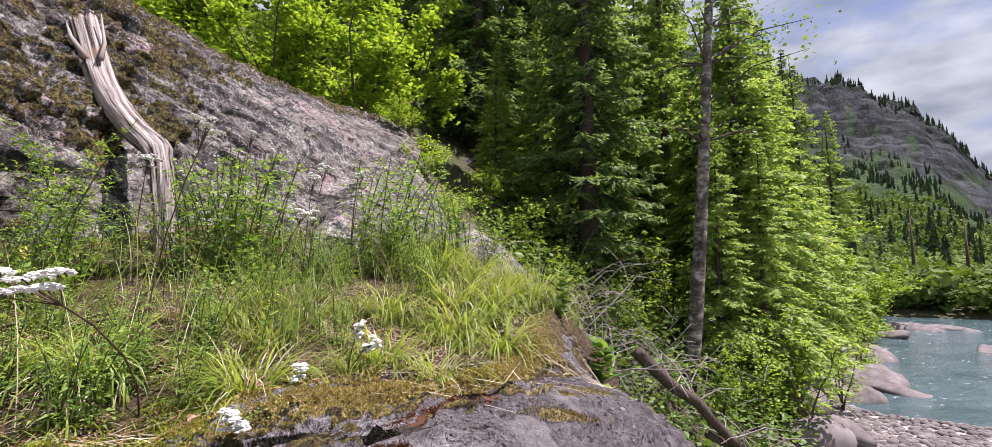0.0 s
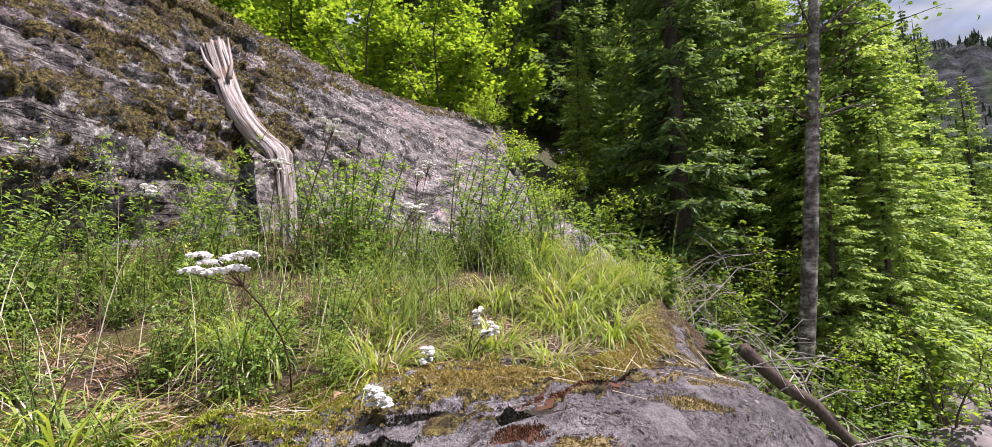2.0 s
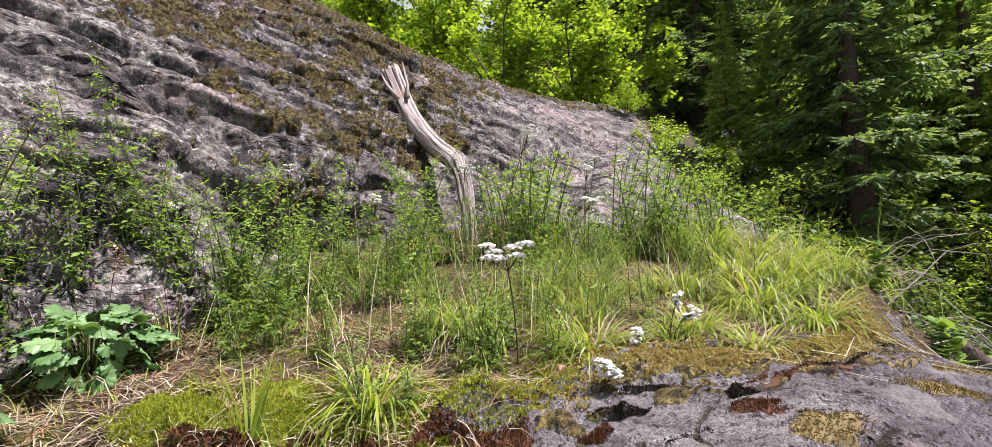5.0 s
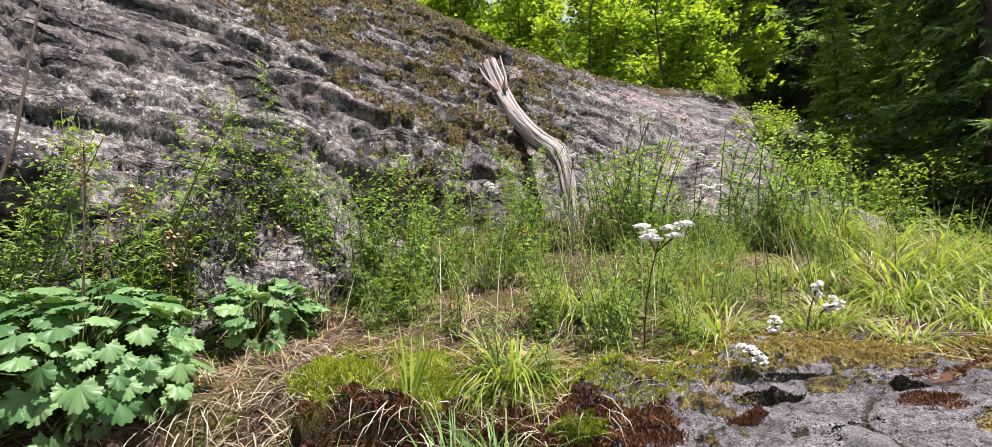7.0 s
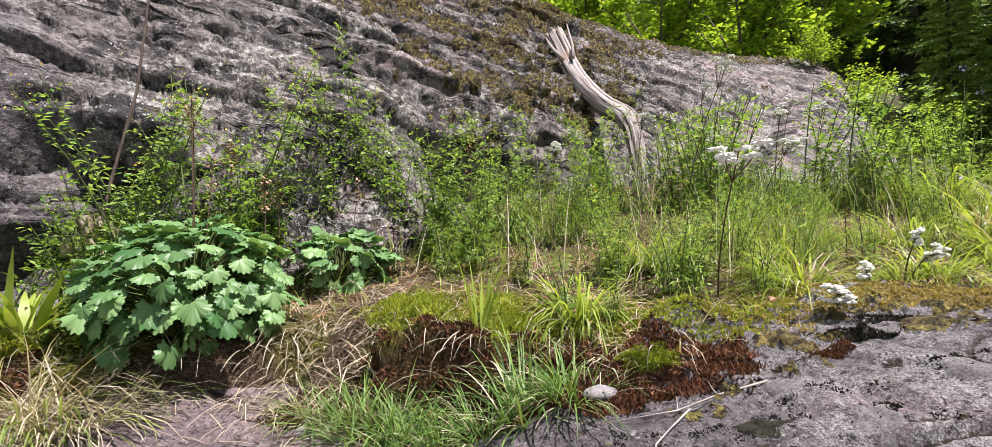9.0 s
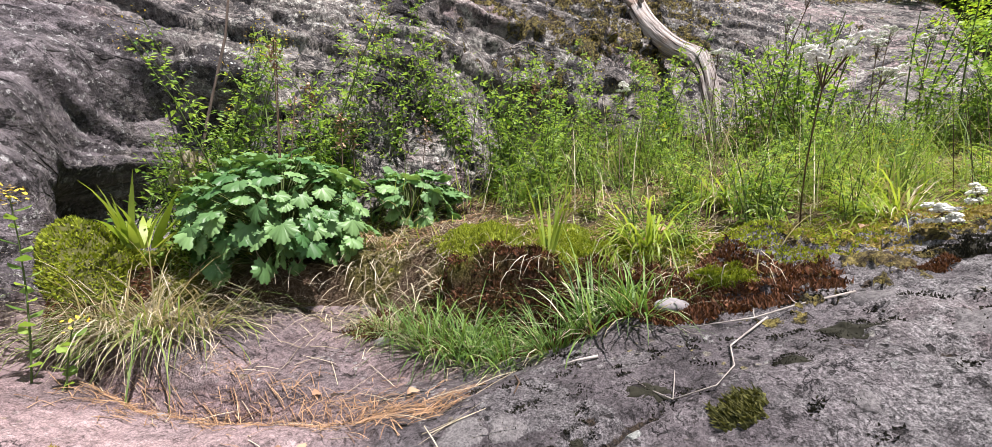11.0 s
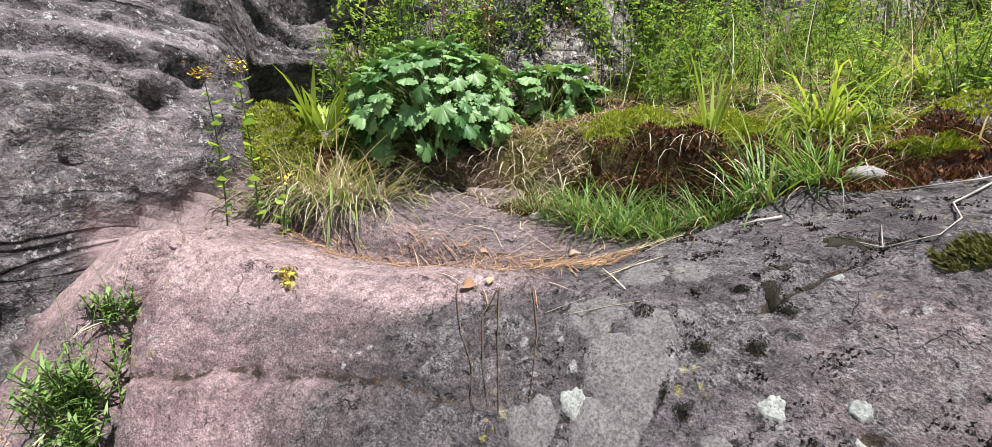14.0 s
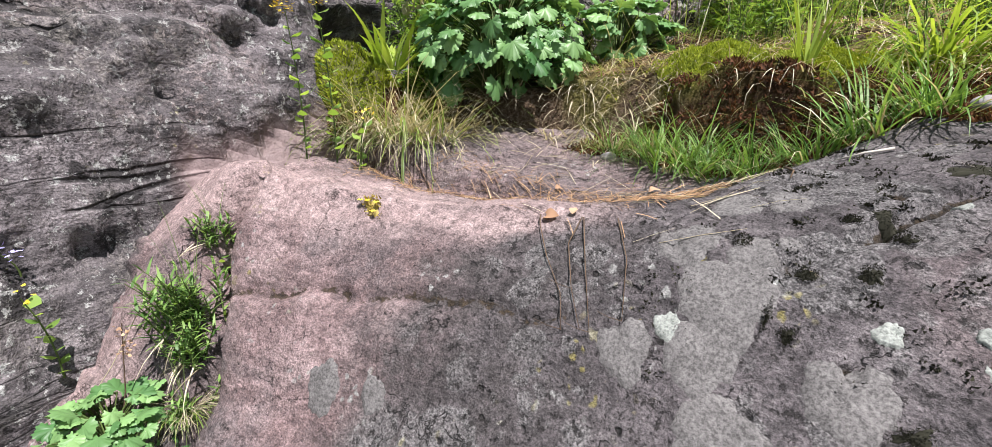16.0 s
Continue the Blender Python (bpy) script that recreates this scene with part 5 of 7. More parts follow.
# --- leafy herbs along the foot of the outcrop
def herb(name, seed, height, label, leaf=0.038, stems=3, flower=None, narrow=0.20, material=None):
    r = random.Random(seed)
    th = thing(name, label, "herb", group="leafy herbs")
    st, lf, fl = Buf(), Buf(), Buf()
    for s in range(stems):
        h = height * r.uniform(0.7, 1.0)
        a, lean = r.uniform(0, 6.283), r.uniform(0.05, 0.45)
        base = Vector((r.gauss(0, 0.02), r.gauss(0, 0.02), -0.02))
        pts = [base + Vector((math.cos(a) * lean * h * u * u, math.sin(a) * lean * h * u * u, h * u)) for u in (0, .25, .5, .75, 1)]
        st.tube(pts, [0.0026, 0.0023, 0.002, 0.0016, 0.001], 4, False)
        n = int(h / 0.019)
        for i in range(n):
            u = 0.08 + 0.90 * i / n
            j = min(3, int(u * 4))
            p = pts[j].lerp(pts[j + 1], u * 4 - j)
            aa = 2.4 * i + r.uniform(-.5, .5)
            twig_d = Vector((math.cos(aa), math.sin(aa), r.uniform(0.1, 1.0))).normalized()
            reach = leaf * (2.9 - 1.9 * u) * r.uniform(0.4, 1.2)
            for m in range(5):
                q = p + twig_d * reach * (0.15 + 0.85 * m / 4)
                side = aa + (1.0 if m % 2 else -1.0) * r.uniform(0.3, 1.3)
                dd = Vector((math.cos(side), math.sin(side), r.uniform(-0.5, 0.9))).normalized()
                size = leaf * (1.1 - 0.45 * u) * r.uniform(0.4, 1.1)
                w = dd.cross(Vector((r.gauss(0, .4), r.gauss(0, .4), 1))).normalized() * size * narrow
                lf.add([tuple(q), tuple(q + dd * size * 0.45 + w), tuple(q + dd * size - Vector((0, 0, size * .2))), tuple(q + dd * size * 0.45 - w)], [[0, 1, 2], [0, 2, 3]])
        if flower:
            for k in range(12):
                p = pts[-1] + Vector((r.gauss(0, .018), r.gauss(0, .018), r.gauss(-0.01, .022)))
                leaf_quad(fl, p, Vector((r.gauss(0, 1), r.gauss(0, 1), r.gauss(.3, .4))), Vector((0, 0, 1)), 0.006, r)
    tagged(part("stem", st, M_GSTALK, th), kind="stuff")
    tagged(part("foliage", lf, material or M_HERB, th, smooth=False), kind="stuff")
    if flower:
        tagged(part("blossom", fl, flower, th, "small yellow flower clusters", smooth=False), kind="stuff")
    return th


herb_a = place(herb("leafy_herb", 51, 0.50, "leafy green herb at the foot of the outcrop", 0.029, 4, None, 0.24), -0.75, 2.22)
herb_b = place(herb("leafy_herb", 52, 0.62, "tall leafy herb with yellowish tips", 0.030, 4, M_YELLOW, 0.22), -1.33, 1.50, 0, 1.05)
herb_c = place(herb("leafy_herb", 53, 0.40, "bushy bright green herb by the weathered snag", 0.027, 6, None, 0.26), 0.22, 2.72)
herb_d = place(herb("leafy_herb", 54, 0.34, "low feathery green herb on the ledge", 0.034, 6, None, 0.12), -0.45, 1.95)
r_ = random.Random(9)
foot = [(-1.42, 1.38), (-1.25, 1.55), (-1.1, 1.75), (-0.98, 1.95), (-0.85, 2.12), (-0.68, 2.3), (-0.5, 2.45), (-0.3, 2.6), (-0.1, 2.75), (0.12, 2.85), (0.35, 2.95), (0.6, 3.05), (0.9, 3.15)]
for i in range(150):
    k = r_.random() * (len(foot) - 1.001)
    j = int(k)
    x = foot[j][0] + (foot[j + 1][0] - foot[j][0]) * (k - j) + r_.gauss(0.10, 0.12)
    y = foot[j][1] + (foot[j + 1][1] - foot[j][1]) * (k - j) + r_.gauss(-0.10, 0.12)
    if soil(x, y) < -0.22 or y < edge_at(x) + 0.12 or (abs(x - 0.02) < 0.17 and y > 2.35) or (abs(x + 0.84) < 0.2 and 1.5 < y < 1.98):
        continue
    src = r_.choice((herb_a, herb_a, herb_b, herb_d) if x < 0.1 else (herb_c, herb_c, herb_d, herb_a))
    more(src, x, y, r_.uniform(0, 360), r_.uniform(0.45, 1.05) * (0.8 if x > 0.1 else 1), (r_.gauss(0, 7), r_.gauss(0, 7)))
for x, y, s in ((0.02, 2.66, 0.55), (-0.07, 2.72, 0.60), (0.10, 2.70, 0.70), (0.16, 2.78, 0.95), (-0.14, 2.68, 0.6), (0.24, 2.62, 0.9), (0.32, 2.70, 1.1), (0.40, 2.86, 1.1), (0.28, 2.85, 1.0), (0.95, 3.0, 1.2), (1.1, 3.2, 1.3), (0.85, 3.25, 1.2), (1.25, 3.05, 0.9), (1.4, 3.25, 0.9), (1.0, 2.85, 0.8), (1.5, 3.0, 0.8)):
    more(herb_c, x, y, s * 300, s * 1.35)
for x, y, s in ((-1.16, 1.60, 1.20), (-1.22, 1.52, 1.0), (-1.08, 1.68, 0.95), (-1.02, 1.74, 0.8), (-0.96, 1.84, 0.9), (-1.27, 1.42, 0.85), (-1.12, 1.66, 1.1), (-0.90, 1.95, 0.9), (-0.84, 2.02, 0.85)):
    more(herb_b if s > 0.88 else herb_a, x, y, s * 700, s, (r_.gauss(0, 5), r_.gauss(0, 5)))
for i in range(34):
    x, y = on_turf(r_, 0.40, 0.15, 1.35, 0.9) if i % 2 else on_turf(r_, 0.2, -0.75, 0.6, 0.6)
    if x is not None:
        more(herb_d if i % 3 else herb_c, x, y, r_.uniform(0, 360), r_.uniform(0.35, 0.75))


# --- yarrow
def yarrow(seed, height, spread_, label, lean=(0.0, 0.0)):
    """White flat flower clusters on a dark stalk with feathery leaves."""
    r = random.Random(seed)
    th = thing("yarrow", label, "wildflower", group="yarrow")
    st, fl, lf = Buf(), Buf(), Buf()
    top = Vector((lean[0], lean[1], height))
    pts = [Vector((lean[0] * u * u, lean[1] * u * u, height * u)) for u in (0, .25, .5, .75, 1)]
    st.tube(pts, [0.0022, 0.002, 0.0018, 0.0016, 0.0013], 5, False)
    for c in range(9):
        a, rr = r.uniform(0, 6.283), spread_ * math.sqrt(r.random())
        q = top + Vector((rr * math.cos(a), rr * math.sin(a), r.uniform(-0.022, 0.014)))
        st.tube([pts[3].lerp(pts[4], 0.5), q - Vector((0, 0, 0.004))], [0.0011, 0.0008], 3, False)
        cr = spread_ * 0.40
        for k in range(30):
            aa, rk = r.uniform(0, 6.283), cr * math.sqrt(r.random())
            p = q + Vector((rk * math.cos(aa), rk * math.sin(aa), 0.005 * (1 - (rk / cr) ** 2) + r.uniform(-.0012, .0012)))
            s = r.uniform(0.0026, 0.0042)
            n = 6
            rim = [tuple(p + Vector((s * math.cos(6.283 * i / n + k), s * math.sin(6.283 * i / n + k), r.uniform(-.001, .0006)))) for i in range(n)]
            low = tuple(p - Vector((0, 0, 0.004)))
            fl.add([tuple(p + Vector((0, 0, 0.0012)))] + rim + [low], [[0, 1 + i, 1 + (i + 1) % n] for i in range(n)] + [[7, 1 + (i + 1) % n, 1 + i] for i in range(n)])
    for i in range(7):
        u = 0.05 + 0.12 * i
        j = min(3, int(u * 4))
        p = pts[j].lerp(pts[j + 1], u * 4 - j)
        a = 2.4 * i
        for k in range(9):
            q = p + Vector((math.cos(a), math.sin(a), 0.45)) * 0.008 * k
            for s in (-1, 1):
                d = Vector((math.cos(a + s * 1.1), math.sin(a + s * 1.1), 0.3))
                e = q + d * 0.014 * (1 - k / 11)
                w = Vector((-d.y, d.x, 0)).normalized() * 0.0016
                lf.add([tuple(q - w), tuple(q + w), tuple(e)], [[0, 1, 2]])
    tagged(part("stalk", st, M_STALK, th), kind="stuff")
    tagged(part("flower_head", fl, M_WHITE, th, "flat white flower cluster", smooth=False), kind="stuff")
    tagged(part("leafage", lf, M_HERB, th, smooth=False), kind="stuff")
    return th


for i, (x, y, z, s, dx, dy) in enumerate((
        (0.165, 1.361, 2.950, 0.036, -0.03, -0.48), (0.257, 2.031, 3.345, 0.040, 0.12, -0.10), (0.019, 2.577, 3.350, 0.034, 0.03, -0.05),
        (0.512, 2.411, 3.178, 0.040, 0.10, -0.05), (0.60, 2.75, 3.42, 0.028, 0.05, 0.0), (0.55, 2.70, 3.36, 0.026, 0.02, -0.04),
        (-0.699, 2.50, 3.36, 0.024, 0.0, -0.1), (-0.92, 2.15, 3.15, 0.030, 0.02, -0.15), (-0.30, 2.35, 3.2, 0.026, 0.04, -0.1), (0.78, 2.95, 3.45, 0.026, 0.03, -0.05), (0.30, 3.0, 3.60, 0.030, 0.03, -0.1),
        (0.642, 1.856, 2.800, 0.020, 0.04, -0.02), (0.615, 1.862, 2.835, 0.014, 0.02, -0.02), (0.482, 1.775, 2.760, 0.020, -0.03, -0.06), (0.372, 1.60, 2.720, 0.024, -0.02, -0.06))):
    bx, by = x - dx, y - dy
    bz = spot(bx, by) - 0.01
    y_ = yarrow(60 + i, z - bz, s, "white yarrow in flower on a thin dark stalk" if z > 2.9 else "small white yarrow bent low over the rock", (dx, dy))
    y_.matrix_basis = pose(bx, by, bz)


# --- alumroot
def alum_leaf_mesh(seed, size):
    """A rounded leaf with scalloped lobes, dished along its veins."""
    r = random.Random(seed)
    b = Buf()
    n = 56
    vs = [(0, 0, 0)]
    for ring_u in (0.55, 1.0):
        for i in range(n):
            a = math.radians(-160 + 320 * i / (n - 1))
            lobe = 0.66 + 0.25 * abs(math.cos(a * 2.25)) ** 0.6
            if ring_u < 1:
                rr = size * 0.56 * (0.25 + 0.42 * lobe)
            else:
                rr = size * 0.56 * (lobe + (0.07 if i % 4 < 2 else -0.05) + r.uniform(-.02, .02))
            z = -0.16 * size * (ring_u ** 2) + 0.11 * size * ring_u * abs(math.cos(a * 2.25)) + 0.03 * size * r.uniform(-1, 1) * ring_u
            vs.append((size * 0.28 + rr * math.cos(a), rr * math.sin(a), z))
    fs = [[0, 1 + i, 2 + i] for i in range(n - 1)]
    fs += [[1 + i, 1 + n + i, 2 + n + i, 2 + i] for i in range(n - 1)]
    vs[0] = (size * 0.06, 0, 0)
    b.add(vs, fs)
    return b.mesh("leaf", M_ALUM)


ALUM_LEAVES = [alum_leaf_mesh(i, 0.062) for i in range(4)]


def alumroot(name, seed, radius, height, leaves, label, old=3):
    r = random.Random(seed)
    th = thing(name, label, "plant")
    st = Buf()
    for i in range(leaves):
        a = r.uniform(0, 6.283)
        el = math.asin(r.uniform(-0.62, 0.98))
        rr = radius * r.uniform(0.66, 1.06)
        p = Vector((rr * math.cos(a) * math.cos(el), rr * math.sin(a) * math.cos(el), max(-0.09, height * (0.40 + 0.60 * math.sin(el)))))
        mid = Vector((p.x * 0.45, p.y * 0.45, p.z * 0.75))
        st.tube([Vector((p.x * .08, p.y * .08, -0.01)), mid, p], [0.0022, 0.0018, 0.0014], 4, False)
        ob = part("leaf", r.choice(ALUM_LEAVES), None, th)
        ob.matrix_basis = Matrix.Translation(p) @ Euler((r.gauss(0, .32), max(0.0, 1.15 - el) * 0.75 + r.gauss(0.0, .30), a + r.gauss(0, .6))).to_matrix().to_4x4() @ Matrix.Scale(r.uniform(0.55, 1.15), 4)
    tagged(part("stem", st, M_GSTALK, th), kind="stuff")
    sd, ss = Buf(), Buf()
    for k in range(old):
        a = r.uniform(0, 6.283)
        top = Vector((0.05 * math.cos(a), 0.05 * math.sin(a), height * r.uniform(1.5, 2.1)))
        ss.tube([Vector((0, 0, 0)), top * 0.5 + Vector((0.01, 0, 0)), top], [0.0018, 0.0015, 0.0012], 4, False)
        for j in range(34):
            q = top - Vector((0, 0, 0.09 * r.random())) + Vector((r.gauss(0, .008), r.gauss(0, .008), 0))
            leaf_quad(sd, q, Vector((r.gauss(0, 1), r.gauss(0, 1), r.gauss(0, .6))), Vector((0, 0, 1)), 0.011, r)
    if old:
        tagged(part("old_stem", ss, M_STALK, th), kind="stuff")
        tagged(part("seed_mass", sd, M_SEED, th, "dry brown seed spikes", smooth=False), kind="stuff")
    return th


big = alumroot("alumroot_plant", 71, 0.205, 0.29, 340, "large rounded clump of scalloped green leaves", 3)
place(big, -1.01, 1.42, 0, 1.0, 0.0, z=2.57)
small = alumroot("alumroot_plant", 72, 0.135, 0.17, 130, "smaller clump of rounded scalloped green leaves", 1)
place(small, -0.86, 1.80, 0, 1.0, 0.01)


# ---- weathered snag ----
def grey_wood():
    k = Nodes("weathered_wood")
    n = k.t.nodes.new("ShaderNodeCombineXYZ")
    for i, key in enumerate(("grain_x", "grain_y", "grain_z")):
        k.put(k.attr(key), n.inputs[i])
    g = k.noise(3.4, 5, 0.65, co=n.outputs[0])
    col = k.ramp(g, (0.41, (0.030, 0.022, 0.018)), (0.46, (0.19, 0.16, 0.14)), (0.60, (0.46, 0.425, 0.39)))
    col = k.mix(k.ramp(k.noise(5, 4), (0.56, 0.0), (0.68, 0.45)), col, (0.30, 0.19, 0.12))
    return k.done(col, 0.9, g, 1.0, 0.02, 0.2)


M_GREYWOOD = grey_wood()


SNAG_LINE = [(0.012, 2.99, 3.03), (-0.0, 3.0, 3.199), (-0.016, 3.02, 3.309), (-0.04, 3.07, 3.428), (-0.083, 3.13, 3.521), (-0.178, 3.24, 3.613), (-0.294, 3.38, 3.754), (-0.414, 3.56, 3.952), (-0.573, 3.8, 4.313)]


def snag():
    """A bleached, split stump that leans against the outcrop, bent near its foot."""
    th = thing("snag", "bleached grey split dead trunk leaning on the outcrop", "dead tree")
    line = [Vector(v) for v in SNAG_LINE]
    rad = [0.033, 0.034, 0.037, 0.042, 0.047, 0.050, 0.057, 0.063, 0.062]
    b = Buf()
    steps, sides = 64, 34
    vs, fs = [], []
    for i in range(steps + 1):
        f = i / steps * (len(line) - 1)
        j = min(len(line) - 2, int(f))
        u = f - j
        c0, c1, c2, c3 = line[max(0, j - 1)], line[j], line[j + 1], line[min(len(line) - 1, j + 2)]
        p = 0.5 * (2 * c1 + (c2 - c0) * u + (2 * c0 - 5 * c1 + 4 * c2 - c3) * u * u + (3 * c1 - c0 - 3 * c2 + c3) * u ** 3)
        d = (c2 - c1).normalized()
        a = d.cross(Vector((0, -1, 0.3))).normalized()
        e = a.cross(d)
        rr = rad[j] * (1 - u) + rad[j + 1] * u
        s = i / steps
        for k in range(sides):
            t = 6.2832 * k / sides
            groove = 0.36 * float(pnoise(math.cos(t) * 2.4 + 3, math.sin(t) * 2.4, s * 1.8)) + 0.24 * float(pnoise(math.cos(t) * 6.5, math.sin(t) * 6.5, s * 2.5 + 4))
            split = -0.45 * math.exp(-((t - 4.6 - 0.4 * s) / 0.22) ** 2) * (0.3 + s) - 0.35 * math.exp(-((t - 3.5) / 0.16) ** 2) * s
            knot = 0.22 * math.exp(-((s - 0.47) / 0.05) ** 2) + 0.10 * math.exp(-((s - 0.25) / 0.06) ** 2)
            r2 = rr * (1 + groove + split + knot)
            q = p + a * math.cos(t) * r2 + e * math.sin(t) * r2
            if i == steps:
                q = q + d * (0.09 * float(pnoise(math.cos(t) * 2.5, math.sin(t) * 2.5, 7.0)) + 0.03 * math.sin(t * 3))
            vs.append(tuple(q))
    for i in range(steps):
        for k in range(sides):
            fs.append([i * sides + k, i * sides + (k + 1) % sides, (i + 1) * sides + (k + 1) % sides, (i + 1) * sides + k])
    end = len(vs)
    vs.append(tuple(line[-1] - (line[-1] - line[-2]).normalized() * 0.05))
    fs += [[steps * sides + k, steps * sides + (k + 1) % sides, end] for k in range(sides)]
    b.add(vs, fs)
    trunk = part("trunk", b, M_GREYWOOD, th)
    ring = np.arange(len(vs))
    ang, along = 6.2832 * (ring % sides) / sides, (ring // sides) / steps
    for key, val in (("grain_x", np.cos(ang + 0.5 * along)), ("grain_y", np.sin(ang + 0.5 * along)), ("grain_z", along * 1.3)):
        trunk.data.attributes.new(key, "FLOAT", "POINT").data.foreach_set("value", val.astype(np.float32))
    sp = Buf()
    sp.tube([(-0.40, 3.50, 4.02), (-0.42, 3.60, 4.14), (-0.47, 3.68, 4.33)], [0.014, 0.010, 0.003], 5)
    sp.tube([(-0.47, 3.55, 4.03), (-0.56, 3.62, 4.15), (-0.62, 3.72, 4.27)], [0.016, 0.011, 0.003], 5)
    part("splinter", sp, M_GREYWOOD, th)
    return th


snag()


# ---- birch ----
def birch_bark():
    k = Nodes("birch_bark")
    ring = k.noise(1.0, 6, 0.7, co=k.stretch((6, 6, 11)))
    col = k.ramp(ring, (0.36, (0.030, 0.025, 0.021)), (0.50, (0.16, 0.14, 0.122)), (0.66, (0.42, 0.395, 0.36)))
    blot = k.ramp(k.noise(3.2, 6, 0.7), (0.48, 0.0), (0.58, 0.8))
    col = k.mix(blot, col, (0.035, 0.028, 0.022))
    return k.done(col, 0.85, ring, 0.9, 0.02, 0.25)


def birch():
    r = random.Random(81)
    th = thing("birch_tree", "slender leaning birch with blotched pale bark", "tree")
    bx, by = at_bearing(46.3, 7.9)
    bz = float(ground_z(bx, by)) - 0.1
    tr, lm, cr = Buf(), Buf(), Buf()
    pts = []
    for i in range(13):
        u = i / 12
        pts.append(Vector((bx + 0.10 * u + 0.35 * u ** 0.7 * 1.2, by - 0.10 * u - 0.3 * u ** 0.7, bz + 7.6 * u)))
    tr.tube(pts, [0.115 - 0.065 * (i / 12) for i in range(13)], 14)
    for k in range(30):
        u = r.uniform(0.50, 1.0)
        j = min(11, int(u * 12))
        p = pts[j]
        a = r.uniform(0, 6.283)
        if k < 12:
            a = r.uniform(-0.9, 0.6)
        L = r.uniform(0.6, 1.7)
        e = p + Vector((math.cos(a), math.sin(a), r.uniform(-0.05, 0.7))) * L
        m = p.lerp(e, 0.5) + Vector((0, 0, 0.12 * L))
        lm.tube([p, m, e], [0.018, 0.011, 0.003], 5, False)
        for c in range(46):
            t = r.uniform(0.3, 1.1)
            q = (p.lerp(m, t * 2) if t < .5 else m.lerp(e, t * 2 - 1)) + Vector((r.gauss(0, .14), r.gauss(0, .14), r.gauss(-.06, .13)))
            leaf_quad(cr, q, Vector((r.gauss(0, 1), r.gauss(0, 1), r.gauss(-.5, .5))), Vector((r.gauss(0, .5), r.gauss(0, .5), 1)), r.uniform(0.05, 0.085), r)
    part("trunk", tr, birch_bark(), th)
    tagged(part("branchwork", lm, M_BARK, th), kind="stuff")
    tagged(part("crown", cr, M_LEAF2, th, smooth=False), kind="stuff")
    return th


birch()


# ---- small things on the slab ----
def lichen_material(name, dark, light):
    k = Nodes(name)
    v = k.noise(260, 4, 0.8)
    col = k.mix(k.ramp(v, (0.38, 0.0), (0.60, 1.0)), dark, light)
    col = k.mix(0.6, col, k.ramp(k.noise(40, 5, 0.75), (0.3, 0.5), (0.7, 1.35)), "MULTIPLY")
    return k.done(col, 0.9, v, 0.5, 0.003, 0.2)


M_LICHEN = lichen_material("grey_crust_lichen", (0.058, 0.054, 0.053), (0.160, 0.151, 0.147))
M_LICHENW = lichen_material("pale_green_lichen", (0.13, 0.138, 0.127), (0.295, 0.31, 0.282))
M_BLACKMOSS = leaf_material("black_moss", (0.006, 0.006, 0.004), (0.026, 0.025, 0.012), 0.9, 0.1)
M_PADMOSS = leaf_material("olive_moss", (0.030, 0.034, 0.007), (0.13, 0.13, 0.030), 0.8, 0.2)


def on_surface(x, y, up=0.0):
    p, n = slope_at(x, y)
    return p + n * up


def lichen(x, y, rad, material, label, seed):
    """A thin crust that follows the rock, with a lobed rim."""
    r = random.Random(seed)
    p, n = slope_at(x, y)
    n = Vector((0.0, -0.62, 0.78)).lerp(n, 0.35).normalized()
    a = n.cross(Vector((0, 1, 0.2))).normalized()
    b = n.cross(a)
    buf, rings, m = Buf(), 5, 48
    vs, fs = [], []
    ph = r.uniform(0, 9)
    for i in range(rings + 1):
        for k in range(m):
            t = 6.2832 * k / m
            rim = 1 + 0.10 * math.sin(3 * t + ph) + 0.07 * math.sin(5 * t + ph * 2) + 0.05 * math.sin(11 * t + ph * 3) + 0.03 * math.sin(17 * t + ph)
            q = p + (a * math.cos(t) + b * math.sin(t)) * rad * rim * i / rings
            s = on_surface(q.x, q.y)
            vs.append(tuple(s + n * (0.0026 if i < rings else -0.002)))
    for i in range(rings):
        for k in range(m):
            fs.append([i * m + k, (i + 1) * m + k, (i + 1) * m + (k + 1) % m, i * m + (k + 1) % m])
    buf.add(vs, fs)
    ob = part("lichen", buf, material)
    return tagged(ob, label, "lichen", group="lichen crusts")


for i, (x, y, rad, pale) in enumerate((
        (-0.327, 0.876, 0.034, 0), (-0.291, 0.904, 0.026, 1), (-0.250, 0.895, 0.040, 0), (-0.246, 0.945, 0.055, 0), (-0.310, 0.992, 0.040, 0), (-0.236, 0.995, 0.028, 0),
        (-0.104, 0.958, 0.022, 1), (-0.037, 0.977, 0.017, 1), (-0.026, 0.955, 0.020, 1), (-0.206, 1.019, 0.013, 0), (-0.280, 1.070, 0.034, 0), (-0.225, 1.085, 0.026, 0),
        (-0.212, 0.845, 0.045, 0), (-0.12, 0.905, 0.040, 0), (-0.676, 0.69, 0.030, 0), (-0.60, 0.72, 0.02, 0), (-0.07, 1.10, 0.016, 1), (0.08, 1.08, 0.022, 1), (0.16, 1.14, 0.014, 0),
        (0.30, 1.27, 0.03, 0), (0.45, 1.36, 0.035, 0), (0.86, 1.45, 0.05, 0), (1.0, 1.55, 0.04, 0), (0.22, 1.36, 0.03, 0))):
    lichen(x, y, rad * (0.60 if pale else 1.0), M_LICHENW if pale else M_LICHEN, "pale greenish crust of lichen on the slab" if pale else "grey granular disc of lichen on the slab", i)


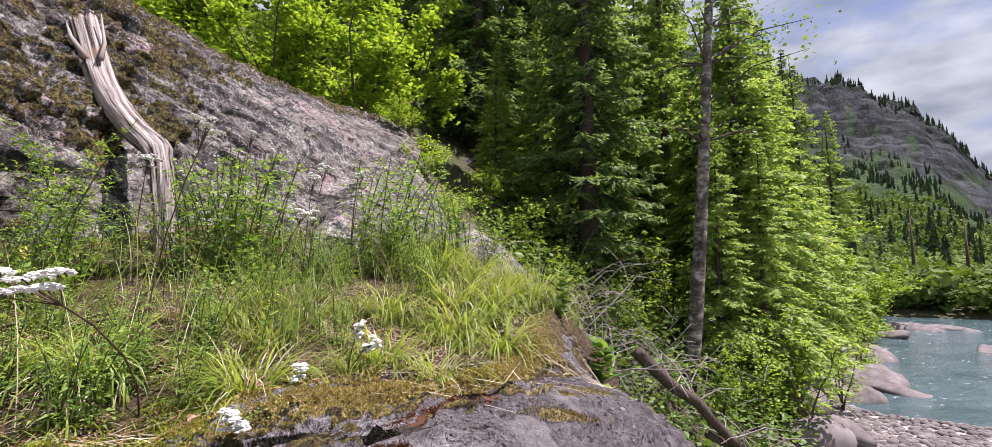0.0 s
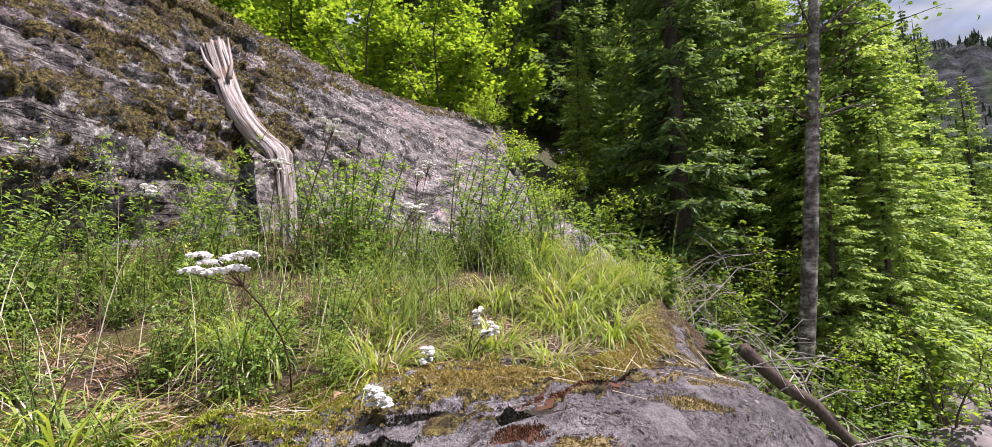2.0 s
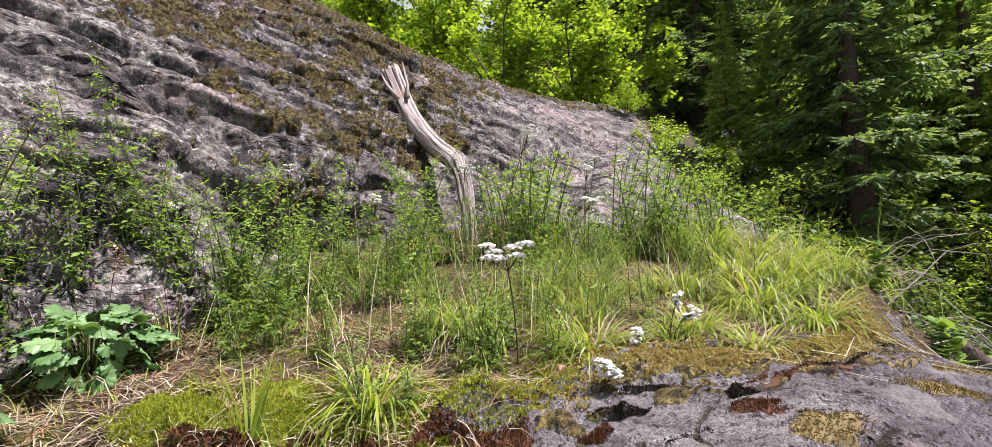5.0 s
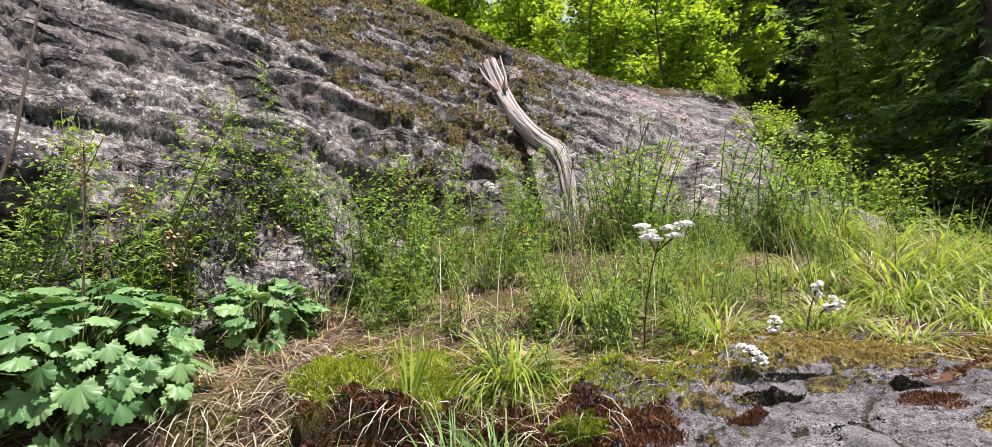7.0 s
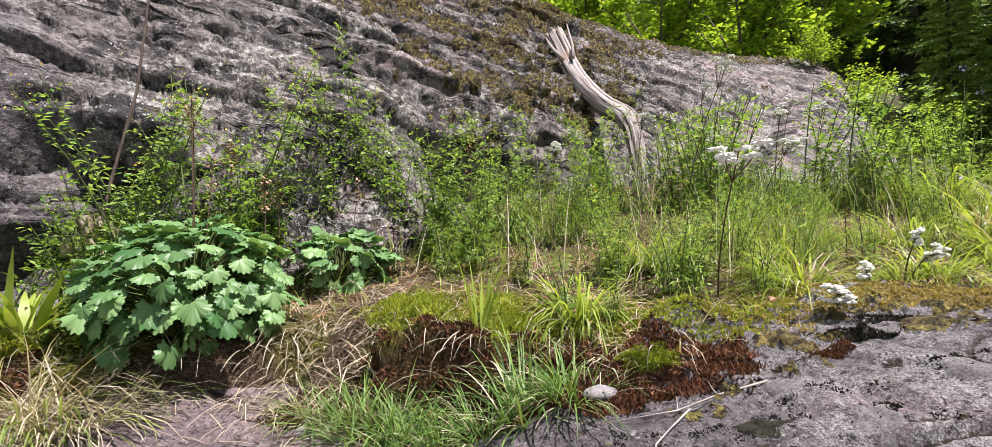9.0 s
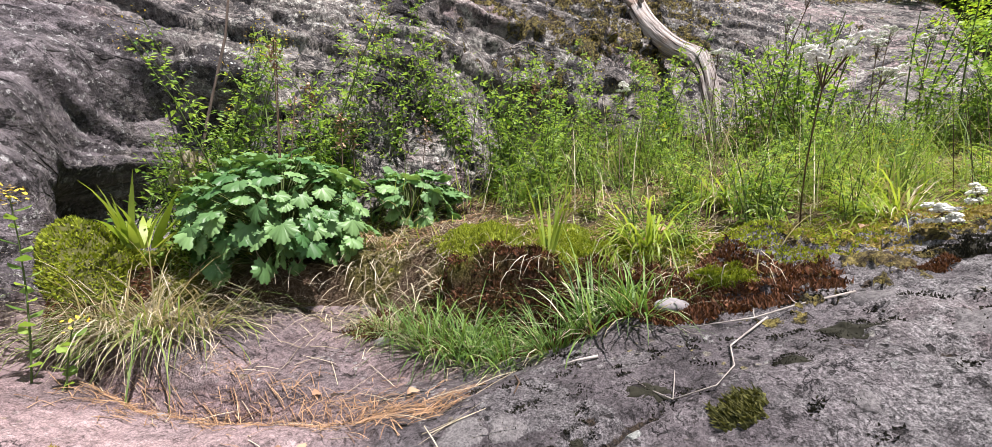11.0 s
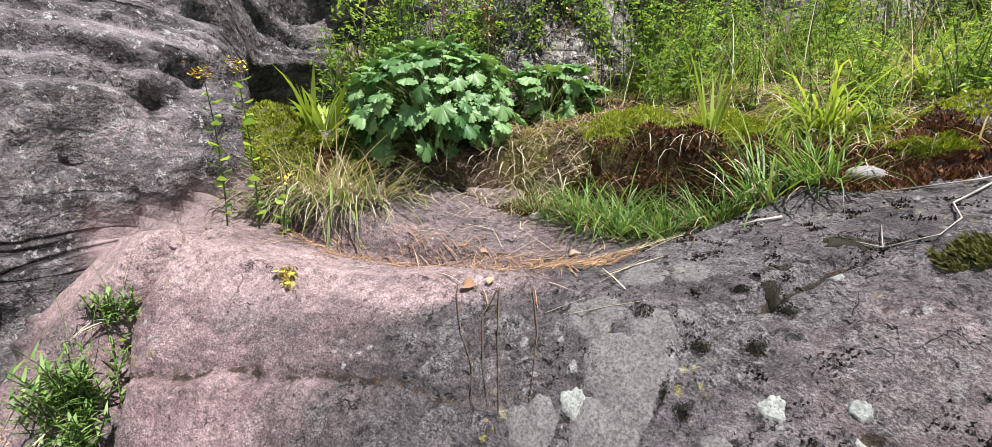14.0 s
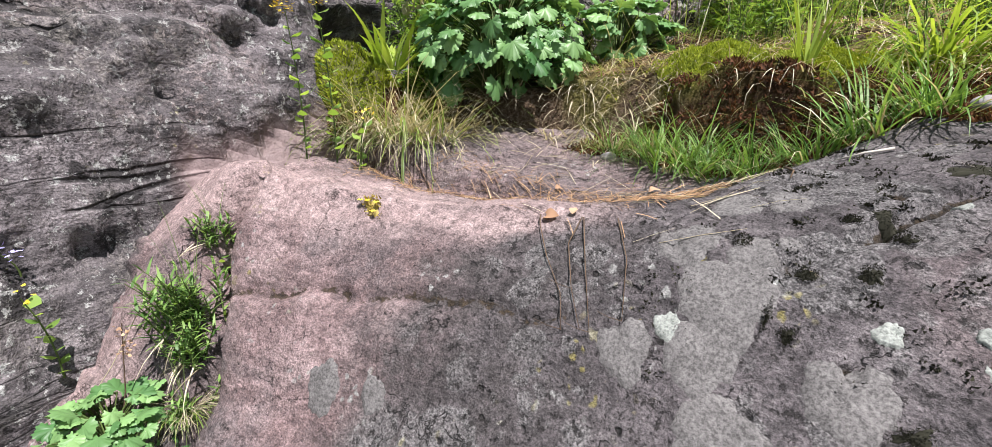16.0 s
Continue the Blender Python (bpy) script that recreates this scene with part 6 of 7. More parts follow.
def ragged(t, seed):
    p = Vector((math.cos(t), math.sin(t), seed * 3.1))
    return 1 + 0.55 * noise.noise(p * 1.7) + 0.45 * noise.noise(p * 5.0 + Vector((9, 2, 4)))


def cushion(name, x, y, rx, ry, high, material, label, seed, shoots=420, size=0.010):
    """A cushion of moss: a low dome set with short shoots."""
    r = random.Random(seed)
    th = thing(name, label, "moss", group="moss cushions")
    dome, hair = Buf(), Buf()
    n, m = 6, 40
    vs, fs = [], []
    _, nn = slope_at(x, y)
    for i in range(n + 1):
        for k in range(m):
            t, u = 6.2832 * k / m, i / n
            w = ragged(t, seed)
            q = on_surface(x + rx * w * u * math.cos(t), y + ry * w * u * math.sin(t))
            vs.append(tuple(q + nn * (high * math.sqrt(max(0, 1 - u * u)) * (0.75 + 0.6 * noise.noise(q * 60)) - 0.004 * u)))
    for i in range(n):
        for k in range(m):
            fs.append([i * m + k, (i + 1) * m + k, (i + 1) * m + (k + 1) % m, i * m + (k + 1) % m])
    dome.add(vs, fs)
    for j in range(shoots):
        t, u = r.uniform(0, 6.2832), math.sqrt(r.random())
        w = ragged(t, seed) * 1.06
        q = on_surface(x + rx * w * u * math.cos(t), y + ry * w * u * math.sin(t)) + nn * high * math.sqrt(max(0, 1 - u * u))
        d = (nn + Vector((r.gauss(0, .45), r.gauss(0, .45), r.gauss(0, .3)))).normalized() * size * r.uniform(0.6, 1.4)
        s = d.cross(Vector((r.gauss(0, 1), r.gauss(0, 1), .2))).normalized() * size * 0.22
        hair.add([tuple(q - s), tuple(q + s), tuple(q + d)], [[0, 1, 2]])
    part("dome", dome, material, th)
    tagged(part("moss_fur", hair, material, th, smooth=False), kind="stuff")
    return th


for i, (x, y, rx, ry, hh) in enumerate(((-0.251, 1.004, .013, .011, .008), (-0.127, 1.078, .024, .012, .008), (-0.109, 1.049, .017, .010, .008), (-0.128, 0.998, .015, .015, .010),
                                        (-0.180, 0.933, .014, .009, .006), (-0.056, 1.159, .045, .016, .008), (-0.158, 1.065, .015, .007, .005), (-0.181, 0.987, .020, .006, .005),
                                        (-0.202, 0.94, .006, .018, .005), (-0.075, 0.897, .020, .012, .008), (0.10, 1.20, .03, .012, .007), (0.17, 1.27, .05, .014, .008))):
    cushion("moss_cushion", x, y, rx * 0.72, max(ry, rx * 0.6) * 0.72, hh * 0.8, M_BLACKMOSS, "small black moss cushion in a pit of the slab", 100 + i, 320, 0.0026)
cushion("moss_cushion", 0.045, 1.124, 0.023, 0.020, 0.010, M_PADMOSS, "olive-brown shaggy moss cushion on the slab", 131, 900, 0.009)
M_TANMOSS = leaf_material("tan_moss", (0.080, 0.060, 0.022), (0.30, 0.24, 0.10), 0.8, 0.2)
for i, (x, y, rx, ry, hh, tint) in enumerate((
        (0.595, 1.536, .050, .016, .007, 0), (0.595, 1.455, .045, .024, .009, 1), (0.665, 1.385, .060, .034, .012, 2), (0.74, 1.565, .11, .016, .008, 1), (0.960, 1.500, .085, .022, .006, 2),
        (0.985, 1.585, .065, .016, .006, 2), (1.15, 1.66, .07, .022, .007, 2), (0.375, 1.51, .05, .010, .006, 0), (0.313, 1.46, .03, .012, .006, 1), (0.45, 1.60, .06, .010, .006, 0), (1.1, 1.82, .08, .02, .008, 2), (0.84, 1.61, .07, .014, .008, 0))):
    cushion("moss_cushion", x, y, rx, ry, hh, (M_BLACKMOSS, M_MOSSB, M_TANMOSS)[tint], ("black moss in a crack of the slab", "dark red-brown moss in a hollow of the slab", "flat tan moss pad on the slab")[tint], 140 + i, 800, 0.006)


def crumbs(name, label, seed, patches, each):
    """Crumbs of black moss that fill the pits of the slab."""
    r = random.Random(seed)
    b = Buf()
    for i in range(patches):
        x, y = r.uniform(-0.34, 0.75), r.uniform(0.86, 1.42)
        if y > edge_at(x) - 0.05 or y < 0.84 + 0.30 * (x + 0.3):
            continue
        wide, turn = r.uniform(0.003, 0.011), r.gauss(0.3, 0.4)
        for k in range(each):
            u, v = r.gauss(0, wide), r.gauss(0, wide * r.uniform(0.3, 0.7))
            p, n = slope_at(x + u * math.cos(turn) - v * math.sin(turn), y + u * math.sin(turn) + v * math.cos(turn))
            d = (n + Vector((r.gauss(0, .6), r.gauss(0, .6), r.gauss(0, .3)))).normalized() * 0.005 * r.uniform(0.5, 1.2)
            s = d.cross(Vector((r.gauss(0, 1), r.gauss(0, 1), .2))).normalized() * 0.0018
            b.add([tuple(p - s), tuple(p + s), tuple(p + d)], [[0, 1, 2]])
    return tagged(part(name, b, M_BLACKMOSS, smooth=False), label, "moss", kind="stuff")


crumbs("black_moss", "black moss crumbs scattered over the pits of the slab", 160, 190, 26)


def moss_mound(c, rad, label, seed, shoots):
    """A tall rounded mound of moss, green above and brown on its flank."""
    r = random.Random(seed)
    th = thing("moss_mound", label, "moss")
    body, top, flank = Buf(), Buf(), Buf()
    n, m = 16, 30
    pt = lambda u, t: Vector((c[0] + rad[0] * math.sin(u) * math.cos(t), c[1] + rad[1] * math.sin(u) * math.sin(t), c[2] + rad[2] * math.cos(u))) + Vector((math.sin(u) * math.cos(t), math.sin(u) * math.sin(t), math.cos(u))) * 0.035 * float(noise.noise(Vector((math.sin(u) * math.cos(t) * 2.2, math.sin(u) * math.sin(t) * 2.2, math.cos(u) * 2.2 + seed))))
    vs = [tuple(pt(math.pi * 0.92 * i / n, 6.2832 * k / m)) for i in range(n + 1) for k in range(m)]
    body.add(vs, [[i * m + k, (i + 1) * m + k, (i + 1) * m + (k + 1) % m, i * m + (k + 1) % m] for i in range(n) for k in range(m)])
    for j in range(shoots):
        u, t = math.acos(r.uniform(-0.75, 1)), r.uniform(0, 6.2832)
        q = pt(u, t)
        o = Vector((math.sin(u) * math.cos(t), math.sin(u) * math.sin(t), math.cos(u)))
        d = (o + Vector((r.gauss(0, .4), r.gauss(0, .4), r.gauss(.2, .4)))).normalized() * 0.009 * r.uniform(.6, 1.4)
        s = d.cross(Vector((r.gauss(0, 1), r.gauss(0, 1), .2))).normalized() * 0.0028
        green = math.cos(u) + 0.7 * noise.noise(q * 14) > 0.05 or (math.cos(u) < -0.35 and r.random() < 0.6)
        (top if green else flank).add([tuple(q - s), tuple(q + s), tuple(q + d)], [[0, 1, 2]])
    part("body", body, M_PADMOSS, th)
    tagged(part("green_fur", top, M_MOSS, th, smooth=False), kind="stuff")
    tagged(part("brown_fur", flank, M_MOSSB, th, "dry brown shoots", smooth=False), kind="stuff")
    return th


moss_mound((-1.275, 1.13, 2.53), (0.125, 0.10, 0.14), "tall green and brown moss mound at the rock corner", 4, 11000)


def carpet(name, label, seed, count, where, material, size, fat=0.20):
    """Countless short shoots of moss or stonecrop over the turf."""
    r = random.Random(seed)
    b = Buf()
    for i in range(count):
        x, y = where(r)
        if x is None:
            continue
        p, n = slope_at(x, y)
        for k in range(3):
            q = p + Vector((r.gauss(0, size * .6), r.gauss(0, size * .6), 0)) - n * 0.002
            d = (n * 0.8 + Vector((r.gauss(0, .5), r.gauss(0, .5), r.gauss(.3, .3)))).normalized() * size * r.uniform(0.5, 1.5)
            s = d.cross(Vector((r.gauss(0, 1), r.gauss(0, 1), .2))).normalized() * size * fat
            b.add([tuple(q - s), tuple(q + s), tuple(q + d)], [[0, 1, 2]])
    return tagged(part(name, b, material, smooth=False), label, "moss", kind="stuff")


_MASKS = [m.tolist() for m in turf_masks(_GX, _GY)]


def by_mask(which, x0, x1, deep0=-0.05, deep1=0.5):
    def pick(r):
        for _ in range(20):
            x = r.uniform(x0, x1)
            y = edge_at(x) + r.uniform(deep0, deep1)
            i, j = cell(x, y)
            m = [k[i][j] for k in _MASKS]
            if m[which] * (1 - 0.9 * m[2] if which != 2 else 1) > r.uniform(0.25, 0.9):
                return x, y
        return None, None
    return pick


carpet("green_moss", "bright green moss along the ledge's edge", 171, 12000, by_mask(0, -0.75, 0.5, 0.03, 0.45), M_MOSS, 0.0065, 0.35)
carpet("golden_stonecrop", "golden stonecrop mat on the slab's brow", 172, 9000, by_mask(1, 0.0, 1.4, -0.03, 0.28), M_GOLD, 0.0055, 0.5)
carpet("brown_moss", "dry red-brown moss on the turf's face", 173, 15000, by_mask(2, -0.75, 0.2, -0.08, 0.12), M_MOSSB, 0.010, 0.25)
cushion("moss_cushion", -0.50, 1.575, 0.100, 0.045, 0.040, M_MOSS, "bright yellow-green moss pillow on the ledge's edge", 161, 6500, 0.0065)
cushion("moss_cushion", -0.27, 1.59, 0.08, 0.045, 0.028, M_MOSS, "flat bright green moss pillow beside a tuft", 162, 4200, 0.0065)
cushion("moss_cushion", 0.03, 1.465, 0.050, 0.028, 0.014, M_MOSS, "green moss pad over the dark turf face", 163, 2400, 0.006)
cushion("moss_cushion", -0.33, 1.68, 0.07, 0.05, 0.02, M_MOSS, "low green moss patch among litter", 164, 2400, 0.006)


def needles(name, label, seed, count, where, material, length, width):
    """Fallen needles and stems that lie on the ground."""
    r = random.Random(seed)
    b = Buf()
    for i in range(count):
        x, y = where(r)
        if x is None:
            continue
        a, L = r.uniform(0, 3.14), length * r.uniform(0.5, 1.3)
        if r.random() < 0.6:
            a = r.gauss(0.15, 0.5)
        p0 = on_surface(x, y, 0.0025)
        p1 = on_surface(x + math.cos(a) * L, y + math.sin(a) * L, 0.003 + 0.006 * r.random())
        if abs(p1.z - p0.z) > L * 0.9:
            continue
        mid = p0.lerp(p1, 0.5) + Vector((0, 0, 0.003 * r.random()))
        s = Vector((-math.sin(a), math.cos(a), r.uniform(-.5, .5))) 
        b.strip([p0, mid, p1], [width, width, width * 0.6], s)
    return tagged(part(name, b, material), label, "litter", kind="stuff")


M_ORANGE = leaf_material("fallen_needles", (0.16, 0.085, 0.045), (0.42, 0.27, 0.15), 0.8, 0.1)


def trough(r):
    x = -1.0 + 0.66 * r.random()
    return x, 0.985 + 0.22 * (x + 0.9) + r.gauss(0.045, 0.045)


needles("fallen_needles", "rust-coloured needles lying in the trough of the slab", 181, 1700, trough, M_ORANGE, 0.036, 0.0012)
needles("straw_litter", "pale dry stems lying on the rock step", 182, 120, lambda r: (r.uniform(-1.15, -0.25), r.uniform(0.98, 1.32)), M_STRAW, 0.075, 0.0014)
needles("dead_stems", "dead straw over the slab's brow", 183, 300, lambda r: (r.uniform(0.7, 1.5), r.uniform(1.65, 2.35)), M_STRAW, 0.20, 0.0022)
needles("ledge_litter", "brown needles and stems on the ledge", 184, 2400, lambda r: on_turf(r, 0.16, -0.95, 1.4, 0.9, clump=0.05), M_STRAW, 0.060, 0.0016)
needles("brown_litter", "red-brown litter on the ledge", 185, 5200, lambda r: on_turf(r, 0.12, -0.9, 1.2, 0.8, clump=0.15), M_ORANGE, 0.035, 0.0022)


def twig(name, pts, rad, label, material=None, forks=0, seed=0):
    r = random.Random(seed)
    th = thing(name, label, "twig")
    b = Buf()
    pts = [Vector(p) for p in pts]
    n = len(pts)
    b.tube(pts, [rad * (1 - 0.5 * i / (n - 1)) for i in range(n)], 6)
    for k in range(forks):
        i = r.randrange(1, n)
        d = Vector((r.gauss(0, 1), r.gauss(0, 1), abs(r.gauss(0, .4)))).normalized()
        L = (pts[-1] - pts[0]).length * r.uniform(0.12, 0.3)
        b.tube([pts[i], pts[i] + d * L * 0.5, pts[i] + d * L + Vector((0, 0, 0.1 * L))], [rad * .6, rad * .45, rad * .2], 5)
    part("stick", b, material or M_DEAD, th)
    return th


def lying(coords, up=0.004):
    return [tuple(on_surface(x, y, up)) for x, y in coords]


twig("twig", lying([(0.085, 1.315), (0.055, 1.285), (0.035, 1.245), (0.04, 1.20), (0.02, 1.165), (-0.03, 1.145)], 0.005), 0.0016, "grey bent twig on the slab below the turf", None, 2, 5)
twig("dry_stalk", lying([(-0.975, 0.612), (-1.0, 0.605), (-1.025, 0.57), (-1.03, 0.52), (-1.0, 0.46)], 0.02), 0.0012, "pale arching dead grass stem beside the crack", M_STRAW)
twig("twig", lying([(0.20, 1.37), (0.13, 1.345), (0.07, 1.315), (-0.03, 1.295)], 0.006), 0.0017, "long grey stick along the turf's foot", None, 3, 6)
twig("twig", lying([(-0.14, 1.235), (-0.17, 1.225), (-0.20, 1.215)], 0.004), 0.0022, "short grey twig on the slab")
twig("twig", lying([(-0.255, 1.19), (-0.24, 1.17), (-0.238, 1.145)], 0.004), 0.0018, "short dark twig on the slab", M_STALK)
for pts in ([(-0.525, 0.975), (-0.513, 0.959), (-0.47, 0.921), (-0.431, 0.894), (-0.403, 0.862)], [(-0.461, 0.99), (-0.453, 0.946), (-0.414, 0.90), (-0.383, 0.872)], [(-0.459, 0.991), (-0.415, 0.931), (-0.37, 0.874)], [(-0.417, 1.018), (-0.369, 0.954), (-0.337, 0.894)]):
    twig("dry_stalk", lying(pts, 0.006), 0.0009, "thin dry stalk hanging over the slab's face", M_STALK, 1, 9)


def dry_leaf(x, y, size, turn, seed):
    r = random.Random(seed)
    b = Buf()
    n = 7
    vs, fs = [], []
    for i in range(n):
        u = i / (n - 1)
        w = size * 0.42 * math.sin(math.pi * min(1, u * 1.05 + 0.02)) ** 0.7
        z = 0.10 * size * math.sin(u * 5.0)
        for s in (-1, 0, 1):
            vs.append((size * (u - .5), s * w, z + (0.55 * w * (1 if s > 0 else .4) if s else 0) + r.uniform(-.02, .02) * size))
    for i in range(n - 1):
        for s in (0, 1):
            fs.append([3 * i + s, 3 * i + s + 1, 3 * i + s + 4, 3 * i + s + 3])
    b.add(vs, fs)
    ob = part("dry_leaf", b, M_DRYLEAF)
    p, nrm = slope_at(x, y)
    ob.matrix_basis = Matrix.Translation(p + nrm * 0.006) @ Vector((0, 0, 1)).rotation_difference(nrm).to_matrix().to_4x4() @ pose(0, 0, 0, 0, 0, turn)
    return tagged(ob, "curled pale brown dead leaf", "dead leaf")


M_DRYLEAF = leaf_material("dead_leaves", (0.24, 0.13, 0.07), (0.46, 0.31, 0.20), 0.8, 0.2, island=False)
for i, (x, y, s, t) in enumerate(((-0.452, 1.215, 0.045, 50), (-0.51, 0.985, 0.055, 10), (-0.48, 1.0, 0.03, 100), (-0.80, 1.06, 0.03, 20), (-0.62, 1.16, 0.035, 70), (0.30, 1.75, 0.05, 40), (-0.20, 1.55, 0.04, 130), (-0.1, 1.75, 0.05, 60), (-0.52, 1.62, 0.04, 10))):
    dry_leaf(x, y, s * 0.5, t, i)


def stone(name, x, y, size, label, material, seed, squash=(1, .8, .6), sink=0.3, group="", z=None):
    """A rounded, slightly faceted stone."""
    r = random.Random(seed)
    bm = bmesh.new()
    bmesh.ops.create_icosphere(bm, subdivisions=3 if size > 0.02 else 2, radius=1.0)
    o = r.uniform(0, 50)
    for v in bm.verts:
        n = v.co.normalized()
        k = 1 + 0.28 * float(pnoise(n.x * 1.3 + o, n.y * 1.3, n.z * 1.3)) + 0.10 * float(pnoise(n.x * 4 + o, n.y * 4, n.z * 4))
        v.co = Vector((n.x * squash[0], n.y * squash[1], n.z * squash[2])) * size * k
    me = bpy.data.meshes.new(name)
    bm.to_mesh(me)
    bm.free()
    me.polygons.foreach_set("use_smooth", np.ones(len(me.polygons), bool))
    me.materials.append(material)
    ob = new(name, me)
    zz = spot(x, y) if z is None else z
    ob.matrix_basis = pose(x, y, zz + size * squash[2] * (1 - 2 * sink), r.uniform(-15, 15), r.uniform(-15, 15), r.uniform(0, 360))
    return tagged(ob, label, "stone", group)


M_PALESTONE = plain_material("pale_stone", (0.15, 0.14, 0.14), (0.32, 0.30, 0.295), 14, 0.9, 0.5)
stone("stone", -0.05, 1.37, 0.024, "pale angular stone at the foot of the turf", M_PALESTONE, 3, (1.3, .7, .6), 0.35)
stone("stone", -0.62, 1.345, 0.018, "small pale stone below the turf", M_PALESTONE, 4)
stone("stone", -0.83, 1.02, 0.016, "small pink stone on the slab", M_PALESTONE, 5)


# --- plants of the crack and the corner
def leafy_tuft(x, y, label, seed, count, size, tall):
    r = random.Random(seed)
    th = thing("crack_plant", label, "plant")
    lf, st = Buf(), Buf()
    for i in range(count):
        a = r.uniform(0, 6.283)
        h = tall * r.random() ** 0.8
        p = Vector((r.gauss(0, .012), r.gauss(0, .012), h))
        leaf_quad(lf, p, Vector((math.cos(a), math.sin(a), r.uniform(-.3, .9))), Vector((0, 0, 1)), size * r.uniform(.6, 1.2), r)
    for i in range(7):
        a = r.uniform(0, 6.283)
        blade(st, (0, 0, 0), a, r.uniform(.05, .5), tall * r.uniform(1.0, 2.3), 0.0022, r, 5, 0.5)
    tagged(part("foliage", lf, M_HERB, th, smooth=False), kind="stuff")
    tagged(part("stem", st, M_BLUEGRASS, th), kind="stuff")
    p = on_surface(x, y)
    th.matrix_basis = pose(p.x, p.y, p.z - 0.01)
    return th


def crack_tuft(x, y, label, seed, stems, tall):
    """Short upright stems with narrow leaves, dry at the foot, and a few airy seed stems."""
    r = random.Random(seed)
    th = thing("crack_plant", label, "plant")
    st, lf, dry = Buf(), Buf(), Buf()
    for i in range(stems):
        a, h, lean = r.uniform(0, 6.283), tall * r.uniform(0.5, 1.0), r.uniform(0.1, 0.7)
        base = Vector((r.gauss(0, .012), r.gauss(0, .016), -0.008))
        pts = [base + Vector((math.cos(a) * lean * h * u, math.sin(a) * lean * h * u - 0.25 * h * u, h * u)) for u in (0, .33, .66, 1)]
        st.tube(pts, [.0014, .0012, .001, .0006], 4, False)
        for j in range(11):
            u = (j + 1) / 11
            q = pts[min(2, int(u * 3))].lerp(pts[min(3, int(u * 3) + 1)], u * 3 - min(2, int(u * 3)))
            aa = 2.4 * j + r.uniform(-.4, .4)
            blade(lf, q, aa, r.uniform(.5, 1.2), tall * r.uniform(.18, .34), 0.0042, r, 3, 0.5)
    for i in range(stems // 2):
        blade(dry, (r.gauss(0, .012), r.gauss(-.01, .01), 0.0), r.uniform(3.6, 5.8), r.uniform(1.4, 2.2), tall * r.uniform(.4, 1.0), 0.0022, r, 4, 0.8)
    for i in range(4):
        blade(st, (0, 0, 0), r.uniform(2.2, 4.2), r.uniform(.05, .35), tall * r.uniform(1.4, 2.2), 0.0012, r, 5, 0.4)
    tagged(part("foliage", lf, M_BLUEGRASS, th), kind="stuff")
    tagged(part("stem", st, M_GSTALK, th), kind="stuff")
    tagged(part("dry_thatch", dry, M_STRAW, th, "dead straw-coloured blades"), kind="stuff")
    p = on_surface(x, y)
    th.matrix_basis = pose(p.x, p.y, p.z + 0.004)
    return th


crack_tuft(-0.945, 0.618, "dense dark green tuft with dry foot in the crack", 191, 30, 0.105)
crack_tuft(-0.915, 0.604, "narrow-leaved green tuft hanging in the crack", 194, 20, 0.085)
crack_tuft(-0.885, 0.575, "half-dry tuft low in the crack", 197, 10, 0.06)
crack_tuft(-1.012, 0.685, "small leafy tuft higher in the crack", 192, 12, 0.065)
leafy_tuft(-1.005, 0.70, "little round-leaved sprig in the crack", 193, 12, 0.016, 0.045)
leafy_tuft(1.56, 2.16, "bright leafy plant at the ledge's outer end", 195, 80, 0.055, 0.17)
leafy_tuft(1.50, 2.34, "leafy yellow-green plant among grass", 196, 60, 0.045, 0.20)
more(straw, -0.90, 0.575, 40, 0.30, label="dry grass hanging at the crack's lower end")


def flower_stem(x, y, height, label, seed, tint, heads=8, lean=(0.02, 0.0), leafy=True):
    r = random.Random(seed)
    th = thing("wildflower", label, "wildflower")
    st, lf, fl = Buf(), Buf(), Buf()
    p0 = on_surface(x, y)
    pts = [Vector((lean[0] * u * u, lean[1] * u * u, height * u)) for u in (0, .25, .5, .75, 1)]
    st.tube(pts, [.0018, .0016, .0014, .0012, .0009], 5, False)
    if leafy:
        for i in range(int(height / 0.016)):
            u = 0.1 + 0.85 * i * 0.016 / height
            j = min(3, int(u * 4))
            q = pts[j].lerp(pts[j + 1], u * 4 - j)
            a = 2.4 * i
            leaf_quad(lf, q, Vector((math.cos(a), math.sin(a), .5)), Vector((0, 0, 1)), 0.027 * r.uniform(.7, 1.2), r)
        tagged(part("foliage", lf, M_HERB, th, smooth=False), kind="stuff")
    for i in range(heads * 5):
        q = pts[-1] + Vector((r.gauss(0, .012), r.gauss(0, .012), r.gauss(0, .008)))
        leaf_quad(fl, q, Vector((r.gauss(0, 1), r.gauss(0, 1), r.gauss(.3, .4))), Vector((0, 0, 1)), 0.008, r)
    tagged(part("blossom", fl, tint, th, smooth=False), kind="stuff")
    part("stalk", st, M_GSTALK, th)
    th.matrix_basis = pose(p0.x, p0.y, p0.z - 0.005)
    return th


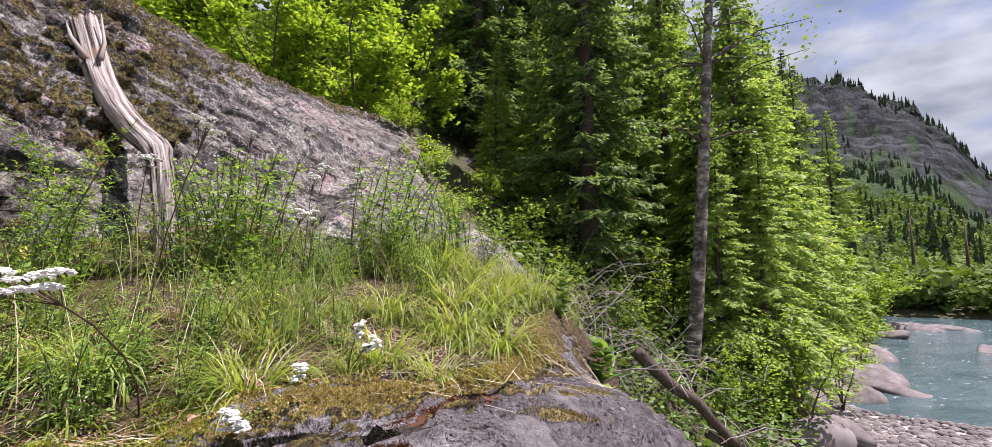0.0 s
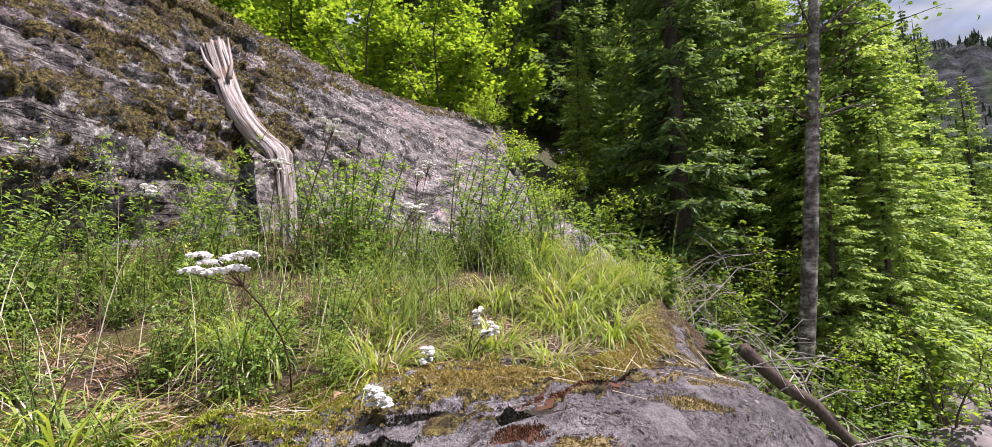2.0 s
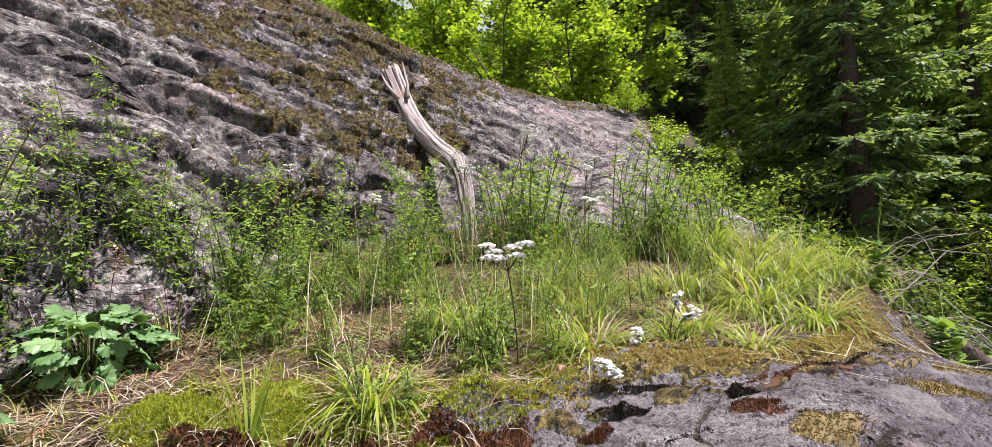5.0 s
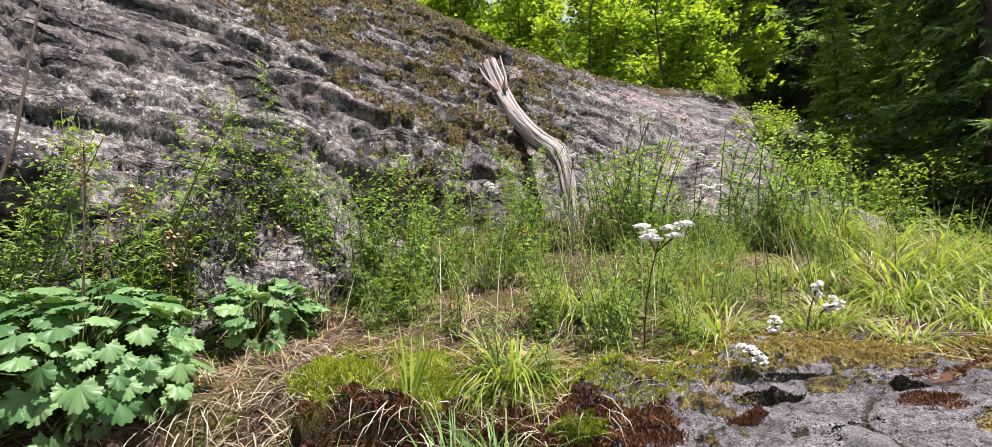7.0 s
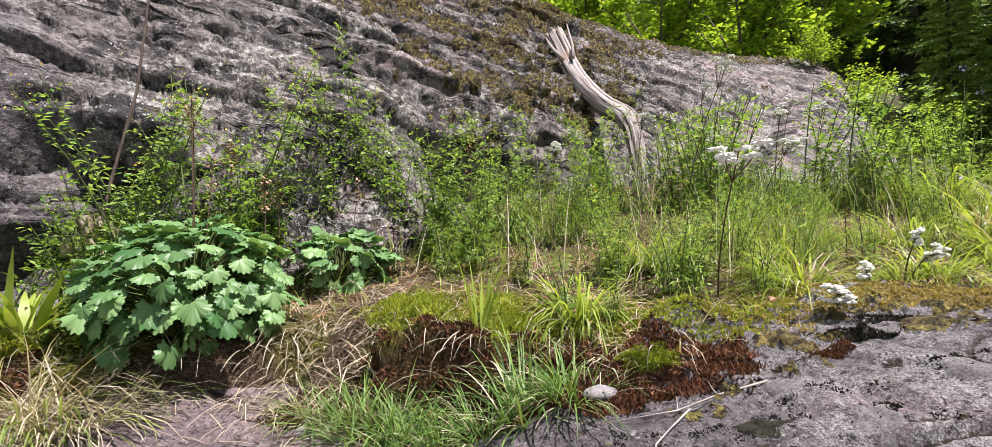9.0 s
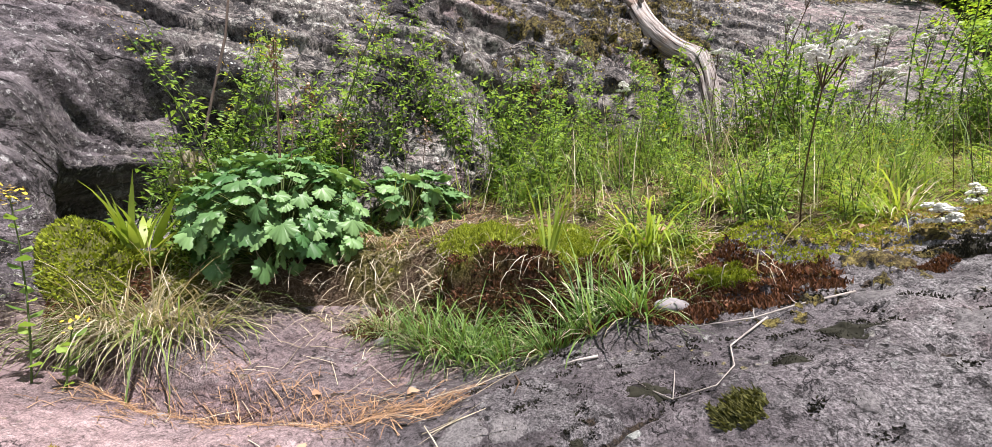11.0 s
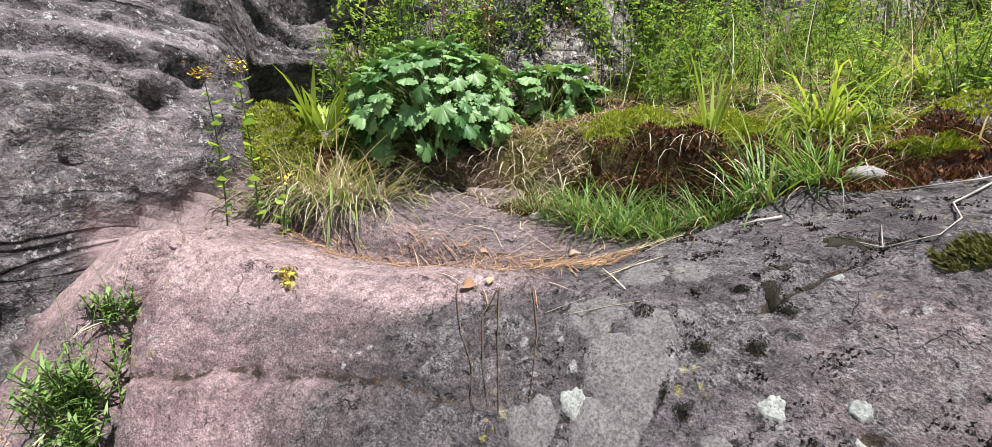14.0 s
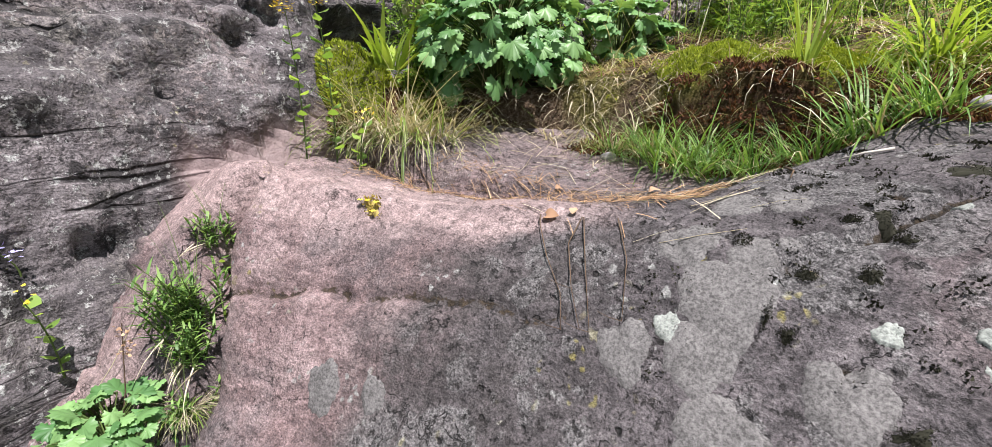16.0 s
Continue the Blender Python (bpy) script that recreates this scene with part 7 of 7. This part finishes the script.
flower_stem(-1.09, 0.90, 0.30, "upright leafy stalk with small yellow flowers", 201, M_YELLOW, 8, (0.03, -0.04))
flower_stem(-1.02, 0.93, 0.32, "thin leafy stalk with yellow flowers", 202, M_YELLOW, 7, (0.0, -0.03))
flower_stem(-0.98, 0.96, 0.12, "short leafy stalk in the trough", 203, M_YELLOW, 2)
flower_stem(0.40, 2.0, 0.16, "small yellow flower among grass", 204, M_YELLOW, 4)
flower_stem(-0.16, 0.62 + 1.6, 0.2, "small yellow flower in the grass", 205, M_YELLOW, 3)
for i, (x, y, h) in enumerate(((1.45, 3.3, .62), (1.62, 3.5, .55), (1.30, 3.6, .55), (1.55, 3.2, .42), (1.2, 3.3, .6))):
    flower_stem(x, y, h, "violet bellflower on a thin stalk", 206 + i, M_VIOLET, 3, (0.03, 0.02), False)
stonecrop = cushion("stonecrop", -0.785, 0.853, 0.018, 0.014, 0.006, M_GOLD, "small stonecrop with yellow flowers on the slab", 211, 110, 0.008)
for i, (x, y) in enumerate(((-0.79, 0.85), (-0.775, 0.858), (-0.80, 0.845), (-0.77, 0.846))):
    b = Buf()
    p = on_surface(x, y, 0.011)
    for k in range(10):
        leaf_quad(b, p, Vector((math.cos(k), math.sin(k), .3)), Vector((0, 0, 1)), 0.006, random)
    ob = part("flower", b, M_YELLOW, stonecrop, "tiny yellow flower", smooth=False)


# --- dry stalk that leans before the outcrop
th = thing("dead_stalk", "tall dry brown stalk leaning at the outcrop", "dead plant")
b = Buf()
b.tube([(-1.30, 1.36, 2.62), (-1.275, 1.38, 2.80), (-1.27, 1.40, 2.96), (-1.24, 1.43, 3.20), (-1.245, 1.45, 3.45), (-1.235, 1.48, 3.75)], [0.0075, 0.0055, 0.0042, 0.0036, 0.003, 0.002], 7)
part("stalk", b, M_BARK, th)
b, r_ = Buf(), random.Random(3)
for i in range(46):
    q = Vector((-1.275 + r_.gauss(0, .02), 1.38 + r_.gauss(0, .02), 2.88 - 0.16 * r_.random()))
    leaf_quad(b, q, Vector((r_.gauss(0, .5), r_.gauss(0, .5), -1)), Vector((1, .3, 0)), 0.05 * r_.uniform(.5, 1.3), r_)
tagged(part("withered_leafage", b, M_STRAW, th, "withered pale leaves", smooth=False), kind="stuff")
for i, (x, y, z) in enumerate(((-1.12, 1.62, 3.10), (-0.93, 1.55, 2.98), (-1.02, 1.70, 3.0), (-0.62, 2.25, 3.25))):
    r_ = random.Random(300 + i)
    th = thing("seed_stalk", "brown dry flower spike among green herbs", "dead plant")
    b, c = Buf(), Buf()
    z0 = spot(x + .02, y - .03)
    c.tube([(x + .02, y - .03, z0 - 0.01), (x + .01, y, (z0 + z) / 2), (x, y, z)], [.002, .0017, .0013], 4, False)
    for k in range(60):
        q = Vector((x + r_.gauss(0, .009), y + r_.gauss(0, .009), z - 0.10 * r_.random()))
        leaf_quad(b, q, Vector((r_.gauss(0, 1), r_.gauss(0, 1), r_.gauss(0, .6))), Vector((0, 0, 1)), 0.013, r_)
    part("stalk", c, M_STALK, th)
    tagged(part("seed_head", b, M_SEED, th, smooth=False), kind="stuff")

# --- at the lower end of the crack
low = copy_thing(small, Matrix.Identity(4))
low.matrix_basis = pose(-0.925, 0.49, spot(-0.925, 0.49) - 0.01, 0, 0, 90) @ Matrix.Scale(0.62, 4)
tagged(low, "bright green lobed leaves low in the crack")
flower_stem(-0.84, 0.545, 0.045, "yellow flower low beside the crack", 220, M_YELLOW, 6, (0.01, -0.01), False)
flower_stem(-1.15, 0.44, 0.05, "pale violet bellflower against the rock", 221, M_VIOLET, 4, (0.02, -0.02), False)
flower_stem(-1.08, 0.46, 0.16, "thin stalk with yellow buds against the rock", 222, M_YELLOW, 1, (0.03, -0.03))


# ---- bank: brush, fallen log, undergrowth ----
_BX, _BY = np.meshgrid(np.arange(-32, 45, 0.15), np.arange(-12, 47, 0.15), indexing="ij")
_BANK = np.where((_BX < 2.9) & (_BY < 7.3), np.maximum(ground_z(_BX, _BY), wall_z(_BX, _BY)), ground_z(_BX, _BY)).tolist()


def bank_z(x, y):
    i, j = int((x + 32) / 0.15), int((y + 12) / 0.15)
    if 0 <= i < len(_BANK) and 0 <= j < len(_BANK[0]):
        return _BANK[i][j]
    return float(ground_z(x, y))


def scatter_leaves(name, label, seed, count, where, material, size, high, category="undergrowth"):
    r = random.Random(seed)
    b = Buf()
    for i in range(count):
        x, y = where(r)
        z = bank_z(x, y)
        c = Vector((x, y, z))
        for k in range(9):
            q = c + Vector((r.gauss(0, .16), r.gauss(0, .16), high * r.random() ** 1.3))
            leaf_quad(b, q, Vector((r.gauss(0, 1), r.gauss(0, 1), r.gauss(0, .4))), Vector((r.gauss(0, .5), r.gauss(0, .5), 1)), size * r.uniform(.6, 1.3), r)
    return tagged(part(name, b, material, smooth=False), label, category, kind="stuff")


def bank_spot(d0, d1, a0, a1):
    def pick(r):
        for _ in range(20):
            x, y = at_bearing(r.uniform(a0, a1), d0 + (d1 - d0) * r.random() ** 0.7)
            if x > 2.9 or y > 7.3 or a1 < 20 or bank_z(x, y) - float(ground_z(x, y)) < 0.02:
                break
        return x, y
    return pick


scatter_leaves("undergrowth", "low shady undergrowth on the river bank", 301, 2600, bank_spot(4.2, 15.0, 24, 56), M_LEAF2, 0.085, 0.55)
scatter_leaves("fern_growth", "bright low leaves along the ridge behind the outcrop", 302, 1300, bank_spot(6.9, 11.0, -32, 13), M_LEAF, 0.09, 0.6)
scatter_leaves("bank_leaves", "small bright leaves below the slab", 303, 420, bank_spot(2.9, 5.5, 44, 62), M_LEAF, 0.05, 0.30)
scatter_leaves("hill_growth", "green brush over the hillside", 304, 3000, bank_spot(11, 34, -40, 58), M_LEAF2, 0.16, 1.0)


end_bush = broadleaf("low_bush", 0.55, 0.42, 305, M_LEAF, 1500, 0.034, "low bright leafy bush at the outcrop's end", False, 6)
place(end_bush, 1.80, 5.35, 0, 0.8)
more(end_bush, 2.05, 5.15, 120, 0.6)
more(end_bush, 1.62, 5.85, 220, 0.7)


def log(name, a, b_, rad, label, seed, forks=10):
    r = random.Random(seed)
    th = thing(name, label, "fallen log")
    a, b_ = Vector(a), Vector(b_)
    buf = Buf()
    n = 9
    pts = [a.lerp(b_, i / n) + Vector((r.gauss(0, .02), r.gauss(0, .02), r.gauss(0, .02))) for i in range(n + 1)]
    buf.tube(pts, [rad * (1 - 0.55 * i / n) for i in range(n + 1)], 9)
    part("trunk", buf, M_BARK, th)
    buf = Buf()
    for k in range(forks):
        p = pts[r.randrange(2, n + 1)]
        d = Vector((r.gauss(0, 1), r.gauss(0, 1), abs(r.gauss(.2, .6)))).normalized()
        L = r.uniform(.3, 1.0)
        q = p + d * L * .5 + Vector((0, 0, .05))
        buf.tube([p, q, p + d * L + Vector((0, 0, -.1 * L))], [.012, .008, .002], 5, False)
    tagged(part("brushwood", buf, M_DEAD, th), kind="stuff")
    return th


def bank_point(deg, dist, up=0.0):
    x, y = at_bearing(deg, dist)
    return (x, y, float(ground_z(x, y)) + up)


log("fallen_log", bank_point(41, 5.6, 0.9), bank_point(57, 6.6, 0.25), 0.075, "bare fallen trunk sloping down the bank", 311, 16)
log("fallen_log", bank_point(48, 6.0, 0.5), bank_point(60, 7.4, 0.15), 0.045, "thin dead trunk on the bank", 312, 14)
for i, (deg, dist, up) in enumerate(((33, 5.8, 0.5), (35.5, 6.4, 0.5), (38, 6.0, 0.3), (31, 6.6, 0.7), (42, 7.0, 0.3), (47.5, 6.6, 0.3), (52, 6.0, 0.1), (29.5, 6.2, 0.9))):
    r_ = random.Random(320 + i)
    th = thing("dead_brush", "tangle of bare grey dead branches on the bank", "brush")
    b = Buf()
    c = Vector(bank_point(deg, dist, 0.0))
    for k in range(16):
        d = Vector((r_.gauss(0, .8), r_.gauss(0, .8), abs(r_.gauss(.6, .5)))).normalized()
        L = r_.uniform(.5, 1.5)
        p = c + Vector((r_.gauss(0, .3), r_.gauss(0, .3), -.05))
        pts = [p, p + d * L * .35 + Vector((0, 0, .08)), p + d * L * .7 + Vector((r_.gauss(0, .1), r_.gauss(0, .1), .06)), p + d * L + Vector((r_.gauss(0, .15), r_.gauss(0, .15), -.18 * L))]
        b.tube(pts, [.011, .008, .006, .002], 4, False)
        for f in range(3):
            q = pts[r_.randrange(1, 4)]
            e = q + Vector((r_.gauss(0, 1), r_.gauss(0, 1), r_.gauss(.1, .6))).normalized() * L * .3
            b.tube([q, q.lerp(e, .5) + Vector((0, 0, .03)), e], [.005, .004, .001], 3, False)
    tagged(part("brushwood", b, M_DEAD, th), kind="stuff")

# ---- gravel bar and river boulders ----
M_COBBLE = plain_material("river_stones", (0.075, 0.066, 0.064), (0.22, 0.195, 0.185), 3.0, 0.9, 0.4, island=True)
r_ = random.Random(12)
b = Buf()
for i in range(3800):
    d = 9.5 + 6.0 * r_.random()
    x, y = at_bearing(r_.uniform(52, 82), d)
    z = bank_z(x, y)
    if z < -0.02 or bank_q(x, y) > 1.0:
        continue
    s = r_.uniform(.03, .11)
    n = 6
    t0 = r_.uniform(0, 6.283)
    k1, k2 = r_.uniform(.6, 1.0), r_.uniform(.35, .6)
    ring = lambda f, h: [(x + s * f * math.cos(t0 + 6.283 * j / n) * r_.uniform(.85, 1.1), y + s * f * k1 * math.sin(t0 + 6.283 * j / n) * r_.uniform(.85, 1.1), z + h) for j in range(n)]
    vs = ring(1.0, -0.01) + ring(0.95, s * k2 * .5) + ring(0.5, s * k2)
    b.add(vs, [[j, (j + 1) % n, n + (j + 1) % n, n + j] for j in range(n)] + [[n + j, n + (j + 1) % n, 2 * n + (j + 1) % n, 2 * n + j] for j in range(n)] + [[2 * n + j for j in range(n)]])
tagged(part("gravel", b, M_COBBLE), "pale rounded river gravel", "gravel", kind="stuff")
for i, (deg, dist, s, sq) in enumerate(((62.5, 18.0, 0.9, (1.4, .9, .5)), (64.5, 17.2, 0.55, (1.4, .8, .45)), (60.8, 15.5, 0.6, (1.2, .8, .6)), (61.5, 20.0, 0.8, (1.3, .9, .6)), (62.5, 24, 0.8, (1.5, 1, .5)),
                                        (65.5, 40, 1.0, (1.8, .9, .4)), (68, 42, 0.9, (1.8, .9, .35)), (70.5, 30, 0.6, (1.6, .9, .4)), (63.5, 34, 0.9, (1.6, .9, .4)), (57.5, 9.5, 0.5, (1.2, .9, .7)), (59.5, 10.8, 0.45, (1.2, .9, .6)), (56.0, 11.0, 0.6, (1.2, .9, .7)))):
    x, y = at_bearing(deg, dist)
    stone("river_boulder", x, y, s, "worn grey-pink boulder at the river's edge", M_COBBLE, 400 + i, sq, 0.35, "river boulders", max(-0.15, float(ground_z(x, y))))
log("driftwood", (42.0, 22.0, 0.35), (49.0, 31.0, 0.45), 0.35, "pale drift log on the far bank", 330, 2)


# ---- far woods ----
def far_tree(buf, x, y, z, h, w, r, tiers=4):
    """A far conifer: ragged tiers of boughs."""
    n = 6
    for t in range(tiers):
        z0 = z + h * (0.08 + 0.80 * t / tiers)
        z1 = z + h * (0.08 + 0.80 * (t + 1.45) / tiers)
        ww = w * (1 - 0.80 * t / tiers)
        ring = []
        for k in range(n * 2):
            a = 6.283 * k / (n * 2) + t
            f = ww * (1.0 if k % 2 else 0.45) * r.uniform(.7, 1.15)
            ring.append((x + f * math.cos(a), y + f * math.sin(a), z0 + r.uniform(-.05, .05) * h * (1 if k % 2 else 0)))
        buf.add(ring + [(x, y, min(z1, z + h))], [[k, (k + 1) % (2 * n), 2 * n] for k in range(2 * n)])


def far_bush(buf, x, y, z, s, r, count=54):
    for k in range(count):
        d = Vector((r.gauss(0, 1), r.gauss(0, 1), r.gauss(.3, .8))).normalized()
        p = Vector((x, y, z + s * .55)) + Vector((d.x * s * .6, d.y * s * .6, d.z * s * .55)) * r.uniform(.6, 1)
        leaf_quad(buf, p, Vector((r.gauss(0, 1), r.gauss(0, 1), r.gauss(0, .6))), d, s * .26 * r.uniform(.6, 1.2), r, .3)


MT = BVHTree.FromPolygons([v.co for v in mountain.data.vertices], [p.vertices for p in mountain.data.polygons])


def far_z(x, y):
    hit = MT.ray_cast(Vector((x, y, 2000)), Vector((0, 0, -1)))
    return hit[0].z if hit[0] is not None else bank_z(x, y)


M_FARFIR = leaf_material("far_conifers", (0.022, 0.045, 0.018), (0.070, 0.115, 0.036), 0.8, 0.15)
M_FARLEAF = leaf_material("far_broadleaf", (0.060, 0.115, 0.018), (0.16, 0.235, 0.040), 0.8, 0.3)
r_ = random.Random(79)
fir_b, leaf_b = Buf(), Buf()
for i in range(620):
    x, y = at_bearing(r_.uniform(50, 84), 53 + 75 * r_.random() ** 1.4)
    z = far_z(x, y)
    if z > 0.4:
        far_bush(leaf_b, x, y, z - .4, r_.uniform(1.6, 4.2), r_, 46)
for i in range(46):
    x, y = at_bearing(r_.uniform(50, 84), r_.uniform(66, 150))
    h = r_.uniform(4.5, 8.0)
    far_tree(fir_b, x, y, far_z(x, y) - .5, h, h * r_.uniform(.14, .20), r_, 9)
r_ = random.Random(77)
for i in range(3600):
    deg = r_.uniform(47, 84)
    R = 56 * (620 / 56) ** r_.random()
    x, y = at_bearing(deg, R)
    z = far_z(x, y)
    if z < 0.5:
        continue
    dense = noise.noise(Vector((x * .012, y * .012, 5.0)))
    if R < 170 or (R < 330 and r_.random() < 0.75):
        far_bush(leaf_b, x, y, z - .3, r_.uniform(1.4, 3.0) * (0.8 + R / 260), r_)
    elif dense > -0.25 - (0.3 if R < 330 else 0):
        h = r_.uniform(4.5, 10)
        far_tree(fir_b, x, y, z - .5, h, h * r_.uniform(.13, .2), r_, 6 if R < 380 else 4)
tagged(part("far_conifers", fir_b, M_FARFIR, smooth=False), "dark conifers scattered over the mountainside", "forest", kind="stuff")
tagged(part("far_broadleaf", leaf_b, M_FARLEAF, smooth=False), "bright green thicket on the far bank", "forest", kind="stuff")
b, r_ = Buf(), random.Random(78)
for i in range(260):
    deg = r_.uniform(50, 74)
    R = r_.uniform(780, 880)
    x, y = at_bearing(deg, R)
    h = r_.uniform(9, 17)
    far_tree(b, x, y, far_z(x, y) - 1, h, h * .16, r_, 3)
tagged(part("ridge_trees", b, M_FARFIR, smooth=False), "small conifers along the cliff tops", "forest", kind="stuff")
for i, (deg, R, h) in enumerate(((72.0, 62, 11.0), (69.5, 66, 8.0), (66.0, 75, 10.0))):
    x, y = at_bearing(deg, R)
    th = thing("dead_tree", "bare dead tree standing on the far bank", "dead tree")
    b = Buf()
    z = far_z(x, y)
    b.tube([(x, y, z - .3), (x + .3, y, z + h * .5), (x + .4, y, z + h)], [.22, .15, .04], 6)
    part("trunk", b, M_BARK, th)
